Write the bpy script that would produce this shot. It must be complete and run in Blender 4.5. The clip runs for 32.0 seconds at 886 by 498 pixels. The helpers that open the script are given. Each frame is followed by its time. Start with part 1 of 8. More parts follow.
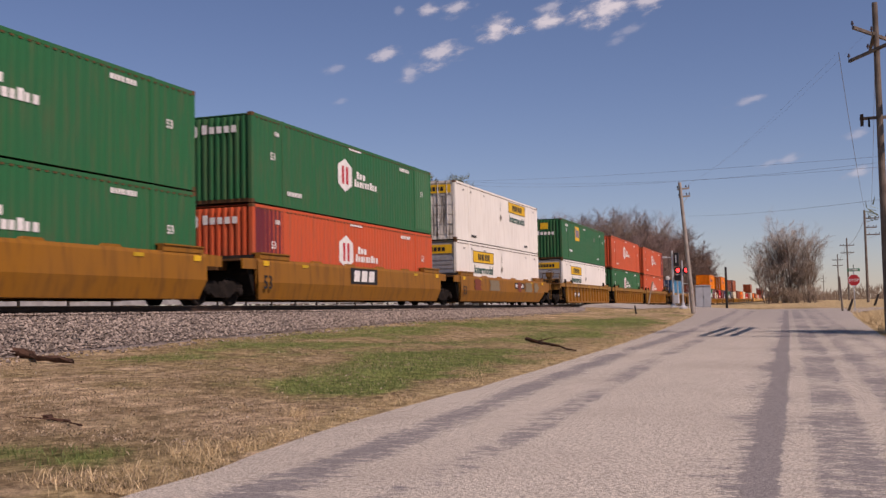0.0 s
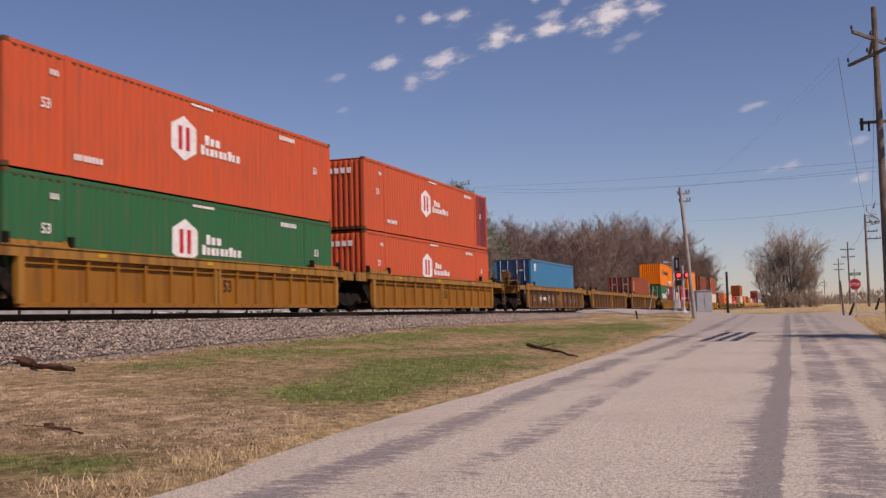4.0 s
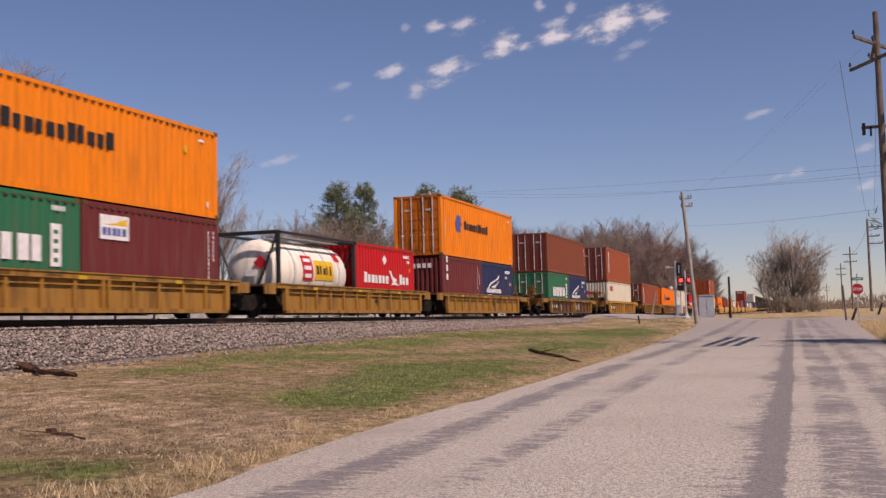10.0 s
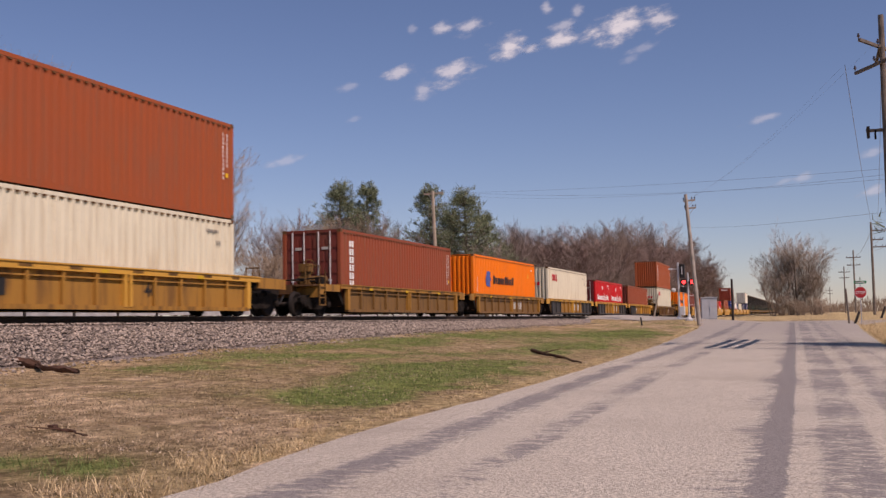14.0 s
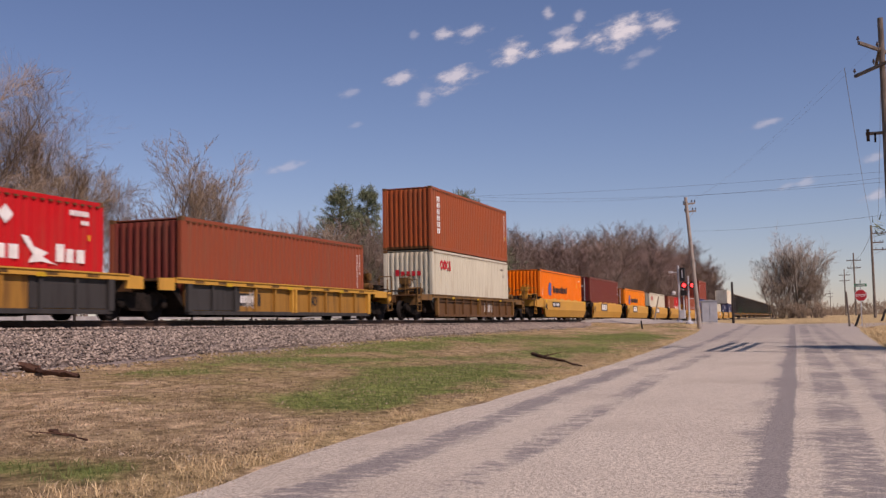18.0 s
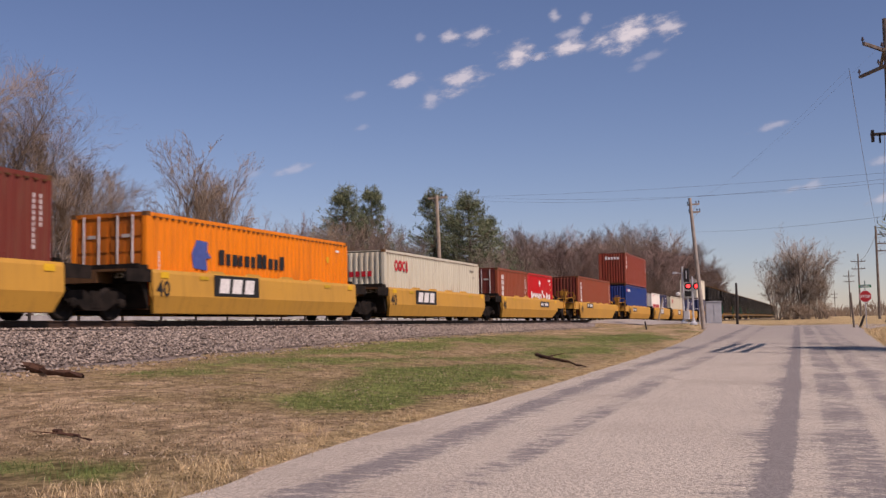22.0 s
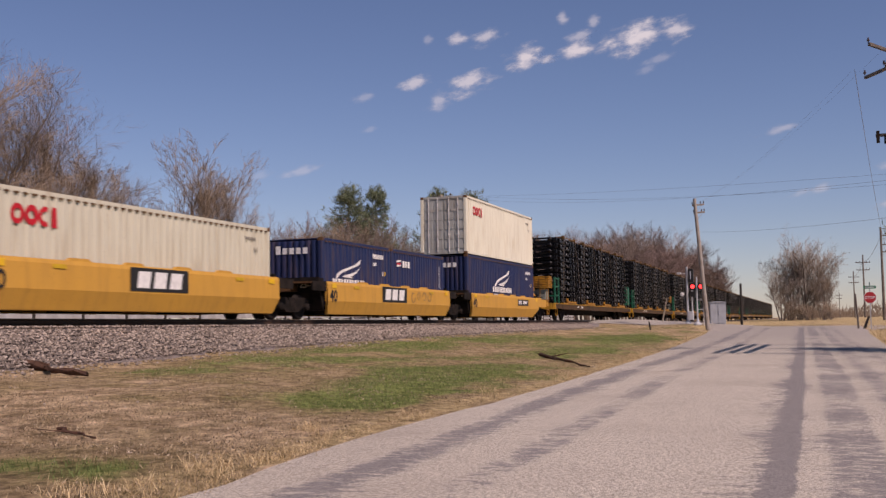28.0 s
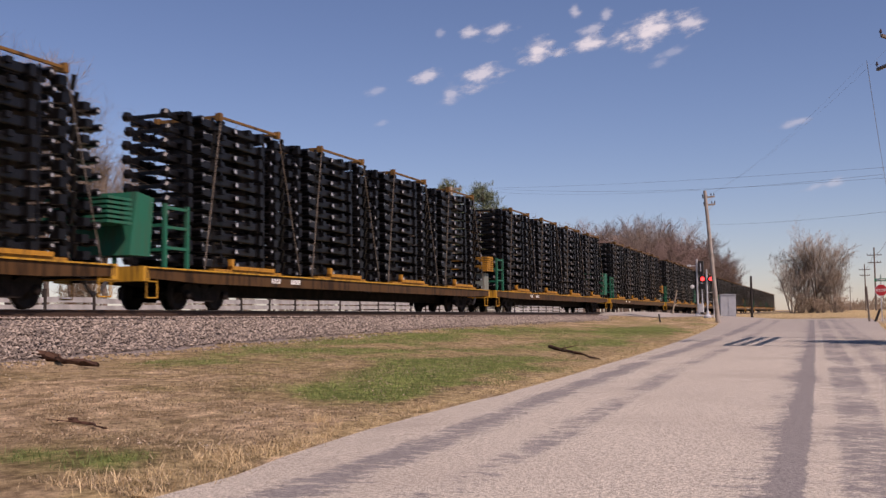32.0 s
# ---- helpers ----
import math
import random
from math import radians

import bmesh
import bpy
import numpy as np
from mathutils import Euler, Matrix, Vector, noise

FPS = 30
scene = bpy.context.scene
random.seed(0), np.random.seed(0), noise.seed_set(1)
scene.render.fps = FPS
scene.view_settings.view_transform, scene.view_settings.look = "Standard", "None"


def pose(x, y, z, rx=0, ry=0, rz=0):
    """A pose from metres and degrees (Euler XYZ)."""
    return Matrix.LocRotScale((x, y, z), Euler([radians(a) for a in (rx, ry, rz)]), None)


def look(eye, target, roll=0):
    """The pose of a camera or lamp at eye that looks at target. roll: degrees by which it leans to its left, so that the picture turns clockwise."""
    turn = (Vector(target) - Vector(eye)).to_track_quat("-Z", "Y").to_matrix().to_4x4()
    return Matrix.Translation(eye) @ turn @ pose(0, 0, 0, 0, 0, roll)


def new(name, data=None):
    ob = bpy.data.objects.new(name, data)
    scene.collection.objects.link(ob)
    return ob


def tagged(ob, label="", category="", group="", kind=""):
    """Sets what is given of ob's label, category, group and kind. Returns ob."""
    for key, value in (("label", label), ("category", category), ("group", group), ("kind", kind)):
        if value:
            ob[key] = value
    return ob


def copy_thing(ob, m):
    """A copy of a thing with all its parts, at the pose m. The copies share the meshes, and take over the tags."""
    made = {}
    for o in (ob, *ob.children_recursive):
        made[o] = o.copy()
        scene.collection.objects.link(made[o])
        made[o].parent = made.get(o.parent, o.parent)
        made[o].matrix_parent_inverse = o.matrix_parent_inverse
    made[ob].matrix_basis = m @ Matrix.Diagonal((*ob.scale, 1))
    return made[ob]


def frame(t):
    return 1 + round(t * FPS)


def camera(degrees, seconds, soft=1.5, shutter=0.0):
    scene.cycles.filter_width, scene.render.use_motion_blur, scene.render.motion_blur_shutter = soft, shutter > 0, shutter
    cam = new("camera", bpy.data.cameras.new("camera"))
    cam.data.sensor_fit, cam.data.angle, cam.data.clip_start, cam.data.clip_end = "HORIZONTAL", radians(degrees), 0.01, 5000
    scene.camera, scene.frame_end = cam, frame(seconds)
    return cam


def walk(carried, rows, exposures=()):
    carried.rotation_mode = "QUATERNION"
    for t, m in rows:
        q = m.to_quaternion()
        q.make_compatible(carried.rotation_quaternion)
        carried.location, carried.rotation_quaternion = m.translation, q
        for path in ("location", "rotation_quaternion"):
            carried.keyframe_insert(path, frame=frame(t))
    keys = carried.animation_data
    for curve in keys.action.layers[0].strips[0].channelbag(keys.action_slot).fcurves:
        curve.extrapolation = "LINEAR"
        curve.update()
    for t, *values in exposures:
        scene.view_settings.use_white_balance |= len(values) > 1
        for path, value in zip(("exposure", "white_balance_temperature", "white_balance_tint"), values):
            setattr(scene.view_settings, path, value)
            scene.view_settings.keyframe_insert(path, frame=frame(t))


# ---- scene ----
EYE = 1.2
XC = -17.78            # track centre line
GRADE = -0.00438       # the track falls away from the eye, then levels out


def rail_z(y):
    if y < 150:
        return 1.52 + GRADE * y
    q = min(y, 230) - 150
    return 1.52 + GRADE * (150 + q - q * q / 160)


def bend(y):
    """How far the track has swung away from its near line."""
    q = min(max(y - 50, 0), 80)
    return -0.013 * (q * q / 160 + max(y - 130, 0))


def slopes(y):
    return (bend(y + 2) - bend(y - 2)) / 4, (rail_z(y + 2) - rail_z(y - 2)) / 4


def aim(yaw, pitch, roll):
    return Matrix.Translation((0, 0, EYE)) @ pose(0, 0, 0, 0, 0, yaw) @ pose(0, 0, 0, 90 + pitch) @ pose(0, 0, 0, 0, 0, roll)


cam = camera(46.32, 32.0, soft=1.4, shutter=0.2)
walk(cam, [
    (0, aim(19.571, 3.221, -1.242)), (0.5, aim(19.644, 3.305, -1.361)), (1, aim(19.645, 3.329, -1.305)), (1.5, aim(19.635, 3.342, -1.321)),
    (2, aim(19.596, 3.383, -1.298)), (2.5, aim(19.591, 3.461, -1.404)), (3, aim(19.585, 3.501, -1.500)), (3.5, aim(19.565, 3.564, -1.538)),
    (5.5, aim(19.800, 3.529, -1.454)), (6, aim(19.811, 3.551, -1.491)), (6.5, aim(19.798, 3.642, -1.515)), (7, aim(19.772, 3.753, -1.734)),
    (7.5, aim(19.749, 3.800, -1.748)), (8, aim(19.716, 3.795, -1.740)), (8.5, aim(19.683, 3.820, -1.761)), (9, aim(19.669, 3.880, -1.694)),
    (9.5, aim(19.706, 3.861, -1.636)), (10, aim(19.705, 3.850, -1.570)), (10.5, aim(19.681, 3.855, -1.588)), (11, aim(19.644, 3.880, -1.602)),
    (11.5, aim(19.614, 3.923, -1.599)), (12, aim(19.634, 3.958, -1.523)), (12.5, aim(19.659, 3.894, -1.505)), (13, aim(19.781, 3.815, -1.214)),
    (13.5, aim(19.864, 3.761, -1.144)), (14, aim(19.870, 3.844, -1.077)), (14.5, aim(19.864, 3.887, -1.183)), (16.5, aim(19.780, 4.011, -1.272)),
    (17, aim(19.827, 3.981, -1.217)), (17.5, aim(19.840, 4.006, -1.137)), (18, aim(19.875, 4.046, -1.181)), (18.5, aim(19.831, 4.127, -1.285)),
    (19, aim(19.851, 4.127, -1.225)), (19.5, aim(19.875, 4.068, -1.400)), (20, aim(20.005, 3.992, -0.988)), (20.5, aim(20.047, 3.940, -0.902)),
    (21, aim(20.062, 3.981, -0.940)), (21.5, aim(20.130, 4.006, -1.023)), (22, aim(20.092, 4.082, -1.114)), (22.5, aim(20.118, 4.061, -1.160)),
    (23, aim(20.132, 4.052, -1.152)), (23.5, aim(20.257, 3.939, -0.741)), (24, aim(20.391, 3.801, -0.501)), (24.5, aim(20.475, 3.778, -0.565)),
    (25, aim(20.476, 3.825, -0.651)), (25.5, aim(20.446, 3.882, -0.690)), (27.5, aim(20.350, 4.114, -0.919)), (28, aim(20.324, 4.060, -0.899)),
    (28.5, aim(20.384, 3.976, -0.547)), (29, aim(20.426, 3.934, -0.701)), (29.5, aim(20.526, 3.981, -0.758)), (30, aim(20.612, 3.980, -0.799)),
    (30.5, aim(20.599, 4.034, -0.861)), (31, aim(20.629, 4.048, -0.970)), (31.5, aim(20.626, 3.858, -0.479)), (32, aim(20.866, 3.616, -0.758))
], exposures=((0, -0.10, 6980, 33), (12, -0.01, 6980, 33), (28.5, -0.05, 6980, 33), (30, 0.0, 6980, 33), (31, 0.12, 6980, 33), (32, 0.12, 6980, 33)))

# ---------------------------------------------------------------- world and sun
SUN_EL, SUN_AZ = 49.0, -24.0     # azimuth from +X, towards +Y
w = bpy.data.worlds.new("sky")
scene.world = w
w.use_nodes = True
wn = w.node_tree.nodes
sky = wn.new("ShaderNodeTexSky")
sky.sky_type = "NISHITA"
sky.sun_disc = False
sky.sun_elevation = radians(SUN_EL)
sky.sun_rotation = radians(90 - SUN_AZ)
sky.altitude = 200
sky.air_density, sky.dust_density, sky.ozone_density = 0.95, 0.2, 4.5
deep = wn.new("ShaderNodeHueSaturation")
deep.inputs["Saturation"].default_value = 1.04
w.node_tree.links.new(sky.outputs[0], deep.inputs["Color"])
w.node_tree.links.new(deep.outputs[0], wn["Background"].inputs[0])
wn["Background"].inputs[1].default_value = 0.084
sd = bpy.data.lights.new("sun", "SUN")
sd.energy, sd.angle, sd.color = 4.0, radians(0.53), (1.0, 0.925, 0.82)
sun = new("sun", sd)
sx = math.cos(radians(SUN_EL)) * math.cos(radians(SUN_AZ))
sy = math.cos(radians(SUN_EL)) * math.sin(radians(SUN_AZ))
sun.matrix_basis = look((sx * 50, sy * 50, 50 * math.sin(radians(SUN_EL))), (0, 0, 0))

# ---------------------------------------------------------------- materials
MATS = {}


def nodes_of(name):
    m = bpy.data.materials.new(name)
    m.use_nodes = True
    nt = m.node_tree
    return m, nt, nt.nodes["Principled BSDF"]


def tex(nt, kind, scale, src, detail=6.0, **kw):
    n = nt.nodes.new(kind)
    n.inputs["Scale"].default_value = scale
    if "Detail" in n.inputs:
        n.inputs["Detail"].default_value = detail
    for k, v in kw.items():
        n.inputs[k].default_value = v
    nt.links.new(src, n.inputs["Vector"])
    return n


def ramp(nt, src, a, b, ca=None, cb=None):
    """Without colours a smooth step from 0 at a to 1 at b."""
    if ca is None:
        s_ = nt.nodes.new("ShaderNodeMapRange")
        s_.interpolation_type = "SMOOTHSTEP"
        nt.links.new(src, s_.inputs[0])
        s_.inputs[1].default_value, s_.inputs[2].default_value = a, b
        return s_.outputs[0]
    r = nt.nodes.new("ShaderNodeValToRGB")
    r.color_ramp.elements[0].position, r.color_ramp.elements[0].color = a, ca
    r.color_ramp.elements[1].position, r.color_ramp.elements[1].color = b, cb
    nt.links.new(src, r.inputs[0])
    return r.outputs[0]


def mixc(nt, fac, a, b, mode="MIX"):
    n = nt.nodes.new("ShaderNodeMix")
    n.data_type, n.blend_type = "RGBA", mode
    for sock, v in ((n.inputs[0], fac), (n.inputs[6], a), (n.inputs[7], b)):
        if isinstance(v, bpy.types.NodeSocket):
            nt.links.new(v, sock)
        else:
            sock.default_value = v if isinstance(v, (int, float)) else (*v[:3], 1)
    return n.outputs[2]


def bump(nt, bsdf, src, strength, dist=0.02):
    b = nt.nodes.new("ShaderNodeBump")
    b.inputs["Strength"].default_value, b.inputs["Distance"].default_value = strength, dist
    nt.links.new(src, b.inputs["Height"])
    nt.links.new(b.outputs[0], bsdf.inputs["Normal"])


def coords(nt, which="Object"):
    return nt.nodes.new("ShaderNodeTexCoord").outputs[which]


def stretch(nt, src, sx_, sy_, sz_):
    m = nt.nodes.new("ShaderNodeMapping")
    m.inputs["Scale"].default_value = (sx_, sy_, sz_)
    nt.links.new(src, m.inputs[0])
    return m.outputs[0]


def surf(name, c, c2=None, scale=3.0, rough=0.6, metal=0.0, bstr=0.15, bscale=60.0, lo=0.35, hi=0.7):
    """A plain worn surface: two tones mixed by a coarse and a fine noise."""
    if name in MATS:
        return MATS[name]
    m, nt, p = nodes_of(name)
    co = coords(nt)
    c2 = c2 or tuple(v * 0.7 for v in c)
    big = tex(nt, "ShaderNodeTexNoise", scale, co)
    fine = tex(nt, "ShaderNodeTexNoise", bscale, co, 3.0)
    col = mixc(nt, ramp(nt, big.outputs[0], lo, hi), c, c2)
    col = mixc(nt, 0.25, col, mixc(nt, ramp(nt, fine.outputs[0], 0.3, 0.7), c, c2))
    nt.links.new(col, p.inputs["Base Color"])
    p.inputs["Roughness"].default_value, p.inputs["Metallic"].default_value = rough, metal
    p.inputs["Specular IOR Level"].default_value = 0.5 if rough < 0.5 else 0.25
    if bstr:
        bump(nt, p, fine.outputs[0], bstr, 0.01)
    MATS[name] = m
    return m


def paint(name, c, dirt=(0.16, 0.10, 0.06), amount=0.35, rough=0.5, rust=0.5):
    """Old enamel on steel: vertical streaks of dirt, chalky fading, rust specks."""
    if name in MATS:
        return MATS[name]
    m, nt, p = nodes_of(name)
    co = coords(nt)
    streak = tex(nt, "ShaderNodeTexNoise", 1.0, stretch(nt, co, 5.0, 5.0, 0.55), 7.0)
    fade = tex(nt, "ShaderNodeTexNoise", 0.45, co, 4.0)
    fine = tex(nt, "ShaderNodeTexNoise", 22.0, co, 8.0)
    faded = tuple(min(1, v * 0.94 + 0.005) for v in c)
    col = mixc(nt, ramp(nt, fade.outputs[0], 0.4, 0.62), c, faded)
    k = nt.nodes.new("ShaderNodeMath")
    k.operation = "MULTIPLY"
    nt.links.new(ramp(nt, streak.outputs[0], 0.44, 0.70), k.inputs[0])
    k.inputs[1].default_value = amount
    col = mixc(nt, k.outputs[0], col, dirt)
    k2 = nt.nodes.new("ShaderNodeMath")
    k2.operation = "MULTIPLY"
    nt.links.new(ramp(nt, fine.outputs[0], 0.64, 0.72), k2.inputs[0])
    k2.inputs[1].default_value = rust
    col = mixc(nt, k2.outputs[0], col, (0.11, 0.045, 0.02))
    nt.links.new(col, p.inputs["Base Color"])
    p.inputs["Roughness"].default_value = rough
    p.inputs["Specular IOR Level"].default_value = 0.10
    bump(nt, p, fine.outputs[0], 0.06, 0.01)
    MATS[name] = m
    return m


def flat(name, c, rough=0.6):
    """Vinyl or stencilled lettering, a little worn."""
    return surf("mark_" + name, c, tuple(v * 0.78 for v in c), 6.0, rough, 0, 0.0)


def make_ground_mat():
    m, nt, p = nodes_of("bank_soil_and_grass")
    co = coords(nt)
    uvn = nt.nodes.new("ShaderNodeUVMap")
    uvn.uv_map = "bank"
    sep = nt.nodes.new("ShaderNodeSeparateXYZ")
    nt.links.new(uvn.outputs[0], sep.inputs[0])
    big = tex(nt, "ShaderNodeTexNoise", 0.33, co, 6.0, Roughness=0.62)
    mid = tex(nt, "ShaderNodeTexNoise", 1.7, stretch(nt, co, 1.0, 0.55, 1.0), 8.0, Roughness=0.65)
    fine = tex(nt, "ShaderNodeTexNoise", 14.0, stretch(nt, co, 1.0, 0.7, 1.0), 8.0, Roughness=0.78)
    soil = mixc(nt, ramp(nt, mid.outputs[0], 0.38, 0.60), (0.235, 0.170, 0.098), (0.50, 0.375, 0.248))
    soil = mixc(nt, ramp(nt, big.outputs[0], 0.50, 0.66), soil, (0.54, 0.405, 0.278))
    soil = mixc(nt, ramp(nt, fine.outputs[0], 0.54, 0.72), soil, (0.50, 0.38, 0.255))
    soil = mixc(nt, ramp(nt, fine.outputs[0], 0.45, 0.30), soil, (0.095, 0.064, 0.036))
    grass = mixc(nt, ramp(nt, fine.outputs[0], 0.35, 0.65), (0.085, 0.125, 0.030), (0.205, 0.220, 0.075))
    mixn = nt.nodes.new("ShaderNodeMath")
    mixn.operation = "MULTIPLY_ADD"
    nt.links.new(mid.outputs[0], mixn.inputs[0])
    mixn.inputs[1].default_value = 0.9
    nt.links.new(sep.outputs[1], mixn.inputs[2])
    olive = mixc(nt, ramp(nt, fine.outputs[0], 0.35, 0.65), (0.150, 0.115, 0.055), (0.34, 0.258, 0.145))
    col = mixc(nt, ramp(nt, mixn.outputs[0], 0.30, 0.70), soil, olive)
    col = mixc(nt, ramp(nt, mixn.outputs[0], 0.66, 1.08), col, grass)
    straw = mixc(nt, ramp(nt, fine.outputs[0], 0.3, 0.7), (0.23, 0.17, 0.085), (0.46, 0.36, 0.20))
    add2 = nt.nodes.new("ShaderNodeMath")
    add2.operation = "MULTIPLY_ADD"
    nt.links.new(mid.outputs[0], add2.inputs[0])
    add2.inputs[1].default_value = 0.9
    nt.links.new(sep.outputs[0], add2.inputs[2])
    col = mixc(nt, ramp(nt, add2.outputs[0], 0.86, 1.06), col, straw)
    clump = tex(nt, "ShaderNodeTexNoise", 4.2, stretch(nt, co, 1.0, 0.8, 1.0), 7.0, Roughness=0.7)
    col = mixc(nt, 1.0, col, ramp(nt, clump.outputs[0], 0.36, 0.62, (0.64, 0.60, 0.55, 1), (1.85, 1.82, 1.74, 1)), "MULTIPLY")
    nt.links.new(col, p.inputs["Base Color"])
    p.inputs["Roughness"].default_value = 0.95
    p.inputs["Specular IOR Level"].default_value = 0.1
    both = nt.nodes.new("ShaderNodeMath")
    both.operation = "ADD"
    nt.links.new(fine.outputs[0], both.inputs[0])
    nt.links.new(mid.outputs[0], both.inputs[1])
    bump(nt, p, both.outputs[0], 1.0, 0.09)
    return m


def make_road_mat():
    """Pale chip seal; the share of bared dark binder across the lane is a ramp over u."""
    m, nt, p = nodes_of("chip_seal_road")
    co = coords(nt)
    uvn = nt.nodes.new("ShaderNodeUVMap")
    uvn.uv_map = "lane"
    sep = nt.nodes.new("ShaderNodeSeparateXYZ")
    nt.links.new(uvn.outputs[0], sep.inputs[0])
    dash = tex(nt, "ShaderNodeTexNoise", 3.6, stretch(nt, co, 0.9, 2.0, 1.0), 8.0, Roughness=0.8)
    patch = tex(nt, "ShaderNodeTexNoise", 0.8, stretch(nt, co, 1.0, 0.45, 1.0), 4.0)
    blotch = tex(nt, "ShaderNodeTexNoise", 0.35, co, 5.0)
    chips = tex(nt, "ShaderNodeTexVoronoi", 48.0, co)
    grain = tex(nt, "ShaderNodeTexNoise", 34.0, co, 6.0, Roughness=0.95)
    light = mixc(nt, ramp(nt, grain.outputs[0], 0.41, 0.59), (0.205, 0.180, 0.146), (0.73, 0.655, 0.535))
    light = mixc(nt, ramp(nt, blotch.outputs[0], 0.45, 0.75), light, mixc(nt, 0.5, light, (0.34, 0.29, 0.235)))
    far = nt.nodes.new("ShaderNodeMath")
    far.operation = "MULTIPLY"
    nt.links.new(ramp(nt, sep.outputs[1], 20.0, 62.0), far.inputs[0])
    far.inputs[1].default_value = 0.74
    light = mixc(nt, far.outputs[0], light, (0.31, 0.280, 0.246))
    dark = mixc(nt, ramp(nt, grain.outputs[0], 0.38, 0.62), (0.120, 0.111, 0.108), (0.290, 0.265, 0.252))
    lane = nt.nodes.new("ShaderNodeValToRGB")
    el = lane.color_ramp.elements
    stops = ((-0.30, 0.04), (-0.14, 0.14), (-0.07, 0.46), (0.0, 0.56), (0.06, 0.43), (0.13, 0.22), (0.22, 0.25), (0.29, 0.42), (0.36, 0.42), (0.42, 0.15), (0.592, 0.04), (0.60, 0.36), (0.608, 0.04),
             (0.76, 0.14), (0.84, 0.24), (0.91, 0.34), (0.96, 0.46), (0.985, 0.66), (1.035, 0.72), (1.05, 0.34), (1.10, 0.30), (1.13, 0.46), (1.25, 0.47), (1.28, 0.31), (1.33, 0.33), (1.36, 0.46), (1.43, 0.44), (1.50, 0.34), (1.60, 0.42), (1.72, 0.14))
    for i, (q, d) in enumerate(stops):
        e = el[i] if i < 2 else el.new(0.99)
        e.position = (q + 0.5) / 2.5
        e.color = (d, d, d, 1)
    nt.links.new(sep.outputs[0], lane.inputs[0])
    total = nt.nodes.new("ShaderNodeMath")
    total.operation = "MULTIPLY_ADD"
    nt.links.new(lane.outputs[0], total.inputs[0])
    total.inputs[1].default_value = 1.3
    sm = nt.nodes.new("ShaderNodeMath")
    sm.operation = "MULTIPLY_ADD"
    nt.links.new(dash.outputs[0], sm.inputs[0])
    sm.inputs[1].default_value = 1.6
    dash2 = tex(nt, "ShaderNodeTexNoise", 13.0, stretch(nt, co, 0.7, 1.6, 1.0), 6.0, Roughness=0.8)
    fray = nt.nodes.new("ShaderNodeMath")
    fray.operation = "MULTIPLY_ADD"
    nt.links.new(dash2.outputs[0], fray.inputs[0])
    fray.inputs[1].default_value = 1.0
    half = nt.nodes.new("ShaderNodeMath")
    half.operation = "MULTIPLY"
    nt.links.new(patch.outputs[0], half.inputs[0])
    half.inputs[1].default_value = 0.9
    nt.links.new(half.outputs[0], fray.inputs[2])
    nt.links.new(fray.outputs[0], sm.inputs[2])
    nt.links.new(sm.outputs[0], total.inputs[2])
    fac = ramp(nt, total.outputs[0], 2.23, 2.40)
    fm = nt.nodes.new("ShaderNodeMath")
    fm.operation = "MULTIPLY"
    nt.links.new(fac, fm.inputs[0])
    fm.inputs[1].default_value = 0.9
    col = mixc(nt, fm.outputs[0], light, dark)
    nt.links.new(col, p.inputs["Base Color"])
    p.inputs["Roughness"].default_value = 0.9
    p.inputs["Specular IOR Level"].default_value = 0.2
    bump(nt, p, chips.outputs[0], 0.6, 0.012)
    return m


def make_ballast_mat(name="ballast_stone", k=1.0):
    m, nt, p = nodes_of(name)
    co = coords(nt)
    v = tex(nt, "ShaderNodeTexVoronoi", 17.0, co)
    n = tex(nt, "ShaderNodeTexNoise", 1.1, co, 5.0)
    hue = nt.nodes.new("ShaderNodeSeparateColor")
    nt.links.new(v.outputs["Color"], hue.inputs[0])
    col = ramp(nt, hue.outputs[0], 0.0, 1.0, (0.10 * k, 0.078 * k, 0.068 * k, 1), (0.46 * k, 0.385 * k, 0.34 * k, 1))
    col = mixc(nt, ramp(nt, n.outputs[0], 0.35, 0.7), col, (0.24, 0.182, 0.145), "MIX")
    col = mixc(nt, 0.45, ramp(nt, hue.outputs[0], 0.0, 1.0, (0.10 * k, 0.078 * k, 0.068 * k, 1), (0.46 * k, 0.385 * k, 0.34 * k, 1)), col)
    nt.links.new(col, p.inputs["Base Color"])
    p.inputs["Roughness"].default_value = 0.9
    bump(nt, p, v.outputs["Distance"], 1.0, 0.05)
    return m


def make_stone_mat():
    m, nt, p = nodes_of("loose_stone")
    g = nt.nodes.new("ShaderNodeNewGeometry")
    col = ramp(nt, g.outputs["Random Per Island"], 0.0, 1.0, (0.085, 0.066, 0.053, 1), (0.41, 0.335, 0.270, 1))
    nt.links.new(col, p.inputs["Base Color"])
    p.inputs["Roughness"].default_value = 0.85
    return m


def make_blade_mat(name, a, b):
    m, nt, p = nodes_of(name)
    g = nt.nodes.new("ShaderNodeNewGeometry")
    nt.links.new(ramp(nt, g.outputs["Random Per Island"], 0.0, 1.0, (*a, 1), (*b, 1)), p.inputs["Base Color"])
    p.inputs["Roughness"].default_value = 0.8
    p.inputs["Specular IOR Level"].default_value = 0.15
    return m


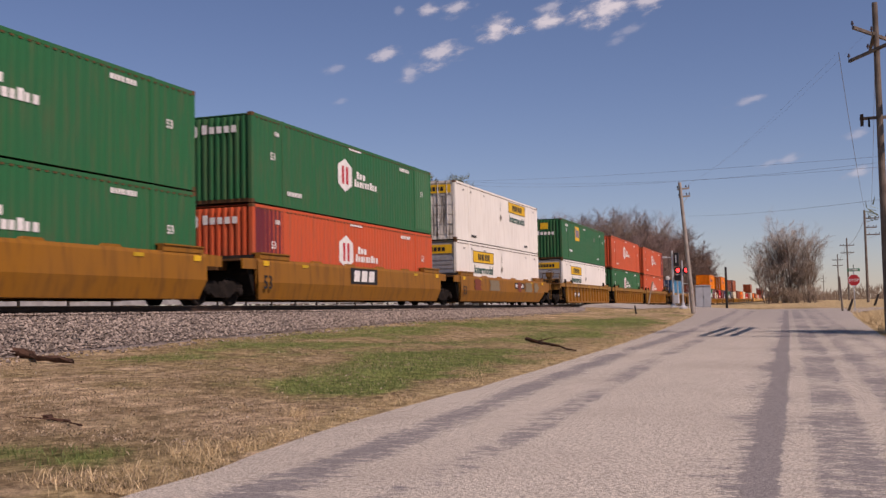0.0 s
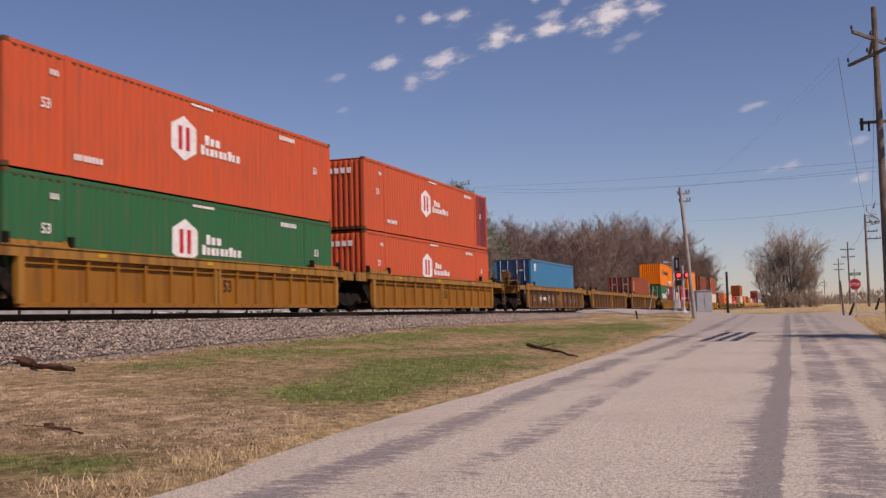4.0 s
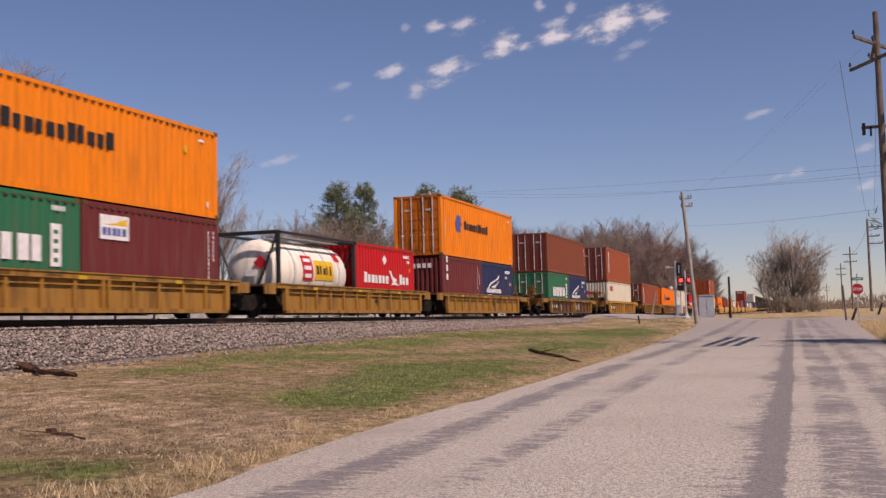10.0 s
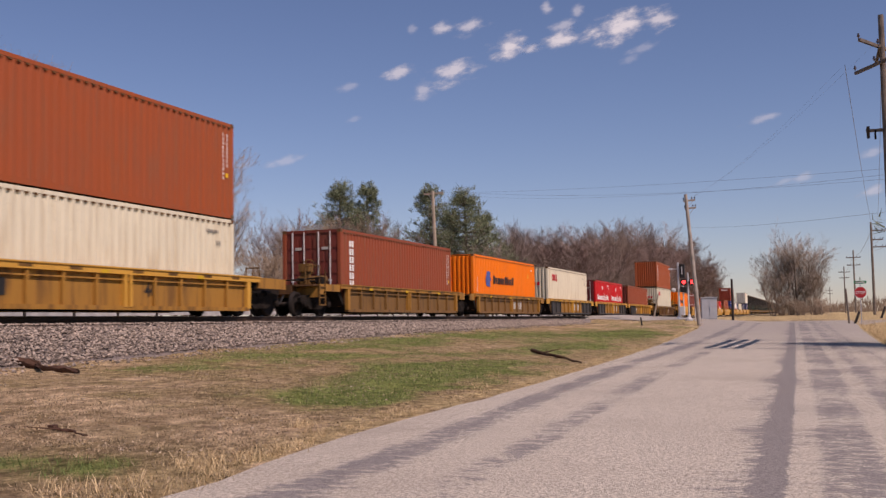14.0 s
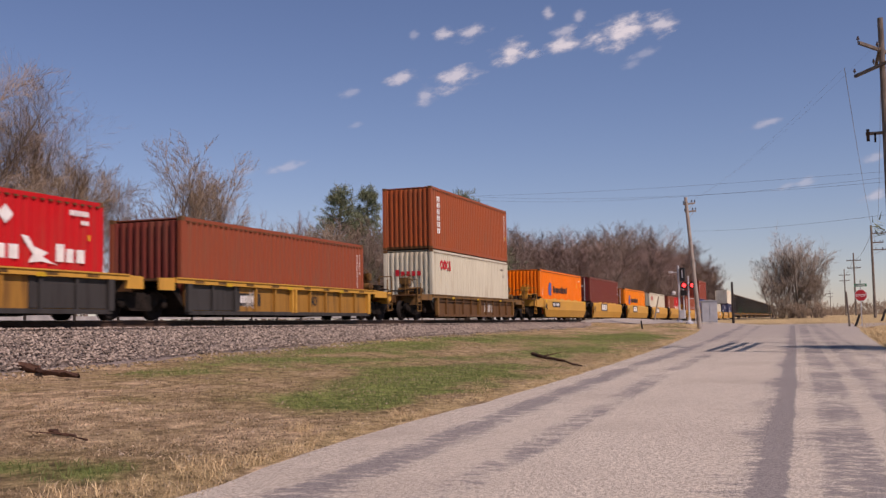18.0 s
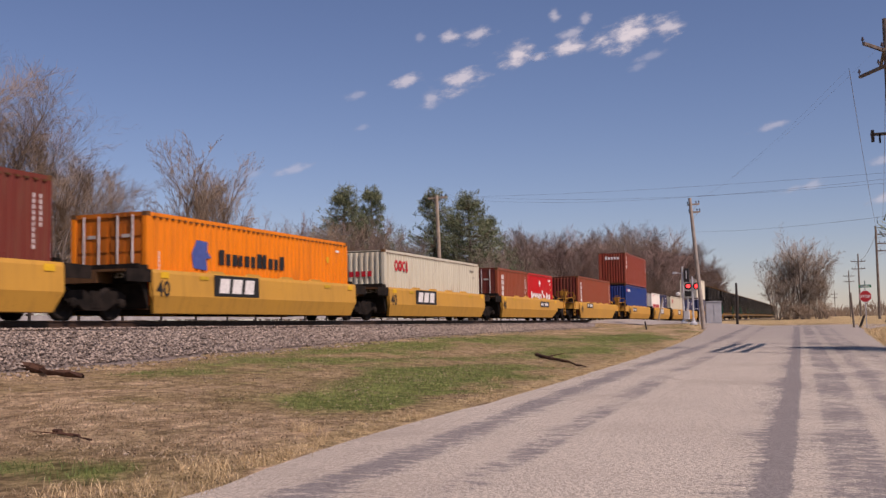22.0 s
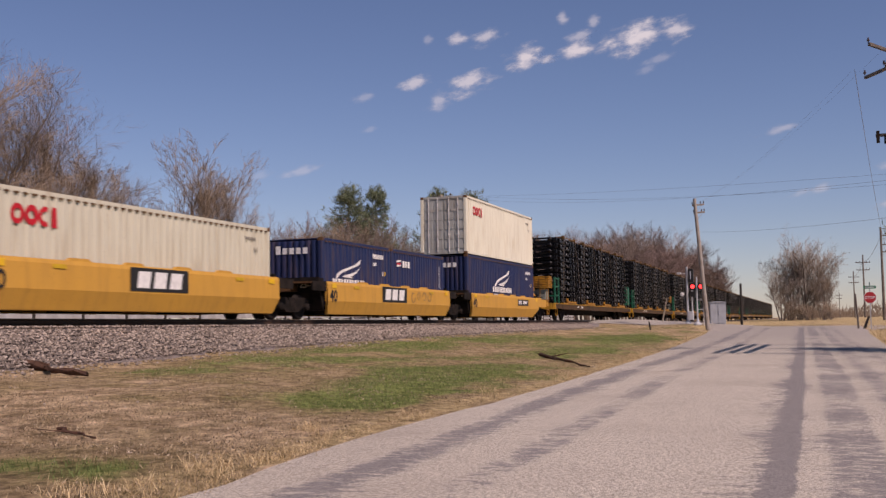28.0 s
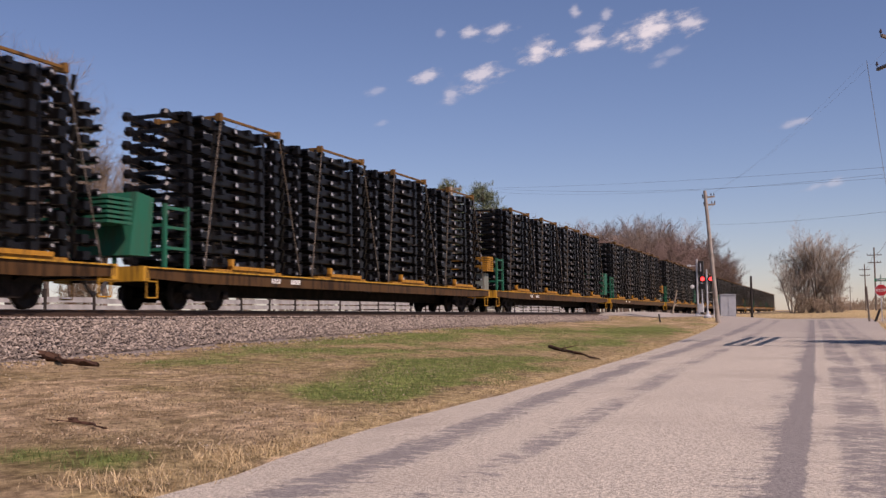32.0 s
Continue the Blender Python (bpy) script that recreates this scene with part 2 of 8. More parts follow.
GROUND = make_ground_mat()
ROAD = make_road_mat()
BALLAST = make_ballast_mat(k=0.62)
STONE = make_stone_mat()
STRAW = make_blade_mat("dry_straw", (0.33, 0.225, 0.105), (0.78, 0.60, 0.35))
THATCH = make_blade_mat("dead_thatch", (0.125, 0.090, 0.044), (0.53, 0.405, 0.258))
BLADE = make_blade_mat("green_grass", (0.080, 0.122, 0.032), (0.215, 0.250, 0.090))
NEEDLE = make_blade_mat("pine_needles", (0.085, 0.112, 0.060), (0.26, 0.285, 0.165))
TWIG = make_blade_mat("bare_twigs", (0.180, 0.132, 0.092), (0.37, 0.285, 0.200))
TWIG_PALE = make_blade_mat("pale_twigs", (0.185, 0.150, 0.117), (0.36, 0.295, 0.232))
TWIG_GREY = make_blade_mat("grey_brown_twigs", (0.155, 0.117, 0.094), (0.30, 0.230, 0.185))
TWIG_RED = make_blade_mat("budding_twigs", (0.148, 0.100, 0.083), (0.29, 0.200, 0.165))
BARK = surf("bark", (0.13, 0.105, 0.085), (0.22, 0.18, 0.15), 4, 0.9, 0, 0.5, 30)
WOODPOLE = surf("weathered_pole_wood", (0.20, 0.165, 0.135), (0.10, 0.08, 0.065), 2.5, 0.85, 0, 0.4, 40)
PALEPOLE = surf("pale_pole_wood", (0.40, 0.33, 0.25), (0.28, 0.23, 0.17), 2.5, 0.85, 0, 0.3, 40)
GREYPOLE = surf("silvered_pole_wood", (0.36, 0.315, 0.27), (0.24, 0.205, 0.17), 2.5, 0.85, 0, 0.3, 40)
BLACKWOOD = surf("creosoted_wood", (0.028, 0.024, 0.022), (0.05, 0.042, 0.036), 3, 0.8, 0, 0.3, 40)
GALV = surf("galvanised_steel", (0.50, 0.51, 0.52), (0.38, 0.39, 0.40), 5, 0.45, 0.6, 0.05)
ALU = surf("silver_painted_steel", (0.62, 0.63, 0.64), (0.48, 0.49, 0.5), 6, 0.4, 0.3, 0.05)
STEELDARK = surf("grimy_black_steel", (0.009, 0.008, 0.007), (0.028, 0.021, 0.017), 3, 0.85, 0.0, 0.3, 30)
STEELDARK.node_tree.nodes["Principled BSDF"].inputs["Specular IOR Level"].default_value = 0.1
WHEELSTEEL = surf("wheel_steel", (0.012, 0.010, 0.009), (0.030, 0.022, 0.017), 5, 0.8, 0.2, 0.2)
RAILSTEEL = surf("rail_steel", (0.075, 0.045, 0.03), (0.05, 0.032, 0.024), 6, 0.6, 0.3, 0.2)
RAILTOP = surf("polished_rail_head", (0.55, 0.54, 0.52), (0.42, 0.41, 0.40), 8, 0.25, 0.9, 0.0)
TIEWOOD = surf("tie_wood", (0.085, 0.062, 0.047), (0.13, 0.10, 0.08), 4, 0.9, 0, 0.4, 30)
WIRE = surf("cable", (0.24, 0.24, 0.25), (0.18, 0.18, 0.19), 4, 0.6, 0, 0.0)
INSUL = surf("brown_porcelain", (0.07, 0.045, 0.035), (0.05, 0.035, 0.03), 4, 0.25, 0, 0.0)
BLACKPAINT = surf("black_paint", (0.018, 0.018, 0.019), (0.03, 0.03, 0.03), 4, 0.5, 0, 0.0)
WHITEPAINT = surf("white_paint", (0.74, 0.74, 0.72), (0.62, 0.61, 0.58), 5, 0.5, 0, 0.0)
REDSIGN = surf("red_sign_sheeting", (0.46, 0.02, 0.025), (0.40, 0.02, 0.025), 5, 0.4, 0, 0.0)
GREENSIGN = surf("green_sign_sheeting", (0.02, 0.19, 0.09), (0.02, 0.16, 0.08), 5, 0.4, 0, 0.0)


# ---------------------------------------------------------------- mesh helpers
class Geo:
    """Collects vertices and faces for one mesh."""

    def __init__(self):
        self.v, self.f = [], []

    def box(self, x0, x1, y0, y1, z0, z1):
        n = len(self.v)
        self.v += [(x, y, z) for z in (z0, z1) for y in (y0, y1) for x in (x0, x1)]
        self.f += [tuple(n + i for i in q) for q in ((0, 2, 3, 1), (4, 5, 7, 6), (0, 1, 5, 4), (1, 3, 7, 5), (3, 2, 6, 7), (2, 0, 4, 6))]
        return self

    def cbox(self, x0, x1, y0, y1, z0, z1, c):
        """A box with all its upright edges cut off by c."""
        pts = [(x0 + c, y0), (x1 - c, y0), (x1, y0 + c), (x1, y1 - c), (x1 - c, y1), (x0 + c, y1), (x0, y1 - c), (x0, y0 + c)]
        return self.prism([(x, y, z0) for x, y in pts], (0, 0, z1 - z0))

    def prism(self, pts, d):
        """A polygon swept along d."""
        n, k = len(self.v), len(pts)
        self.v += [tuple(p) for p in pts] + [(p[0] + d[0], p[1] + d[1], p[2] + d[2]) for p in pts]
        self.f.append(tuple(range(n + k - 1, n - 1, -1)))
        self.f.append(tuple(range(n + k, n + 2 * k)))
        self.f += [(n + i, n + (i + 1) % k, n + k + (i + 1) % k, n + k + i) for i in range(k)]
        return self

    def poly(self, pts):
        n = len(self.v)
        self.v += [tuple(p) for p in pts]
        self.f.append(tuple(range(n, n + len(pts))))
        return self

    def tube(self, a, b, r0, r1=None, k=8, caps=True):
        a, b = Vector(a), Vector(b)
        r1 = r0 if r1 is None else r1
        d = (b - a).normalized()
        s_ = d.orthogonal().normalized()
        t_ = d.cross(s_)
        n = len(self.v)
        for c, r in ((a, r0), (b, r1)):
            for i in range(k):
                q = 2 * math.pi * i / k
                self.v.append(tuple(c + (s_ * math.cos(q) + t_ * math.sin(q)) * r))
        self.f += [(n + i, n + (i + 1) % k, n + k + (i + 1) % k, n + k + i) for i in range(k)]
        if caps:
            self.f.append(tuple(range(n + k - 1, n - 1, -1)))
            self.f.append(tuple(range(n + k, n + 2 * k)))
        return self

    def lathe(self, prof, axis=(0, 0, 0), k=16, along="x"):
        """Turns (distance along, radius) pairs round an axis through the point."""
        n = len(self.v)
        for s_, r in prof:
            for i in range(k):
                q = 2 * math.pi * i / k
                c, d = r * math.cos(q), r * math.sin(q)
                p = {"x": (s_, c, d), "y": (d, s_, c), "z": (c, d, s_)}[along]
                self.v.append((axis[0] + p[0], axis[1] + p[1], axis[2] + p[2]))
        for j in range(len(prof) - 1):
            for i in range(k):
                a, b = n + j * k + i, n + j * k + (i + 1) % k
                self.f.append((a, b, b + k, a + k))
        self.f.append(tuple(range(n + k - 1, n - 1, -1)))
        m = n + (len(prof) - 1) * k
        self.f.append(tuple(range(m, m + k)))
        return self

    def weld(self):
        """Joins vertices that lie together."""
        seen, to, out = {}, [], []
        for p in self.v:
            key = tuple(round(c, 4) for c in p)
            if key not in seen:
                seen[key] = len(out)
                out.append(p)
            to.append(seen[key])
        self.v, self.f = out, [tuple(to[i] for i in q) for q in self.f]
        return self

    def mesh(self, name, mat, smooth=False):
        me = bpy.data.meshes.new(name)
        me.from_pydata(self.v, [], self.f)
        me.materials.append(mat)
        if smooth:
            me.polygons.foreach_set("use_smooth", [True] * len(me.polygons))
        me.update()
        return me


CACHE = {}


def cached(key, make):
    if key not in CACHE:
        CACHE[key] = make()
    return CACHE[key]


def part(name, geo, material, parent, label="", smooth=False):
    """Links a Geo, or a mesh that exists already, as one mesh object under a thing or part."""
    me = geo.mesh(name, material, smooth) if isinstance(geo, Geo) else geo
    ob = new(name, me)
    ob.parent = parent
    if label:
        ob["label"] = label
    return ob


def thing(name, label, category, group="", kind="", m=None):
    ob = tagged(new(name), label, category, group, kind)
    ob.empty_display_size = 0.2
    if m is not None:
        ob.matrix_basis = m
    return ob


def letters(text, size, mat, name="lettering"):
    """Upright lettering as a mesh; x to the right, z up, origin at the lower left."""
    cu = bpy.data.curves.new(name, "FONT")
    cu.body, cu.size, cu.resolution_u, cu.offset = text, size, 2, 0.018 * size
    ob = bpy.data.objects.new(name, cu)
    scene.collection.objects.link(ob)
    me = bpy.data.meshes.new_from_object(ob.evaluated_get(bpy.context.evaluated_depsgraph_get()))
    bpy.data.objects.remove(ob)
    bpy.data.curves.remove(cu)
    me.name = name
    me.materials.clear()
    me.materials.append(mat)
    return me


# ---------------------------------------------------------------- ground, road, track
def lerp(v, xs, ys):
    return float(np.interp(v, xs, ys))


def road_left(y):
    return lerp(y, (-60, 6.4, 8.2, 10.5, 17.4, 24, 35, 47.5, 64.5, 78), (-3.9, -4.36, -4.6, -4.8, -4.86, -5.15, -5.65, -6.2, -7.05, -7.8))


def road_right(y):
    return lerp(y, (-60, 10, 41, 64, 78), (2.0, 2.02, 2.05, 2.1, 2.16))


def toe(y):
    return (min(bend(y) - bend(90), 0) + lerp(y, (-60, 15, 25, 40, 66, 90, 400), (-14.2, -14.5, -14.85, -15.15, -15.4, -15.65, -15.7)),
            lerp(y, (-60, 15, 25, 40, 66, 90, 400), (0.36, 0.42, 0.53, 0.65, 0.68, 0.72, 0.2)))


def road_z(y):
    t = min(max((y - 28) / 60, 0), 1)
    a = 0.42 * t * t * (3 - 2 * t)
    u = min(max((y - 86) / 60, 0), 1)
    return a + 0.55 * u


def cross(y):
    """How far the ground is lifted to the level crossing."""
    d = abs(y - 84)
    q = min(max((d - 4) / 7, 0), 1)
    return (1 - q) ** 2 * (1 + 2 * q)


def ground_z(x, y):
    zr = road_z(y)
    xl, xr = road_left(y), road_right(y)
    xt, zt = toe(y)
    if x >= xr:
        d = x - xr
        z = zr - 0.10 * min(d / 1.2, 1) + 0.16 * min(max((d - 1.2) / 5, 0), 1)
    elif x >= xl:
        z = zr - 0.03
    elif x >= xt:
        q = (xl - x) / (xl - xt)
        z = zr - 0.05 + (zt - zr + 0.05) * (q ** 0.9)
    elif x > -19.9 + bend(y):
        z = zt
    else:
        far = min((-19.9 + bend(y) - x) / 6, 1)
        z = zt + (0.95 - zt) * far
    c = cross(y)
    if c and x > -30:
        lift = lerp(x, (-30, -21, -14.8, -4, 6), (0.95, 1.16, 1.16, 0.42, 0.36))
        z = max(z, z * (1 - c) + lift * c)
    if y > 170:
        t = min((y - 170) / 200, 1)
        z = z * (1 - t) + 0.42 * t
    if x < xl or x > xr:
        z += 0.05 * noise.noise((x * 0.5, y * 0.35, 3)) + 0.025 * noise.noise((x * 1.9, y * 1.4, 9))
    return z


def axis(*spans):
    out = []
    for a, b, step in spans:
        out += list(np.arange(a, b, step))
    return out + [spans[-1][1]]


GREENS = ((-7.4, 14.2, 1.2, 1.2, 0.5), (-6.5, 13.8, 0.9, 1.2, 0.5), (-6.9, 16.5, 1.2, 1.8, 0.75), (-7.6, 20.2, 1.3, 2.4, 0.75), (-7.5, 22.3, 1.1, 2.4, 0.6), (-12.1, 17.3, 1.0, 1.6, 0.42), (-6.3, 6.9, 0.8, 0.7, 0.8), (-7.9, 35, 1.2, 5, 0.5),
          (-9.2, 48, 1.8, 6, 0.6), (-8.9, 54, 1.5, 5, 0.55), (-12.3, 21.6, 1.2, 2.2, 0.42), (-13.0, 32, 1.3, 6, 0.4), (-11.4, 22.5, 1.2, 2.5, 0.3), (-12.2, 41, 1.8, 7, 0.4), (-9.2, 27, 1.2, 3, 0.3), (-7.8, 10.2, 1.3, 1.0, -0.4))


def green_at(x, y):
    """Share of green grass on the bank."""
    g = -0.06 + 0.24 * min(max((y - 10) / 10, 0), 1)
    for gx, gy, rx_, ry_, k in GREENS:
        g += k * math.exp(-((x - gx) / rx_) ** 2 - ((y - gy) / ry_) ** 2)
    return g + 0.42 * noise.noise((x * 0.55, y * 0.35, 1)) + 0.30 * noise.noise((x * 1.7, y * 1.1, 6))


def build_ground():
    xs = axis((-2500, -300, 550), (-300, -60, 40), (-60, -22, 5), (-22, -16, 1.0), (-16, -3.2, 0.28), (-3.2, 2, 1.3), (2, 6, 0.4), (6, 30, 4), (30, 300, 45), (300, 2500, 550))
    ys = axis((-900, -640, 130), (-640, -60, 58), (-60, 4, 8), (4, 40, 0.4), (40, 100, 1.2), (100, 200, 8), (200, 800, 75), (800, 4200, 850))
    v = [(x, y, ground_z(x, y)) for y in ys for x in xs]
    k = len(xs)
    f = [(j * k + i, j * k + i + 1, (j + 1) * k + i + 1, (j + 1) * k + i) for j in range(len(ys) - 1) for i in range(k - 1)]
    me = bpy.data.meshes.new("ground")
    me.from_pydata(v, [], f)
    me.materials.append(GROUND)
    uv = me.uv_layers.new(name="bank")
    # u: straw share, v: share of green
    share = []
    for x, y, z in v:
        xl, xr = road_left(y), road_right(y)
        xt = toe(y)[0]
        if x > xr - 0.2:
            share.append((0.95, -0.2))
        elif x >= xt:
            q = (xl - x) / (xl - xt)
            straw_ = 0.62 * max(0, 1 - abs(q - 0.03) / 0.16) + 0.5 * min(1, 2 * cross(y))
            share.append((straw_ if y < 100 else 0.9, green_at(x, y) if y < 100 else -0.2))
        else:
            share.append((0.5 if x < -21 else 0.0, 0.05))
    idx = np.empty(len(me.loops), dtype=np.int32)
    me.loops.foreach_get("vertex_index", idx)
    uv.data.foreach_set("uv", np.array(share, dtype=np.float32)[idx].ravel())
    me.polygons.foreach_set("use_smooth", [True] * len(me.polygons))
    tagged(new("ground", me), "uneven bank of dry soil, patchy green grass and straw", "ground", kind="structure")


def build_road():
    ys = axis((-60, 4, 8), (4, 80, 1.0), (80, 88, 2.0))
    n = 14
    v, share = [], []
    for y in ys:
        a, b = road_left(y), road_right(y)
        flare = max(0, (y - 62) / 26) ** 2
        a, b = a - 1.5 * flare, b + 5 * flare
        for i in range(n + 1):
            q = i / n
            rag = 0.10 * noise.noise((y * 0.9, i, 5)) if i in (0, n) else 0
            x = a + (b - a) * q + rag
            z = road_z(y) + 0.035 * (1 - (2 * q - 1) ** 2)
            c = cross(y)
            if c:
                z = max(z, ground_z(x, y) + 0.02)
            v.append((x, y, z + (0.0 if 0 < i < n else -0.02)))
            lb = lerp(y, (0, 9, 16.7, 24, 35, 47, 80), (-3.3, -3.55, -3.98, -4.33, -4.5, -4.6, -5.3))
            mb = lerp(y, (0, 8, 16, 25, 42, 80), (-0.30, -0.40, -0.53, -0.72, -1.05, -1.9))
            share.append((((x - lb) / (mb - lb) + 0.5) / 2.5, y))
    k = n + 1
    f = [(j * k + i, j * k + i + 1, (j + 1) * k + i + 1, (j + 1) * k + i) for j in range(len(ys) - 1) for i in range(n)]
    me = bpy.data.meshes.new("road")
    me.from_pydata(v, [], f)
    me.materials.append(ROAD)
    uv = me.uv_layers.new(name="lane")
    idx = np.empty(len(me.loops), dtype=np.int32)
    me.loops.foreach_get("vertex_index", idx)
    uv.data.foreach_set("uv", np.array(share, dtype=np.float32)[idx].ravel())
    me.polygons.foreach_set("use_smooth", [True] * len(me.polygons))
    tagged(new("road", me), "pale tan chip-seal country road with dark worn wheel tracks", "road", kind="structure")
    # the side road that climbs to the level crossing
    xs = axis((-60, -24, 6), (-24, 8, 0.5), (8, 80, 8))
    v, share = [], []
    for x in xs:
        for i in range(7):
            wide = min(max((-7 - x) / 5, 0), 1)
            y = 80.6 - 4.2 * wide + (6.8 + 4.2 * wide) * i / 6
            v.append((x, y, ground_z(x, y) + 0.03 + 0.02 * (1 - (i / 3 - 1) ** 2)))
            share.append((0.42 + 0.03 * i / 6, 55))
    f = [(j * 7 + i, j * 7 + i + 1, (j + 1) * 7 + i + 1, (j + 1) * 7 + i)[::-1] for j in range(len(xs) - 1) for i in range(6)]
    me = bpy.data.meshes.new("crossing_road")
    me.from_pydata(v, [], f)
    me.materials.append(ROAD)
    uv = me.uv_layers.new(name="lane")
    idx = np.empty(len(me.loops), dtype=np.int32)
    me.loops.foreach_get("vertex_index", idx)
    uv.data.foreach_set("uv", np.array(share, dtype=np.float32)[idx].ravel())
    tagged(new("crossing_road", me), "grey asphalt side road rising to the level crossing", "road", kind="structure")


def build_track():
    ys = axis((-640, 0, 20), (0, 90, 0.5), (90, 200, 5), (200, 900, 50))
    v = []
    for y in ys:
        zr = rail_z(y)
        xt, zt = toe(y)
        top = zr - 0.22
        jig = 0.10 * noise.noise((0, y * 0.8, 7))
        prof = [(xt + 0.35 + jig, zt - 0.06), (xt + jig, zt + 0.03), (-15.95 + 0.06 * noise.noise((0, y * 1.7, 2)), top - 0.05), (-16.25, top), (XC - 0.72, top), (2 * XC + 16.25, top), (2 * XC + 15.95, top - 0.05), (-20.9, 0.5), (-21.4, 0.3)]
        b = bend(y)
        v += [(x + (b if i > 1 else 0), y, z + (0.03 * noise.noise((x * 3, y * 2.3, 1)) if 0 < i < 4 else 0)) for i, (x, z) in enumerate(prof)]
    k = 9
    f = [(j * k + i, (j + 1) * k + i, (j + 1) * k + i + 1, j * k + i + 1) for j in range(len(ys) - 1) for i in range(k - 1)]
    me = bpy.data.meshes.new("ballast")
    me.from_pydata(v, [], f)
    me.materials.append(BALLAST)
    tagged(new("ballast", me), "grey crushed-stone ballast shoulder under the track", "ballast", kind="structure")
    for side in (-1, 1):
        g = Geo()
        x = XC + side * 0.755
        prof = [(-0.07, 0), (0.07, 0), (0.07, 0.015), (0.012, 0.04), (0.012, 0.12), (0.036, 0.13), (0.036, 0.165), (-0.036, 0.165), (-0.036, 0.13), (-0.012, 0.12), (-0.012, 0.04), (-0.07, 0.015)]
        marks = axis((-640, 50, 690), (50, 230, 20), (230, 900, 670))

        def swept(geo, sec):
            k = len(sec)
            geo.v = [(x + bend(c) + p, c, rail_z(c) + q) for c in marks for p, q in sec]
            geo.f = [(n + i, n + (i + 1) % k, n + k + (i + 1) % k, n + k + i) for n in range(0, k * (len(marks) - 1), k) for i in range(k)]
        swept(g, [(p, q - 0.17) for p, q in prof])
        r = tagged(part("rail", g, RAILSTEEL, None), "rusty brown steel rail with a bright running surface", "rail", "rails of the track", "structure")
        h = Geo()
        swept(h, [(-0.034, -0.004), (0.034, -0.004), (0.034, 0.0), (-0.034, 0.0)])
        part("rail_head", h, RAILTOP, r, "polished running surface")
    g = Geo()
    y = -20.0
    while y < 240:
        z = rail_z(y) - 0.17
        g.box(XC + bend(y) - 1.3, XC + bend(y) + 1.3, y - 0.115, y + 0.115, z - 0.18, z)
        y += 0.52
    tagged(part("ties", g, TIEWOOD, None), "dark creosoted wooden ties under the rails", "ties", kind="stuff")
    # loose stones on the shoulder
    rng = np.random.default_rng(4)
    vv, ff = [], []
    for i in range(30000):
        y = 10 + 62 * rng.random() ** 1.5
        q = rng.random() ** 0.85
        xt, zt = toe(y)
        top = rail_z(y) - 0.22
        if q < 0.86:
            s_ = q / 0.86
            x, z = xt + 0.2 + (-15.95 - xt - 0.2) * s_, zt + (top - 0.05 - zt) * s_
        else:
            x, z = -15.95 - 0.45 * rng.random(), top
        if q < 0.05:
            x += 0.9 * rng.random()
            z = ground_z(x, y)
        add_stone(vv, ff, rng, x, y, z, 0.018 + 0.032 * rng.random())
    me = bpy.data.meshes.new("loose_ballast")
    me.from_pydata(vv, [], ff)
    me.materials.append(STONE)
    tagged(new("loose_ballast", me), "loose grey and pinkish crushed stones", "stones", kind="stuff")


def add_stone(vv, ff, rng, x, y, z, r):
    n = len(vv)
    j = rng.random((6, 3)) * 0.7 - 0.35
    for k, (a, b, c) in enumerate(((1, 0, 0), (-1, 0, 0), (0, 1, 0), (0, -1, 0), (0, 0, 0.8), (0, 0, -0.8))):
        vv.append((x + r * (a + j[k, 0]), y + r * (b + j[k, 1]), z + r * (c + j[k, 2]) + r * 0.3))
    ff.extend((n + a, n + b, n + c) for a, b, c in ((0, 2, 4), (2, 1, 4), (1, 3, 4), (3, 0, 4), (2, 0, 5), (1, 2, 5), (3, 1, 5), (0, 3, 5)))


build_ground()
build_road()
build_track()


# ---------------------------------------------------------------- the train
def run(t):
    """How far the train has come at t seconds, from its place at 16 s."""
    u = t - 16
    return 18.15127 * u - 0.00905867 * u ** 2 + 0.0000637 * u ** 3


MOVING = []      # (thing, place along the train, height over the rail, turn)


def rolling(ob, u, h=0.0, turn=0.0):
    MOVING.append((ob, u, h, turn))
    ob.matrix_basis = train_pose(u, h, turn, 16.0)
    return ob


def train_pose(u, h, turn, t):
    y = u - run(t)
    side, rise = slopes(y)
    return pose(XC + bend(y), y, rail_z(y) + h, math.degrees(math.atan(rise)), 0, turn - math.degrees(math.atan(side)))


GREEN = paint("green_container_paint", (0.020, 0.135, 0.052), amount=0.25)
DKGREEN = paint("dark_green_container_paint", (0.018, 0.145, 0.068), amount=0.3)
SALMON = paint("orange_red_container_paint", (0.60, 0.100, 0.035), amount=0.3)
MAROON = paint("maroon_repair_paint", (0.16, 0.025, 0.035), amount=0.2)
PALEGREEN = paint("faded_green_repair_paint", (0.05, 0.17, 0.075), amount=0.2)
STREAKED = paint("streaked_white_door_paint", (0.72, 0.69, 0.62), (0.10, 0.085, 0.065), 0.95, rust=0.3)
WHITE = paint("white_container_paint", (0.82, 0.79, 0.71), (0.42, 0.34, 0.25), 0.22, rust=0.12)
BLUE = paint("sky_blue_container_paint", (0.032, 0.200, 0.355), amount=0.2)
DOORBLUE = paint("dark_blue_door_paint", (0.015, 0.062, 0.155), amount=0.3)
BROWNRED = paint("brown_red_container_paint", (0.272, 0.064, 0.029), amount=0.3)
BRICKRED = paint("brick_red_container_paint", (0.325, 0.078, 0.027), amount=0.3)
RUSTRED = paint("rust_red_container_paint", (0.25, 0.050, 0.030), amount=0.3)
DKBROWN = paint("dull_brown_container_paint", (0.215, 0.056, 0.024), amount=0.3)
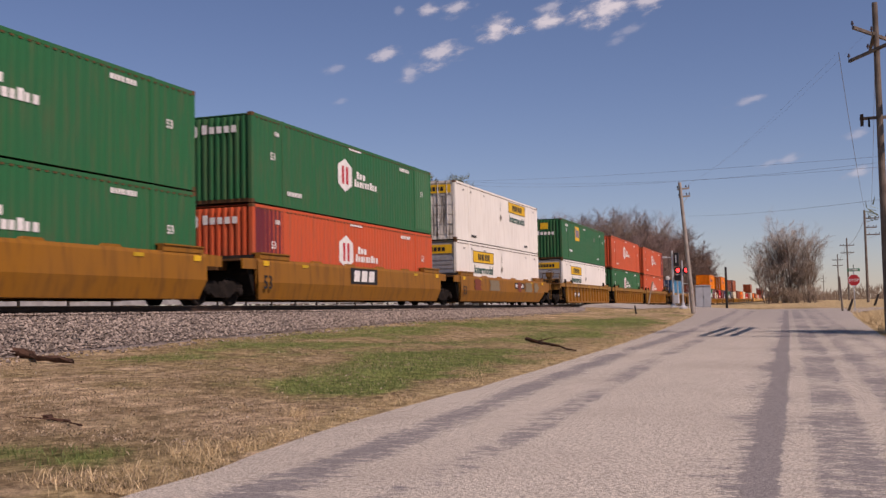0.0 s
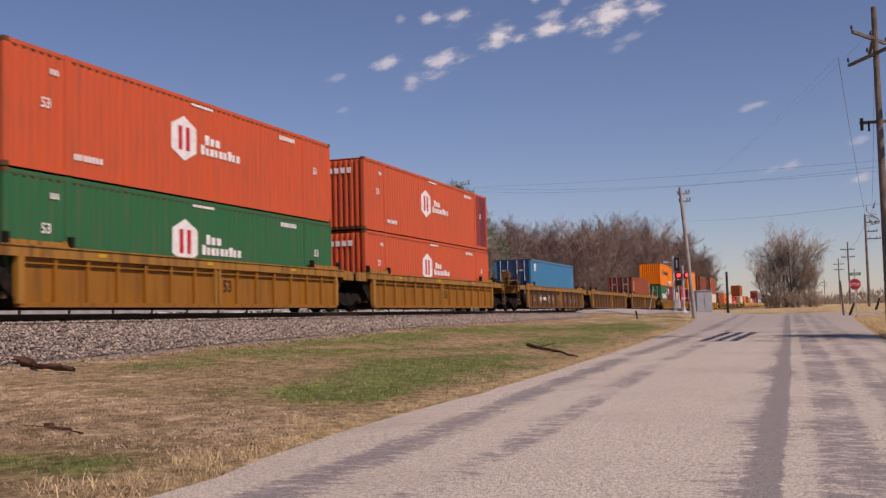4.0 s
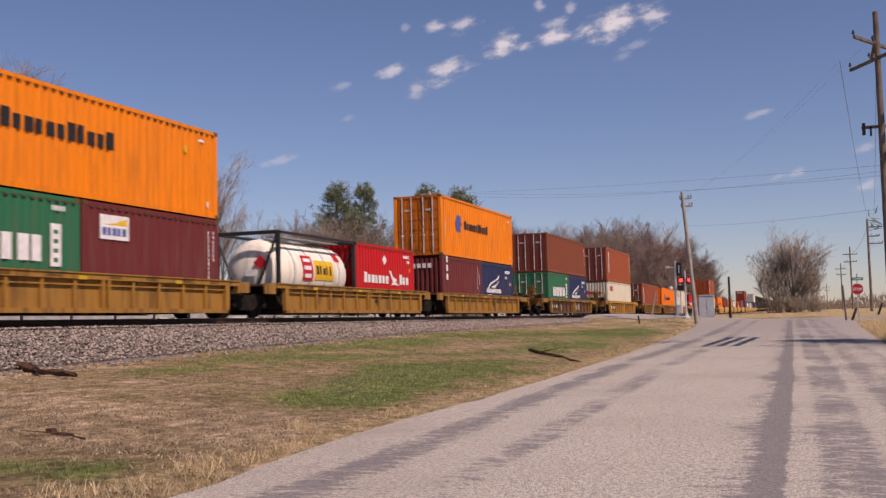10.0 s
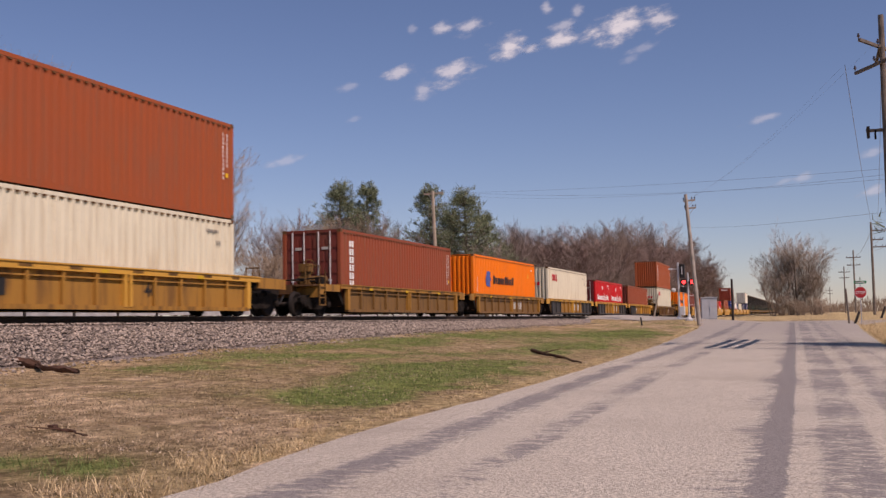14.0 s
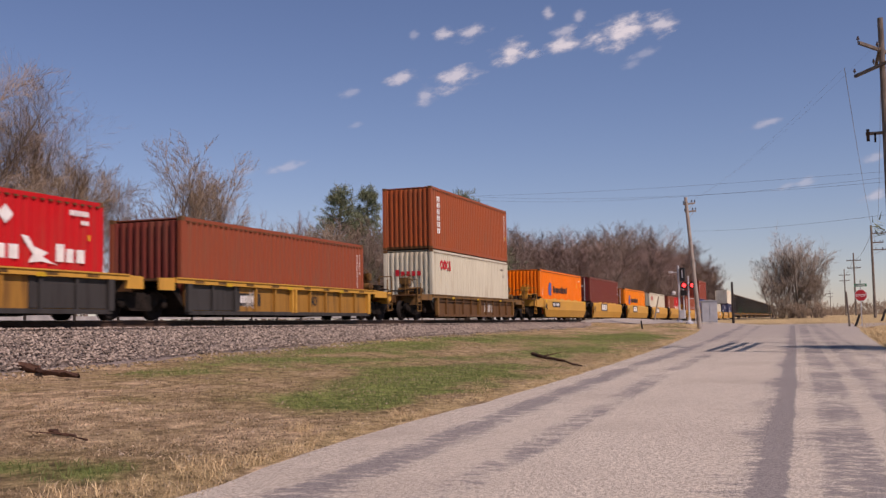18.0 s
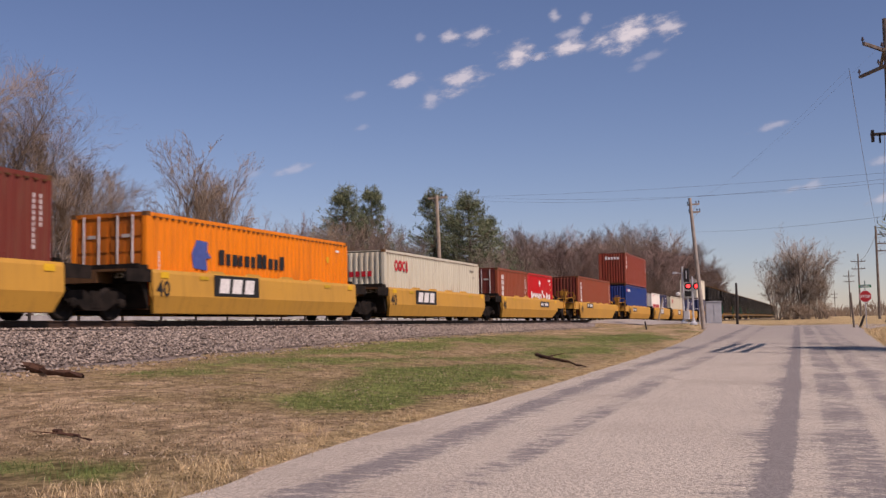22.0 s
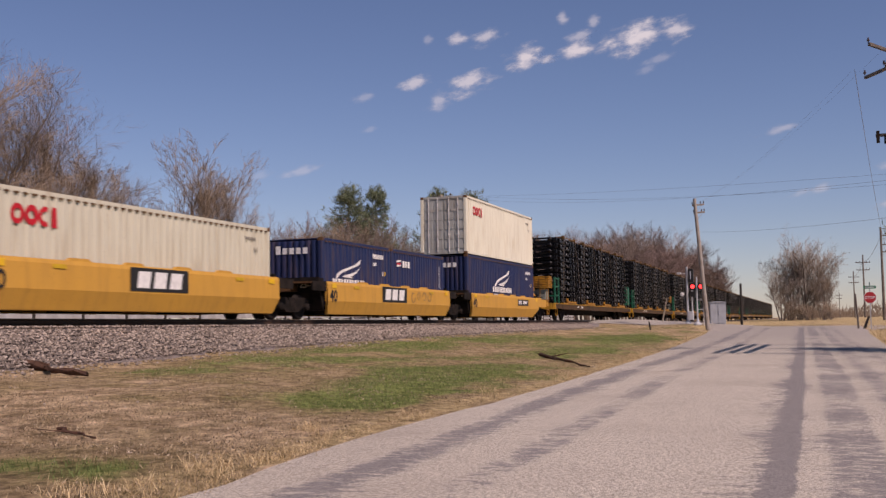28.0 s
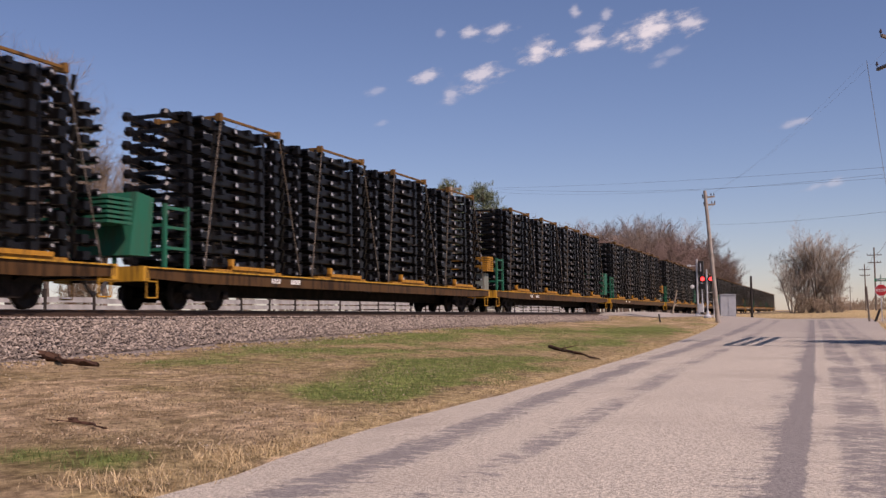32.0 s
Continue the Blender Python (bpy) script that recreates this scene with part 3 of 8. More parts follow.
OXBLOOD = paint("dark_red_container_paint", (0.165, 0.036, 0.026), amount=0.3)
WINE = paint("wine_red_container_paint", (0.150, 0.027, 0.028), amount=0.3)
ORANGE = paint("orange_container_paint", (0.84, 0.225, 0.008), (0.36, 0.12, 0.02), 0.42)
ORANGE2 = paint("bright_orange_container_paint", (0.84, 0.185, 0.006), (0.40, 0.12, 0.02), 0.2)
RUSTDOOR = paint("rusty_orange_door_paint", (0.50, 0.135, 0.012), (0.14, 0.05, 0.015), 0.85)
RED = paint("bright_red_container_paint", (0.53, 0.012, 0.014), amount=0.2)
NAVY = paint("navy_blue_container_paint", (0.017, 0.029, 0.085), amount=0.3)
SEABLUE = paint("deep_blue_container_paint", (0.012, 0.045, 0.20), amount=0.25)
CREAM = paint("cream_container_paint", (0.66, 0.615, 0.46), (0.34, 0.24, 0.13), 0.35, rust=0.35)
GREYGREEN = paint("pale_grey_container_paint", (0.58, 0.555, 0.43), (0.30, 0.22, 0.13), 0.35, rust=0.3)
IVORY = paint("chalky_ivory_container_paint", (0.73, 0.70, 0.56), (0.38, 0.27, 0.15), 0.3, rust=0.3)
DOORGREY = paint("grey_door_paint", (0.40, 0.41, 0.38), (0.2, 0.16, 0.11), 0.4, rust=0.3)
TANKWHITE = paint("tank_white", (0.86, 0.80, 0.66), (0.35, 0.27, 0.18), 0.3, rust=0.1)
RODWHITE = surf("bright_lock_rod", (0.72, 0.71, 0.68), (0.5, 0.48, 0.45), 6, 0.5, 0.1, 0.0)
CAR_BROWN = paint("weathered_brown_yellow_car_paint", (0.290, 0.122, 0.016), (0.13, 0.06, 0.022), 0.55)
CAR_YELLOW = paint("yellow_car_paint", (0.57, 0.300, 0.052), (0.36, 0.19, 0.045), 0.34)
CAR_OCHRE = paint("ochre_car_paint", (0.34, 0.168, 0.034), (0.11, 0.055, 0.025), 0.75)
CAR_RUST = paint("dark_brown_car_paint", (0.135, 0.067, 0.028), (0.05, 0.028, 0.015), 0.7)
CAR_DIRTY = paint("grimy_ochre_car_paint", (0.20, 0.105, 0.035), (0.05, 0.035, 0.025), 0.6)
DECK_YELLOW = paint("flatcar_yellow_paint", (0.52, 0.27, 0.03), (0.10, 0.055, 0.02), 0.8)
SILL_DARK = paint("flatcar_sill_grime", (0.085, 0.042, 0.015), (0.020, 0.012, 0.007), 1.0)
RIGGING = paint("rigging_yellow", (0.42, 0.200, 0.028), (0.07, 0.04, 0.02), 0.85)
SOOT = paint("sooty_end_panel_paint", (0.050, 0.047, 0.045), (0.022, 0.019, 0.017), 0.6)
BIN_PAINT = paint("stowed_bin_paint", (0.20, 0.22, 0.19), (0.07, 0.06, 0.045), 0.8)
GEAR = paint("grimy_brake_gear_paint", (0.17, 0.088, 0.025), (0.035, 0.022, 0.014), 0.85)
TEAL = paint("rack_green_paint", (0.012, 0.125, 0.075), (0.06, 0.06, 0.04), 0.4)
FRAMEBLACK = surf("black_dip_coated_frames", (0.0035, 0.0035, 0.0045), (0.008, 0.0075, 0.008), 3, 0.40, 0.0, 0.0)
FRAMEBLACK.node_tree.nodes["Principled BSDF"].inputs["Specular IOR Level"].default_value = 0.28
M_WHITE, M_YELLOW, M_BLACK = flat("white", (0.82, 0.80, 0.76)), flat("yellow", (0.80, 0.47, 0.02)), flat("black", (0.022, 0.022, 0.022))
M_RED, M_BLUE, M_TEAL = flat("red", (0.55, 0.02, 0.03)), flat("blue", (0.07, 0.11, 0.34)), flat("dark_green", (0.02, 0.105, 0.085))
M_REFLECT, M_FADED = flat("worn_reflector", (0.58, 0.36, 0.02)), flat("faded_white", (0.46, 0.43, 0.38))
M_GREYBLUE, M_PATCH = flat("faded_blue", (0.20, 0.25, 0.38)), flat("primer_grey", (0.22, 0.20, 0.17))
M_GRAFF = flat("graffiti_white", (0.46, 0.42, 0.36))
HALF = 1.22


def corrugated(length, z0, z1, pitch, depth, x):
    """A corrugated wall in the y-z plane at x, its crests at x."""
    g = Geo()
    n = max(2, round(length / pitch))
    p = length / n
    ys = []
    for i in range(n):
        a = -length / 2 + i * p
        ys += [(a, 0), (a + 0.34 * p, 0), (a + 0.5 * p, 1), (a + 0.84 * p, 1)]
    ys.append((length / 2, 0))
    s_ = 1 if x > 0 else -1
    for y, d in ys:
        g.v += [(x - s_ * d * depth, y, z0), (x - s_ * d * depth, y, z1)]
    for i in range(len(ys) - 1):
        q = (2 * i, 2 * i + 2, 2 * i + 3, 2 * i + 1)
        g.f.append(q if s_ > 0 else q[::-1])
    return g


def turned(g, deg):
    c, s_ = math.cos(radians(deg)), math.sin(radians(deg))
    g.v = [(x * c - y * s_, x * s_ + y * c, z) for x, y, z in g.v]
    return g


def moved(g, dx, dy, dz):
    g.v = [(x + dx, y + dy, z + dz) for x, y, z in g.v]
    return g


class Side:
    """Marks on the wall that faces +x. s runs along the wall from its front end, z up."""

    def __init__(self, parent, length, x):
        self.p, self.l, self.x, self.n = parent, length, x + 0.005, 0

    def shape(self, name, mat, polys, label=""):
        g = Geo()
        self.n += 1
        for poly in polys:
            g.poly([(self.x + 0.0012 * self.n, -self.l / 2 + s_, z) for s_, z in poly])
        ob = part(name, g, mat, self.p, label)
        if len(polys) > 2:
            ob["kind"] = "stuff"
        return ob

    def rect(self, name, mat, s0, s1, z0, z1, label=""):
        return self.shape(name, mat, [[(s0, z0), (s1, z0), (s1, z1), (s0, z1)]], label)

    def bars(self, mat, s, z, h, widths, gap=0.25, name="marking", tall=()):
        """A row of upright bars in place of a word."""
        polys, a = [], s
        for i, w_ in enumerate(widths):
            hh = h * (1.35 if i in tall else 1.0)
            w_ *= h
            polys.append([(a, z), (a + w_, z), (a + w_, z + hh), (a, z + hh)])
            a += w_ + gap * h
        return self.shape(name, mat, polys)

    def word(self, mat, s, z, h, count, width, tall=(0,)):
        """Plain upright bars in place of a name, over the given width."""
        polys, step = [], width / count
        for i in range(count):
            a, hh = s + i * step, h * (1.3 if i in tall else 1.0)
            w_ = step * (0.78, 0.70, 0.82, 0.62)[i % 4]
            polys.append([(a, z), (a + w_, z), (a + w_, z + hh), (a, z + hh)])
        return self.shape("brand_mark", mat, polys)

    def ring(self, mat, s, z, r, t_, sq=1.0):
        n = 12
        polys = []
        for i in range(n):
            a, b = 2 * math.pi * i / n, 2 * math.pi * (i + 1) / n
            polys.append([(s + r * sq * math.cos(a), z + r * math.sin(a)), (s + r * sq * math.cos(b), z + r * math.sin(b)), (s + (r - t_) * sq * math.cos(b), z + (r - t_) * math.sin(b)), (s + (r - t_) * sq * math.cos(a), z + (r - t_) * math.sin(a))])
        return polys

    def text(self, body, size, mat, s, z, name="lettering", width=None):
        me = cached(("txt", body, size, mat.name), lambda: letters(body, size, mat, name))
        self.n += 1
        ob = part(name, me, mat, self.p)
        k = 1.0 if width is None else width / max(v.co.x for v in me.vertices)
        ob.matrix_basis = Matrix.Translation((self.x + 0.0012 * self.n, -self.l / 2 + s, z)) @ pose(0, 0, 0, 90, 0, 90) @ Matrix.Diagonal((k, 1, 1, 1))
        return ob

    def column(self, mat, s, z, h, n, seed=1, w_=0.10):
        rnd = random.Random(seed)
        polys = []
        for i in range(n):
            a = z - i * h
            polys.append([(s, a - h * 0.75), (s + w_ * rnd.uniform(0.7, 1), a - h * 0.75), (s + w_ * rnd.uniform(0.7, 1), a), (s, a)])
        return self.shape("number_column", mat, polys)


# ---- marks of the different owners, as plain shapes
def mark_hub(sd_, h):
    s0, zc = 6.93, 1.66
    c = [(0, 1.0), (0.62, 0.55), (0.62, -0.55), (0, -1.0), (-0.62, -0.55), (-0.62, 0.55)]
    sd_.shape("emblem", M_WHITE, [[(s0 + a, zc + b * 0.64) for a, b in c]], "white six-sided emblem")
    sd_.shape("emblem_bar", M_RED, [[(s0 - 0.28, zc - 0.34), (s0 - 0.09, zc - 0.34), (s0 - 0.09, zc + 0.34), (s0 - 0.28, zc + 0.34)], [(s0 + 0.09, zc - 0.34), (s0 + 0.28, zc - 0.34), (s0 + 0.28, zc + 0.34), (s0 + 0.09, zc + 0.34)]])
    sd_.word(M_WHITE, 8.0, 1.64, 0.22, 3, 0.85)
    sd_.word(M_WHITE, 7.78, 1.33, 0.22, 9, 2.2, (0, 6))
    sd_.bars(M_WHITE, 7.32, 2.68, 0.07, [2.2, 1.6, 2.4, 2.0, 2.6, 1.6, 2.0], name="small_print")
    sd_.bars(M_WHITE, 12.5, 2.50, 0.14, [.8, .8, .8, .8, .3, .8, .8, .8], name="number_marking")
    sd_.bars(M_WHITE, 2.3, 0.42, 0.15, [.7, .7, .3, .7, .7, .7, .7, .7], name="small_print")
    sd_.text("53", 0.34, M_WHITE, 1.15, h * 0.52, "length_number")
    sd_.text("53", 0.34, M_WHITE, sd_.l - 1.45, h * 0.56, "length_number")
    sd_.bars(M_WHITE, 1.45, h * 0.8, 0.14, [.5, .5, .5], name="small_print")


def mark_jb(sd_, h):
    up = h > 2.95
    s0, w_, zc = (9.58, 3.72, 2.44) if up else (2.66, 3.68, 2.18)
    sd_.rect("sign_panel", M_YELLOW, s0, s0 + w_, zc - 0.31, zc + 0.31, "yellow name panel with a black edge")
    sd_.shape("panel_edge", M_BLACK, [[(s0, zc - 0.31), (s0 + w_, zc - 0.31), (s0 + w_, zc - 0.28), (s0, zc - 0.28)], [(s0, zc + 0.28), (s0 + w_, zc + 0.28), (s0 + w_, zc + 0.31), (s0, zc + 0.31)], [(s0, zc - 0.28), (s0 + 0.04, zc - 0.28), (s0 + 0.04, zc + 0.28), (s0, zc + 0.28)], [(s0 + w_ - 0.04, zc - 0.28), (s0 + w_, zc - 0.28), (s0 + w_, zc + 0.28), (s0 + w_ - 0.04, zc + 0.28)]])
    sd_.word(M_BLACK, s0 + 0.85, zc - 0.17, 0.34, 7, 2.1, ())
    sd_.text("Intermodal", 0.62, M_TEAL, s0 + 0.16, zc - 0.86, "lettering", 3.35)
    for q in (1.1, 2.35, 4.6, sd_.l - 3.3, sd_.l - 1.2):
        sd_.bars(M_BLACK, q, h * 0.86, 0.09, [.5, .4, .6, .5], name="small_print")
    sd_.bars(M_BLACK, 2.5, 0.24, 0.13, [.7, .7, .7, .3, .7, .7, .7], name="small_print")
    sd_.bars(M_BLACK, sd_.l - 3.4, 0.24, 0.13, [.7, .7, .7, .3, .7, .7], name="small_print")
    sd_.rect("placard_clip", M_BLACK, 7.9, 7.94, h * 0.70, h * 0.86)
    sd_.shape("placard", M_PATCH, [[(7.92, h * 0.50), (8.12, h * 0.57), (7.92, h * 0.64), (7.72, h * 0.57)]])


def mark_emp(sd_, h):
    s0, zc = 4.38, 2.06
    sd_.rect("sign_panel", M_YELLOW, s0, s0 + 1.5, zc - 0.52, zc + 0.52, "yellow name square")
    sd_.word(M_BLUE, s0 + 0.2, zc - 0.26, 0.52, 3, 1.15, (0,))
    sd_.bars(M_WHITE, 1.1, h * 0.83, 0.16, [.7, .7, .3, .7, .7, .7], name="number_marking")
    sd_.text("53", 0.34, M_WHITE, 1.25, h * 0.70, "length_number")
    sd_.bars(M_WHITE, s0 + 3.0, 2.52, 0.08, [2.0, 1.6, 2.4, 1.5, 2.2], name="small_print")
    sd_.shape("placard", M_PATCH, [[(s0 + 7.3, h * .60), (s0 + 7.52, h * .68), (s0 + 7.3, h * .76), (s0 + 7.08, h * .68)]])
    sd_.bars(M_WHITE, 2.3, 0.62, 0.16, [.7, .7, .6, .7, .6, .7, .7], name="small_print")
    sd_.bars(M_WHITE, sd_.l - 3.7, 0.40, 0.16, [.7, .7, .6, .7, .6, .7], name="small_print")
    sd_.bars(M_WHITE, sd_.l - 2.4, 2.35, 0.18, [.5, .5], name="small_print")
    sd_.text("53", 0.34, M_WHITE, sd_.l - 1.15, h * 0.62, "length_number")


def mark_hapag(sd_, h):
    s0, zc = 2.55, 1.56 if h < 2.7 else 1.68
    sd_.shape("emblem", M_BLUE, [[(s0 - 0.42, zc - 0.38), (s0 + 0.28, zc - 0.42), (s0 + 0.22, zc - 0.08), (s0 + 0.5, zc - 0.05), (s0 + 0.28, zc + 0.12), (s0 + 0.30, zc + 0.40), (s0 - 0.25, zc + 0.42), (s0 - 0.5, zc + 0.05)]], "blue emblem")
    sd_.word(M_BLACK, 3.46, zc - 0.22, 0.34, 11, 3.95, (0, 6, 7, 10))
    sd_.bars(M_WHITE, sd_.l - 1.0, h * 0.84, 0.08, [1.6, 1.4], name="small_print")
    sd_.column(M_WHITE, 0.5, h * 0.6, 0.11, 7, 4, 0.06)
    sd_.rect("data_plate", M_YELLOW, sd_.l - 1.75, sd_.l - 1.6, h * 0.68, h * 0.76)
    sd_.rect("data_plate", M_WHITE, sd_.l - 0.62, sd_.l - 0.54, h * 0.12, h * 0.18)


def mark_uasc(sd_, h):
    polys = []
    for i in range(4):
        a = 1.21 + 0.92 * i
        polys += [[(a, 1.02), (a + 0.36, 1.02), (a + 0.36, 1.62), (a, 1.62)], [(a + 0.43, 1.02), (a + 0.74, 1.02), (a + 0.74, 1.62), (a + 0.43, 1.62)]]
    sd_.shape("brand_mark", M_WHITE, polys, "broad white block mark")
    sd_.rect("name_strip", M_WHITE, 5.02, 5.38, 0.92, 1.92)
    sd_.shape("strip_mark", DKGREEN, [[(5.12, 1.02 + 0.22 * i), (5.28, 1.02 + 0.22 * i), (5.28, 1.12 + 0.22 * i), (5.12, 1.12 + 0.22 * i)] for i in range(4)])
    sd_.bars(M_WHITE, sd_.l - 1.0, h * 0.86, 0.12, [.6, .6, .6, .3, .6], name="number_marking")


def mark_wing(sd_, h):
    k, s0, z0 = (1.0, 0.80, 0.95) if sd_.l < 7 else (1.27, 4.11, 1.15)

    def at(a, b):
        return s0 + 0.30 * k + a * k, z0 + 0.22 * k + b * k
    feathers = []
    for i in range(5):
        q = i / 4
        a0, b0 = 0.45 + 0.95 * q, 0.10 + 0.16 * q
        a1, b1 = 1.30 + 0.72 * q, 0.14 + 0.42 * q
        feathers.append([at(a0, b0), at(a0 + 0.28, b0 - 0.03), at(a1, b1 - 0.09), at(a1 + 0.06, b1 - 0.03), at(a0 + 0.33, b0 + 0.045)])
    feathers.append([at(*p) for p in ((-0.05, 0.02), (0.12, 0.20), (0.5, 0.34), (1.1, 0.46), (1.62, 0.58), (2.08, 0.78), (2.04, 0.60), (1.6, 0.48), (1.1, 0.37), (0.55, 0.24), (0.25, 0.12), (0.1, 0.01))])
    sd_.shape("emblem", M_WHITE, feathers, "white wing emblem")
    sd_.word(M_WHITE, s0, z0, 0.22 * k, 12, 2.77 * k, ())
    sd_.bars(M_WHITE, s0 + 0.2, z0 - 0.16, 0.07, [1.2, .9, 1.0, .9, 1.2, .8, 1.0], 0.5, "small_print")
    sd_.bars(M_WHITE, sd_.l - 1.75, h * 0.80, 0.17, [.62, .62, .62, .5, .62, .62, .62, .5], 0.16, "number_marking")
    sd_.bars(M_WHITE, sd_.l - 1.75, h * 0.69, 0.13, [.8, .5, .9], 0.16, "number_marking")
    sd_.bars(M_WHITE, sd_.l - 0.85, h * 0.55, 0.17, [.5], name="small_print")
    sd_.bars(M_YELLOW, sd_.l - 0.65, h * 0.55, 0.17, [.5], name="small_print")


def mark_nyk(sd_, h):
    sd_.shape("emblem", M_WHITE, [[(0.55, h * .72), (1.0, h * .74), (1.0, h * .77), (0.55, h * .75)], [(0.55, h * .79), (1.0, h * .81), (1.0, h * .84), (0.55, h * .82)]])
    sd_.rect("emblem_bar", M_RED, 0.55, 0.95, h * .755, h * .785)
    sd_.word(M_WHITE, 1.15, h * .72, 0.27, 3, 0.85, ())
    sd_.column(M_WHITE, sd_.l - 0.6, h * .80, 0.12, 11, 6, 0.06)


def mark_ocl(sd_, h):
    s0, zc, r_ = 1.22, h * 0.77, 0.235
    polys = sd_.ring(M_RED, s0, zc, r_, 0.12, 0.9) + sd_.ring(M_RED, s0 + 0.44, zc, r_, 0.14, 0.95)
    polys += [p for p in sd_.ring(M_RED, s0 + 0.86, zc, r_, 0.12, 0.9) if sum(a for a, _ in p) / 4 < s0 + 0.95]
    polys += [[(s0 + 1.08, zc - r_), (s0 + 1.26, zc - r_), (s0 + 1.22, zc + r_), (s0 + 1.08, zc + r_)]]
    sd_.shape("brand_mark", M_RED, polys, "red ring-shaped brand mark")
    sd_.bars(M_PATCH, sd_.l - 1.5, h * 0.82, 0.09, [.7, .7, .7, .6, .7, .7, .7], 0.3, "number_marking")
    sd_.bars(M_PATCH, sd_.l - 1.0, h * 0.68, 0.15, [.4, .4], 0.6, "small_print")


def mark_bird(sd_, h):
    zc = 1.05
    sd_.word(M_WHITE, 0.71, zc, 0.32, 7, 2.5, (0,))
    sd_.shape("emblem", M_WHITE, [[(3.22, 1.60), (3.45, 1.58), (3.62, 1.36), (4.10, 1.24), (3.92, 1.14), (4.22, 1.02), (4.40, 0.97), (3.85, 1.03), (3.45, 0.98), (3.60, 1.18), (3.44, 1.34)]], "white seabird emblem")
    sd_.word(M_WHITE, 4.35, zc, 0.32, 3, 1.05, (0,))
    sd_.shape("placard", M_WHITE, [[(2.75, 2.24), (2.98, 2.02), (2.75, 1.80), (2.52, 2.02)]])
    sd_.bars(M_WHITE, sd_.l - 1.25, h * 0.84, 0.13, [.7, .7, .7, .6, .7, .7], 0.2, "number_marking")
    sd_.bars(M_WHITE, sd_.l - 0.85, h * 0.76, 0.11, [.7, .7, .6], 0.2, "number_marking")
    sd_.bars(M_YELLOW, sd_.l - 0.6, h * 0.62, 0.14, [.5], name="small_print")


def mark_column(sd_, h):
    """Six white stacked marks reading downwards."""
    z, polys = h * 0.86, []
    for i in range(6):
        a = z - i * 0.30
        polys += [[(0.72, a - 0.24), (0.88, a - 0.24), (0.88, a), (0.72, a)], [(0.94, a - 0.24), (1.10, a - 0.24), (1.10, a), (0.94, a)]]
    sd_.shape("brand_mark", M_WHITE, polys, "white stacked upright brand mark")
    sd_.column(M_WHITE, sd_.l - 0.62, h * 0.88, 0.13, 11, 7, 0.06)
    sd_.column(M_WHITE, sd_.l - 0.42, h * 0.88, 0.13, 8, 8, 0.06)
    sd_.bars(M_YELLOW, sd_.l - 0.48, h * 0.42, 0.14, [1.0], name="small_print")


def mark_short(sd_, h):
    for i in range(3):
        sd_.rect("brand_block", M_WHITE, 0.50, 0.74, 2.28 - 0.42 * i, 2.58 - 0.42 * i)
    sd_.column(M_WHITE, sd_.l - 0.75, h * 0.86, 0.12, 14, 9, 0.06)
    sd_.column(M_WHITE, sd_.l - 0.45, h * 0.72, 0.14, 4, 3, 0.09)


def mark_blue(sd_, h):
    sd_.rect("sign_panel", M_WHITE, 0.70, 1.16, 2.15, 2.62, "small white square")
    sd_.rect("emblem", M_BLUE, 0.85, 1.02, 2.22, 2.42)
    sd_.column(M_WHITE, sd_.l - 0.62, h * 0.80, 0.14, 12, 5, 0.06)


def mark_plain(sd_, h):
    sd_.column(M_WHITE, sd_.l - 0.62, h * 0.84, 0.13, 10, 11, 0.06)
    sd_.column(M_WHITE, sd_.l - 0.40, h * 0.84, 0.13, 6, 12, 0.06)


def mark_seco(sd_, h):
    sd_.word(M_RED, 0.18, 2.28, 0.24, 1, 0.4, ())
    sd_.word(M_WHITE, 0.75, 2.28, 0.24, 4, 1.5, ())
    sd_.column(M_WHITE, sd_.l - 0.5, h * 0.80, 0.14, 9, 5, 0.07)


def mark_line(sd_, h):
    sd_.word(M_RED, 0.9, h * 0.36, 0.5, 8, 4.6, ())
    sd_.bars(M_RED, 0.9, h * 0.88, 0.07, [9, 5], name="small_print")


def mark_liner(sd_, h):
    sd_.rect("sign_panel", M_WHITE, 0.63, 1.78, 1.68, 2.30, "small white name panel")
    sd_.word(M_BLUE, 0.72, 1.78, 0.2, 5, 0.98, ())
    sd_.shape("emblem", M_YELLOW, [[(0.72, 2.05), (1.70, 2.05), (1.70, 2.24), (1.2, 2.10)]])
    sd_.column(M_WHITE, sd_.l - 0.60, h * 0.86, 0.13, 12, 13, 0.06)
    sd_.column(M_WHITE, sd_.l - 0.35, h * 0.86, 0.13, 7, 14, 0.06)


MARKS = dict(hub=mark_hub, jb=mark_jb, emp=mark_emp, hapag=mark_hapag, uasc=mark_uasc, wing=mark_wing, nyk=mark_nyk, ocl=mark_ocl, bird=mark_bird,
             column=mark_column, short=mark_short, blue=mark_blue, plain=mark_plain, seco=mark_seco, line=mark_line, liner=mark_liner)


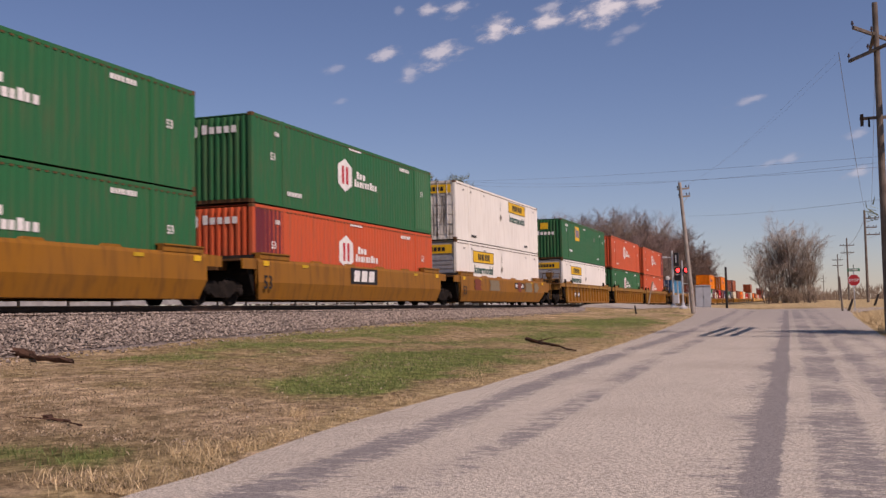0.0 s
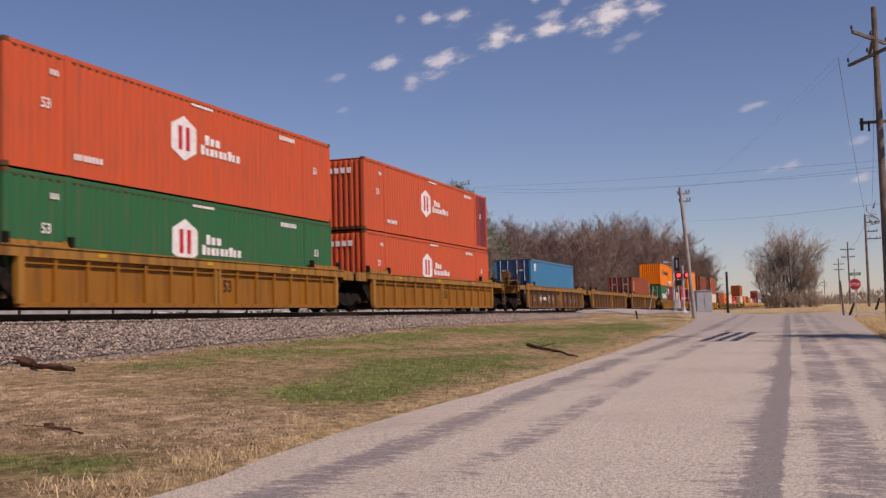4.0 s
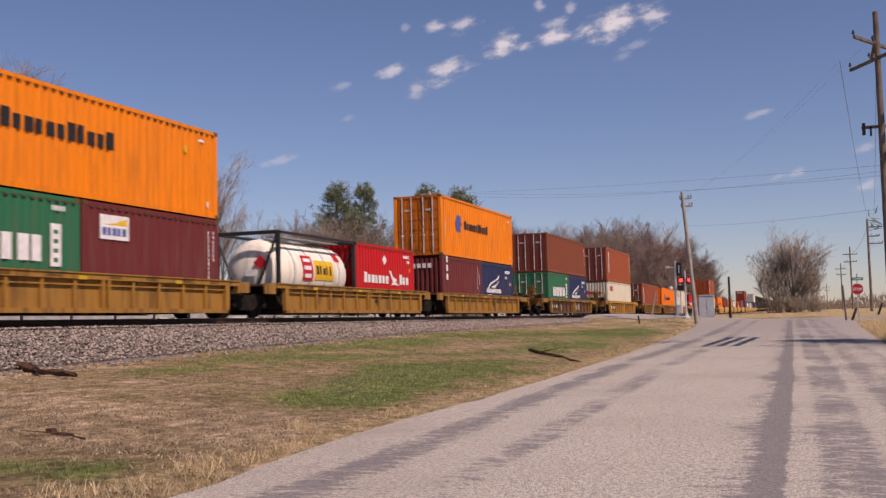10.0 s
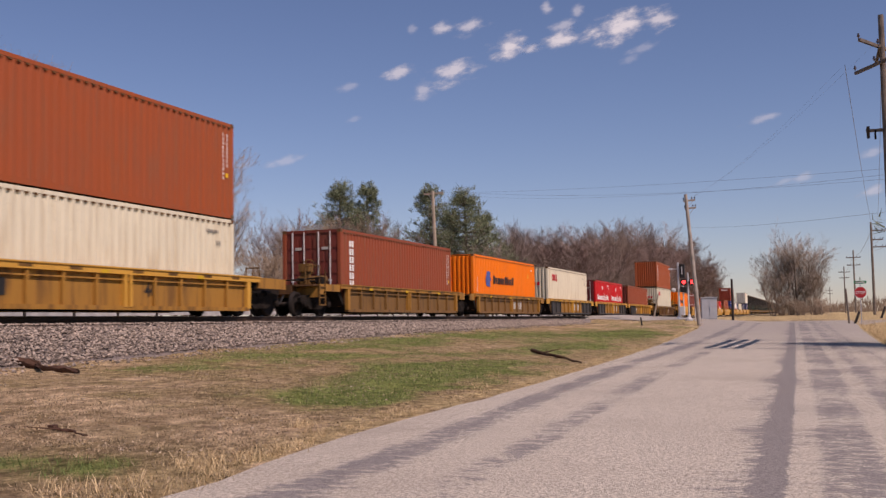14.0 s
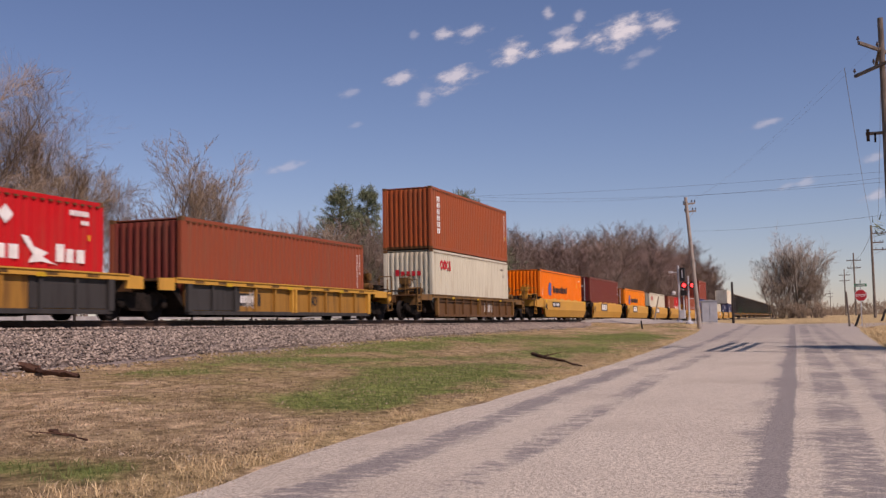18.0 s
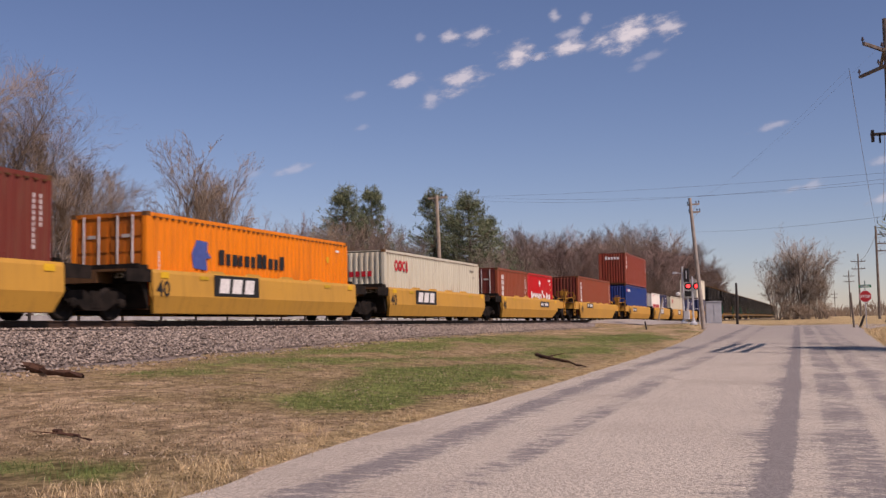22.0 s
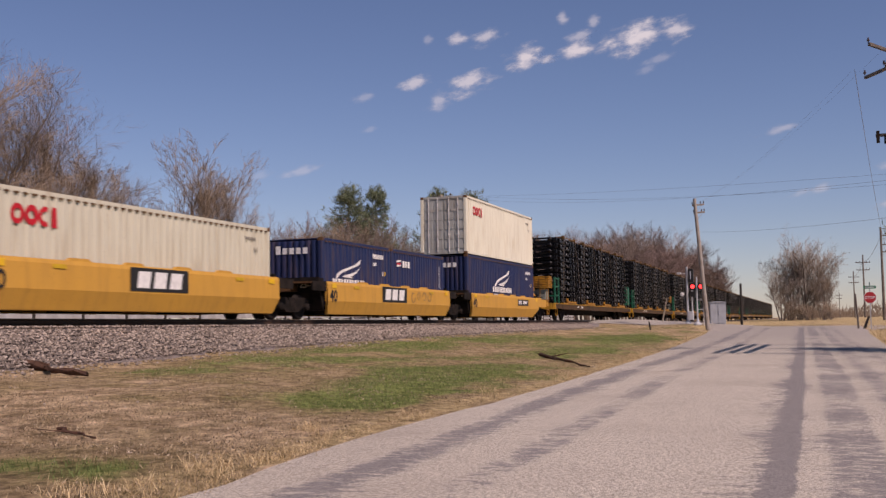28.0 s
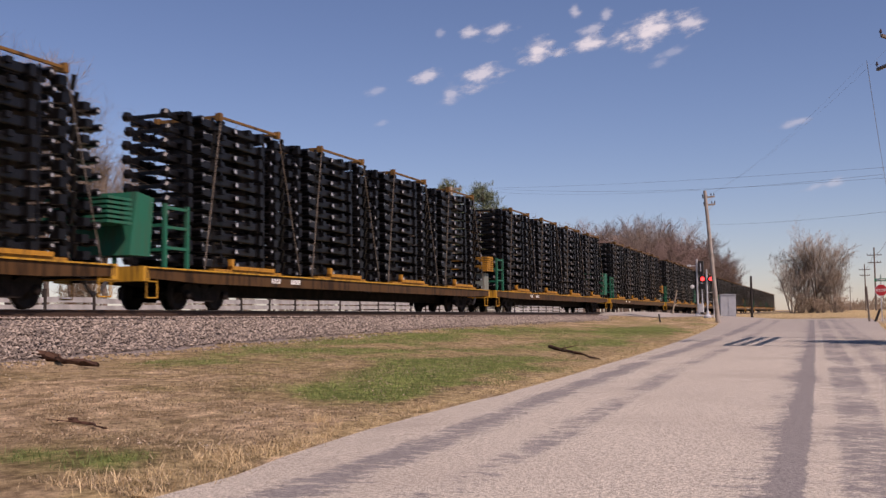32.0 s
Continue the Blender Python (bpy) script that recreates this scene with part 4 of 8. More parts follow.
def container(u, level, length, height, mat, marks, end, label, endmat=None, patches=(), pitch=0.28):
    """A steel box container whose front end lies at u and whose floor is at level over the rail."""
    c = thing("shipping_container", label, "container", "containers on the train")
    endmat = endmat or mat
    hl, k = length / 2, mat.name
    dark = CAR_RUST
    inner = length - 0.30
    for s_ in (1, -1):
        part("side_wall", cached((k, "side", length, height, s_, pitch), lambda: corrugated(inner, 0.14, height - 0.10, pitch, 0.036 if length < 14 else 0.009, s_ * (HALF - 0.006)).mesh("side_wall", mat)), mat, c)
        part("top_rail", cached((k, "top", length, height, s_), lambda: Geo().box(s_ * HALF, s_ * (HALF - 0.06), -hl + 0.15, hl - 0.15, height - 0.11, height - 0.012).mesh("top_rail", mat)), mat, c)
        part("bottom_rail", cached((k, "bot", length, s_), lambda: Geo().box(s_ * (HALF - 0.002), s_ * (HALF - 0.07), -hl + 0.15, hl - 0.15, 0.02, 0.16).mesh("bottom_rail", mat)), mat, c)
        # dark blocks put in as the shade of the gaps under the top rail's lip
        part("rail_lip", cached((k, "lip_shade", length, height, s_), lambda: lip_shade(s_, inner, height, pitch).mesh("rail_lip", dark)), dark, c)["kind"] = "stuff"
    part("roof", cached((k, "roof", length, height), lambda: turned(Geo(), 0).box(-HALF + 0.05, HALF - 0.05, -hl + 0.1, hl - 0.1, height - 0.05, height - 0.02).mesh("roof", mat)), mat, c)
    part("floor_frame", cached((k, "floor", length), lambda: Geo().box(-HALF + 0.07, HALF - 0.07, -hl + 0.06, hl - 0.06, 0.03, 0.15).mesh("floor_frame", dark)), dark, c)
    for sx_ in (1, -1):
        for sy_ in (1, -1):
            part("corner_post", cached((k, "post", length, height, sx_, sy_), lambda: Geo().cbox(sx_ * HALF - (0.16 if sx_ > 0 else 0), sx_ * HALF + (0 if sx_ > 0 else 0.16), sy_ * hl - (0.16 if sy_ > 0 else 0), sy_ * hl + (0 if sy_ > 0 else 0.16), 0.10, height - 0.10, 0.02).mesh("corner_post", mat)), mat, c)
            for zz in (0.0, height - 0.118):
                part("corner_casting", cached(("cast", length, zz, sx_, sy_), lambda: Geo().cbox(sx_ * (HALF + 0.004) - (0.178 if sx_ > 0 else 0), sx_ * (HALF + 0.004) + (0 if sx_ > 0 else 0.178), sy_ * (hl + 0.004) - (0.178 if sy_ > 0 else 0), sy_ * (hl + 0.004) + (0 if sy_ > 0 else 0.178), zz, zz + 0.118, 0.015).mesh("corner_casting", dark)), dark, c)
    # lifting posts of the long boxes stand 40 feet apart
    if length > 14:
        for q in (-6.1, 6.1):
            for s_ in (1, -1):
                part("lift_post", cached((k, "lift", height, q, s_), lambda: Geo().box(s_ * (HALF + 0.004), s_ * (HALF - 0.05), q - 0.09, q + 0.09, 0.02, height + 0.0).mesh("lift_post", mat)), mat, c)
    w2 = 2 * HALF - 0.30
    if end == "shutter":
        sh = part("shutter", Geo().box(-HALF + 0.15, HALF - 0.15, -hl + 0.07, -hl + 0.10, 0.12, height - 0.10), GALV, c, "grey ribbed end shutter")
        for i in range(9):
            z0 = 0.22 + i * (height - 1.05) / 9
            part("slat", Geo().cbox(-HALF + 0.20, HALF - 0.20, -hl + 0.015, -hl + 0.068, z0 + 0.03, z0 + (height - 1.05) / 9 - 0.03, 0.02), GALV, sh)
        pn = part("sign_panel", Geo().box(-0.95, 0.95, -hl + 0.04, -hl + 0.068, height - 0.66, height - 0.22), M_YELLOW, c, "yellow name panel")
        g = Geo()
        for i in range(6):
            g.box(-0.62 + 0.21 * i, -0.46 + 0.21 * i, -hl + 0.034, -hl + 0.04, height - 0.55, height - 0.34)
        part("brand_mark", g, M_BLACK, pn)["kind"] = "stuff"
    elif end == "ribs":
        part("end_wall", cached((endmat.name, "endw", length, height), lambda: moved(turned(corrugated(w2, 0.14, height - 0.1, 0.25, 0.085, 0.1), -90), 0, -hl + 0.12, 0).mesh("end_wall", endmat)), endmat, c)
    else:
        for s_ in (-1, 1):
            def leaf():
                g = Geo()
                a, b = (0.012, HALF - 0.15) if s_ > 0 else (-HALF + 0.15, -0.012)
                g.box(a, b, -hl + 0.045, -hl + 0.09, 0.15, height - 0.12)
                n = 5
                for i in range(n):
                    z0 = 0.24 + i * (height - 0.5) / n
                    for p_ in (0, 1):
                        x0 = a + 0.06 + p_ * ((b - a) / 2)
                        x1 = x0 + (b - a) / 2 - 0.10
                        g.box(x0, x1, -hl + 0.02, -hl + 0.05, z0 + 0.05, z0 + (height - 0.5) / n - 0.06)
                return g.mesh("door_leaf", endmat)
            door = part("door_leaf", cached((endmat.name, "leaf", length, height, s_), leaf), endmat, c)
            for q in (0.30, 0.78):
                part("lock_rod", cached((length, "rod", height, s_, q, endmat.name), lambda: Geo().tube((s_ * q, -hl - 0.012, 0.10), (s_ * q, -hl - 0.012, height - 0.08), 0.022, k=6).box(s_ * q - 0.05, s_ * q + 0.05, -hl - 0.03, -hl + 0.03, 0.95, 1.02).mesh("lock_rod", RODWHITE)), RODWHITE, door)
            part("door_plate", cached((length, "plate", height, s_), lambda: Geo().box(s_ * 0.55 - 0.13, s_ * 0.55 + 0.13, -hl + 0.008, -hl + 0.021, height * 0.74, height * 0.775).mesh("door_plate", M_FADED)), M_FADED, door)
        if marks == "jb":
            pn = part("sign_panel", Geo().box(-0.98, 0.98, -hl - 0.006, -hl + 0.012, height - 0.62, height - 0.2), M_YELLOW, c, "yellow name panel")
            for i in range(6):
                part("name_block", Geo().box(-0.62 + 0.21 * i, -0.46 + 0.21 * i, -hl - 0.012, -hl - 0.006, height - 0.52, height - 0.31), M_BLACK, pn)
        for nm, z0, z1 in (("header", height - 0.12, height - 0.01), ("door_sill", 0.02, 0.15)):
            part(nm, cached((endmat.name, nm, length, height), lambda: Geo().box(-HALF + 0.15, HALF - 0.15, -hl + 0.01, -hl + 0.12, z0, z1).mesh(nm, endmat)), endmat, c)
    part("end_wall", cached((k, "endb", length, height), lambda: moved(turned(corrugated(w2, 0.14, height - 0.1, 0.25, 0.05, 0.1), 90), 0, hl - 0.12, 0).mesh("end_wall", mat)), mat, c)
    sd_ = Side(c, length, HALF)
    for a, b, pm in patches:
        part("repair_panel", moved(corrugated(b - a, 0.16, height - 0.11, pitch, 0.009, HALF - 0.002), 0, -hl + (a + b) / 2, 0), pm, c)
    if marks:
        MARKS[marks](sd_, height)
    if end == "ribs" and marks in ("hub", "ocl", "wing", "emp", "short"):
        mk = {"hub": M_WHITE, "ocl": M_RED, "wing": M_WHITE, "emp": M_YELLOW, "short": M_WHITE}[marks]
        g = Geo()
        zc = height * (0.82 if marks != "ocl" else 0.62)
        if marks == "emp":
            part("end_panel", g.box(-0.35, 0.20, -hl + 0.008, -hl + 0.016, zc - 0.22, zc + 0.22), M_YELLOW, c, "small yellow square")
            g, mk, zc = Geo(), M_WHITE, zc - 0.55
        for i in range(5):
            x = -0.62 + 0.27 * i
            g.box(x, x + 0.18, -hl + 0.010, -hl + 0.018, zc - 0.10, zc + (0.20 if i == 0 else 0.12))
        part("end_mark", g, mk, c)
        if marks == "hub":
            hexa = [(0, 1.0), (0.62, 0.55), (0.62, -0.55), (0, -1.0), (-0.62, -0.55), (-0.62, 0.55)]
            part("end_emblem", Geo().prism([(-0.92 + 0.20 * a, -hl + 0.006, zc + 0.24 * b) for a, b in hexa], (0, 0.006, 0)), M_WHITE, c)
    rolling(c, u + hl, level)
    return c


def lip_shade(s_, length, height, pitch):
    # one dark block per corrugation, standing in for shade under the rail
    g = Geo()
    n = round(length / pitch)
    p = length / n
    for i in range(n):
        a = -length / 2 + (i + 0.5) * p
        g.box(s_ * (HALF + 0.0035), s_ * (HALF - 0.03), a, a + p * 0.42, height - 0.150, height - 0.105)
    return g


# ---- railcars
def truck_geo(name):
    """A three-piece freight truck: side frames, bolster, springs."""
    g = Geo()
    for s_ in (-1, 1):
        x = s_ * 1.0
        pts = [(-1.15, 0.62), (-0.95, 0.72), (-0.45, 0.74), (-0.25, 0.62), (0.25, 0.62), (0.45, 0.74), (0.95, 0.72), (1.15, 0.62), (1.12, 0.46), (0.78, 0.46), (0.42, 0.24), (-0.42, 0.24), (-0.78, 0.46), (-1.12, 0.46)]
        g.prism([(x - 0.06, y, z) for y, z in pts], (0.12, 0, 0))
        for q in (-0.9, 0.9):
            g.lathe([(x + s_ * 0.05, 0.13), (x + s_ * 0.16, 0.12), (x + s_ * 0.19, 0.06)] if s_ > 0 else [(x + s_ * 0.19, 0.06), (x + s_ * 0.16, 0.12), (x + s_ * 0.05, 0.13)], (0, q, 0.42), 10)
        for q in (-0.14, 0, 0.14):
            g.tube((x + s_ * 0.03, q, 0.30), (x + s_ * 0.03, q, 0.56), 0.065, k=8)
    g.box(-1.05, 1.05, -0.2, 0.2, 0.5, 0.72)
    return g.mesh(name, STEELDARK)


def wheelset_geo():
    g = Geo()
    g.tube((-0.75, 0, 0), (0.75, 0, 0), 0.085, k=8)
    for s_ in (-1, 1):
        prof = [(-0.69, 0.445), (-0.72, 0.42), (-0.82, 0.415), (-0.82, 0.34), (-0.77, 0.30), (-0.78, 0.14), (-0.84, 0.12), (-0.84, 0.02)]
        prof = [(a * -s_, r) for a, r in prof]
        g.lathe(prof if s_ < 0 else prof, (0, 0, 0), 20)
    return g.mesh("wheelset", WHEELSTEEL, True)


def add_truck(car, y):
    t_ = part("truck", cached("truck", lambda: truck_geo("truck")), STEELDARK, car)
    t_.location = (0, y, 0)
    for q in (-0.9, 0.9):
        w_ = part("wheelset", cached("wheelset", wheelset_geo), WHEELSTEEL, t_)
        w_.location = (0, q, 0.42)


def coupler(car, y, s_):
    g = Geo()
    g.box(-0.09, 0.09, y, y + s_ * 0.75, 0.72, 0.96)
    g.cbox(-0.17, 0.17, min(y + s_ * 0.6, y + s_ * 0.95), max(y + s_ * 0.6, y + s_ * 0.95), 0.68, 1.0, 0.05)
    part("coupler", g, STEELDARK, car)
    h = Geo()
    last = None
    for i in range(9):
        q = i / 8
        p_ = (0.32, y + s_ * (0.1 + 0.85 * q), 0.72 - 0.34 * math.sin(q * math.pi))
        if last:
            h.tube(last, p_, 0.028, k=6)
        last = p_
    part("air_hose", h, BLACKPAINT, car)


def platform(car, y0, y1, ztop, mat, gear, nose=False, sides=1.44):
    """The end deck of a well car over its truck. A long one carries brake gear, hand rails and steps; nose: deep plated sides."""
    out, reach = (1 if y1 > y0 else -1), abs(y1 - y0)
    lo, hi = min(y0, y1), max(y0, y1)
    long_ = reach > 1.9
    g = Geo()
    g.box(-0.55, 0.55, lo, hi, ztop - 0.36, ztop - 0.09)
    g.box(-sides + 0.06, sides - 0.06, lo, hi, ztop - 0.09, ztop - 0.03)
    part("end_platform", g, CAR_RUST, car)
    tip = y1 - out * (0.35 if long_ else 0.06)
    for s_ in (-1, 1):
        if nose and long_:
            low = min(0.80, ztop - 0.45)
            pts = [(y0, low), (y0, ztop + 0.02), (y0 + out * 0.75, ztop + 0.02), (y0 + out * 0.9, ztop - 0.08), (tip, ztop - 0.10), (tip, ztop - 0.46), (tip - out * 0.5, ztop - 0.50), (tip - out * 0.75, low - 0.02)]
        else:
            deep = 0.26 if long_ else 0.34
            pts = [(y0, ztop - deep), (y0, ztop), (tip, ztop - 0.02), (tip, ztop - deep - (0.12 if long_ else 0)), (tip - out * 0.34, ztop - deep - (0.12 if long_ else 0)), (tip - out * 0.36, ztop - deep)]
        part("side_beam", Geo().prism([(s_ * sides, y, z) for y, z in pts], (-s_ * 0.06, 0, 0)), mat, car)
        if not long_:
            continue
        # hand rail with steps below the deck
        r, x = Geo(), s_ * (sides + 0.02)
        ya, yb = tip + out * 0.02, tip - out * 0.42
        for y, top in ((ya, 0.62), (yb, 0.48)):
            r.tube((x, y, 0.36), (x, y, ztop + top), 0.024, k=6)
        r.tube((x, ya, ztop + 0.62), (x - s_ * 0.55, ya, ztop + 0.62), 0.022, k=6)
        r.tube((x - s_ * 0.55, ya, ztop + 0.62), (x - s_ * 0.55, ya, ztop - 0.1), 0.022, k=6)
        for z in (0.38, 0.64, ztop - 0.12):
            r.box(x - 0.03, x + 0.03, min(ya, yb), max(ya, yb), z - 0.02, z + 0.02)
        part("grab_iron", r, gear, car)
    if not long_:
        return
    part("end_beam", Geo().box(-sides + 0.06, sides - 0.06, min(tip, tip - out * 0.16), max(tip, tip - out * 0.16), ztop - 0.48, ztop - 0.02), mat, car)
    yc = y0 + out * reach * 0.5
    b = Geo().box(0.42, 0.74, yc - 0.10, yc + 0.10, ztop - 0.03, ztop + 0.46).cbox(0.34, 0.82, yc - 0.16, yc + 0.16, ztop + 0.46, ztop + 0.74, 0.05)
    part("brake_stand", b, gear, car)
    hw, last, yw = Geo(), None, yc - out * 0.22
    for i in range(15):
        a_ = 2 * math.pi * i / 14
        p_ = (0.58 + 0.28 * math.cos(a_), yw, ztop + 0.62 + 0.28 * math.sin(a_))
        if last:
            hw.tube(last, p_, 0.020, k=5)
        last = p_
    for i in range(3):
        a_ = math.pi * i / 3
        hw.tube((0.58 - 0.28 * math.cos(a_), yw, ztop + 0.62 - 0.28 * math.sin(a_)), (0.58 + 0.28 * math.cos(a_), yw, ztop + 0.62 + 0.28 * math.sin(a_)), 0.014, k=5)
    part("brake_wheel", hw, gear, car)
    part("air_tank", Geo().lathe([(-0.62, 0.05), (-0.54, 0.17), (0.54, 0.17), (0.62, 0.05)], (0.55, y0 + out * 0.42, ztop + 0.16), 12), gear, car)
    p = Geo()
    for x0, x1, ya, yb, z in ((1.2, 0.2, 0.55, 1.5, 0.10), (0.9, 1.3, 0.7, 1.7, 0.05), (-0.2, 1.25, 1.2, 1.25, 0.16)):
        p.tube((x0, y0 + out * ya, ztop + z), (x1, y0 + out * yb, ztop + z + 0.05), 0.03, k=5)
    p.cbox(0.95, 1.25, min(y0 + out * 0.75, y0 + out * 1.05), max(y0 + out * 0.75, y0 + out * 1.05), ztop, ztop + 0.26, 0.04)
    part("brake_rigging", p, STEELDARK, car)


def smooth_well(u, half, top, mat, label, length_text, logo, left, right, darkend=False, number=True, patches=(), slant=False):
    """A well car unit with smooth, folded sides; u is its middle, half its half length."""
    car = thing("well_car", label, "well car", "cars of the train")
    trim = 0.45 if length_text == "40" and not slant else 0.0
    half, left, right = half - trim, left + trim, right + trim
    fold = 0.86 if slant else 0.72 if length_text == "53" else 0.64
    for s_ in (1, -1):
        prof = [(1.26, 0.16), (1.36, 0.18), (1.50, fold), (1.485, top - 0.10), (1.45, top), (1.34, top), (1.34, top - 0.06), (1.40, fold), (1.28, 0.24)]
        g = Geo()
        n = len(prof)
        for y, shift, reach in ((-half, 1, left), (half, -1, right)):
            cut = 1.25 if reach > 1.9 else 0.30
            for x, z in prof:
                rise = max(0, (fold - z) / fold)
                g.v.append((s_ * x, y + shift * cut * rise, z))
        for i in range(n):
            q = (i, (i + 1) % n, n + (i + 1) % n, n + i)
            g.f.append(q[::-1] if s_ > 0 else q)
        g.f.append(tuple(range(n)))
        g.f.append(tuple(range(2 * n - 1, n - 1, -1)))
        part("side_panel", g, mat, car)
        # guides on the top edge, and the raised pockets over both ends
        gm = cached(("guide", top, s_, mat.name), lambda: Geo().prism([(s_ * 1.45, -0.42, top), (s_ * 1.45, 0.42, top), (s_ * 1.45, 0.30, top + 0.07), (s_ * 1.45, -0.30, top + 0.07)], (-s_ * 0.10, 0, 0)).mesh("guide", mat))
        for q in (-0.5, -0.17, 0.17, 0.5):
            part("guide", gm, mat, car).location = (0, q * half, 0)
        for e_ in (-1, 1):
            b = Geo()
            a0, a1 = e_ * (half - 0.15), e_ * (half - 2.1)
            b.box(s_ * 1.48, s_ * 1.30, min(a0, a1), max(a0, a1), top, top + 0.16)
            b.box(s_ * 1.52, s_ * 1.16, min(a0, a1), max(a0, a1), top + 0.16, top + 0.20)
            if length_text == "53":
                part("end_sill", b, mat, car)
            ref = Geo().box(s_ * 1.502, s_ * 1.508, e_ * (half - 0.5) - 0.18, e_ * (half - 0.5) + 0.18, top - 0.22, top - 0.06)
            part("reflector", ref, M_YELLOW, car)
            ref = Geo().box(s_ * 1.502, s_ * 1.508, e_ * (half * 0.62) - 0.22, e_ * (half * 0.62) + 0.22, top - 0.20, top - 0.10)
            part("reflector", ref, M_REFLECT, car)
    for q in (-half + 1.45, 0.0, half - 1.45):
        part("floor_beam", cached("beam18", lambda: Geo().box(-1.3, 1.3, -1.1, 1.1, 0.18, 0.30).mesh("floor_beam", STEELDARK)), STEELDARK, car).location = (0, q, 0)
    for e_, reach in ((-1, left), (1, right)):
        part("bulkhead", Geo().prism([(-1.3, e_ * (half - 0.05), 0.3), (-1.3, e_ * (half - 0.05), top + 0.12), (-1.3, e_ * (half + 0.10), top + 0.12), (-1.3, e_ * (half + 0.35), 1.05), (-1.3, e_ * (half + 0.25), 0.95)], (2.6, 0, 0)), STEELDARK, car)
        platform(car, e_ * (half - 0.02), e_ * (half + reach), top, STEELDARK if trim and reach < 1.9 else mat, RIGGING if mat is CAR_YELLOW else GEAR, True)
    sd_ = Side(car, 2 * (half + trim), 1.503)
    sd_.text(length_text, 0.60, M_BLACK, 0.30 if length_text == "53" else 0.58, 0.62 if length_text == "40" else 0.52, "length_number")
    zc = (fold + top) / 2
    if logo is not None:
        lw = 2.5
        sd_.rect("logo_panel", M_BLACK, logo, logo + lw, zc - 0.30, zc + 0.30, "black owner panel")
        polys = []
        for i in range(3):
            a = logo + 0.26 + i * 0.69
            polys += [[(a, zc - 0.21), (a + 0.52, zc - 0.21), (a + 0.60, zc + 0.21), (a + 0.08, zc + 0.21)]]
        sd_.shape("owner_mark", M_WHITE, polys)
    if number is not False and number is not True:
        sd_.rect("number_panel", M_BLACK, number, number + 2.1, zc - 0.17, zc + 0.17)
        sd_.bars(M_WHITE, number + 0.15, zc - 0.09, 0.19, [.55] * 4, 0.2, "number_marking")
        sd_.bars(M_WHITE, number + 1.0, zc - 0.09, 0.19, [.55] * 6, 0.2, "number_marking")
    for a, b, pm in patches:
        rnd = random.Random(int(a * 10))
        zs_ = [0.76 + (top - 0.9) * j / 6 for j in range(7)]
        edge = [(a + rnd.uniform(-0.14, 0.14), z) for z in zs_] + [(b + rnd.uniform(-0.22, 0.22), z) for z in zs_[::-1]]
        sd_.shape("paint_patch", pm, [edge])
        sd_.shape("patch_line", M_BLACK, [[p0, p1, (p1[0] + 0.03, p1[1]), (p0[0] + 0.03, p0[1])] for p0, p1 in zip(edge[:6], edge[1:7])])
    if u > 250 and logo is not None:
        rnd = random.Random(int(abs(u) * 10))
        ink = flat("grey_spray", (0.16, 0.125, 0.085))
        s0 = logo + 3.2 if logo + 6.4 < 2 * (half + trim) else logo - 3.0
        for j in range(4):
            c_s, c_z, r_ = s0 + 0.62 * j, zc - 0.02 + rnd.uniform(-0.05, 0.05), rnd.uniform(0.17, 0.24)
            loop = [q for i, q in enumerate(sd_.ring(ink, c_s, c_z, r_, 0.035, rnd.uniform(0.9, 1.3))) if (i + 3 * j) % 12 > 1]
            sd_.shape("graffiti", ink, loop)
    if length_text == "40" or darkend:
        f = Geo().box(-1.36, 1.36, -half - 0.42, -half - 0.36, 0.92, top + 0.14)
        ep = part("end_plate", f, STEELDARK, car)
        me = cached(("txt", "125-T"), lambda: letters("125-T", 0.3, M_WHITE, "lettering"))
        ob = part("lettering", me, M_WHITE, ep)
        ob.matrix_basis = Matrix.Translation((0.46, -half - 0.425, top - 0.22)) @ pose(0, 0, 0, 90, 0, 0)
        part("reflector", Geo().box(0.24, 0.38, -half - 0.428, -half - 0.422, top - 0.3, top - 0.02), M_YELLOW, ep)
    rolling(car, u, 0.0)
    return car


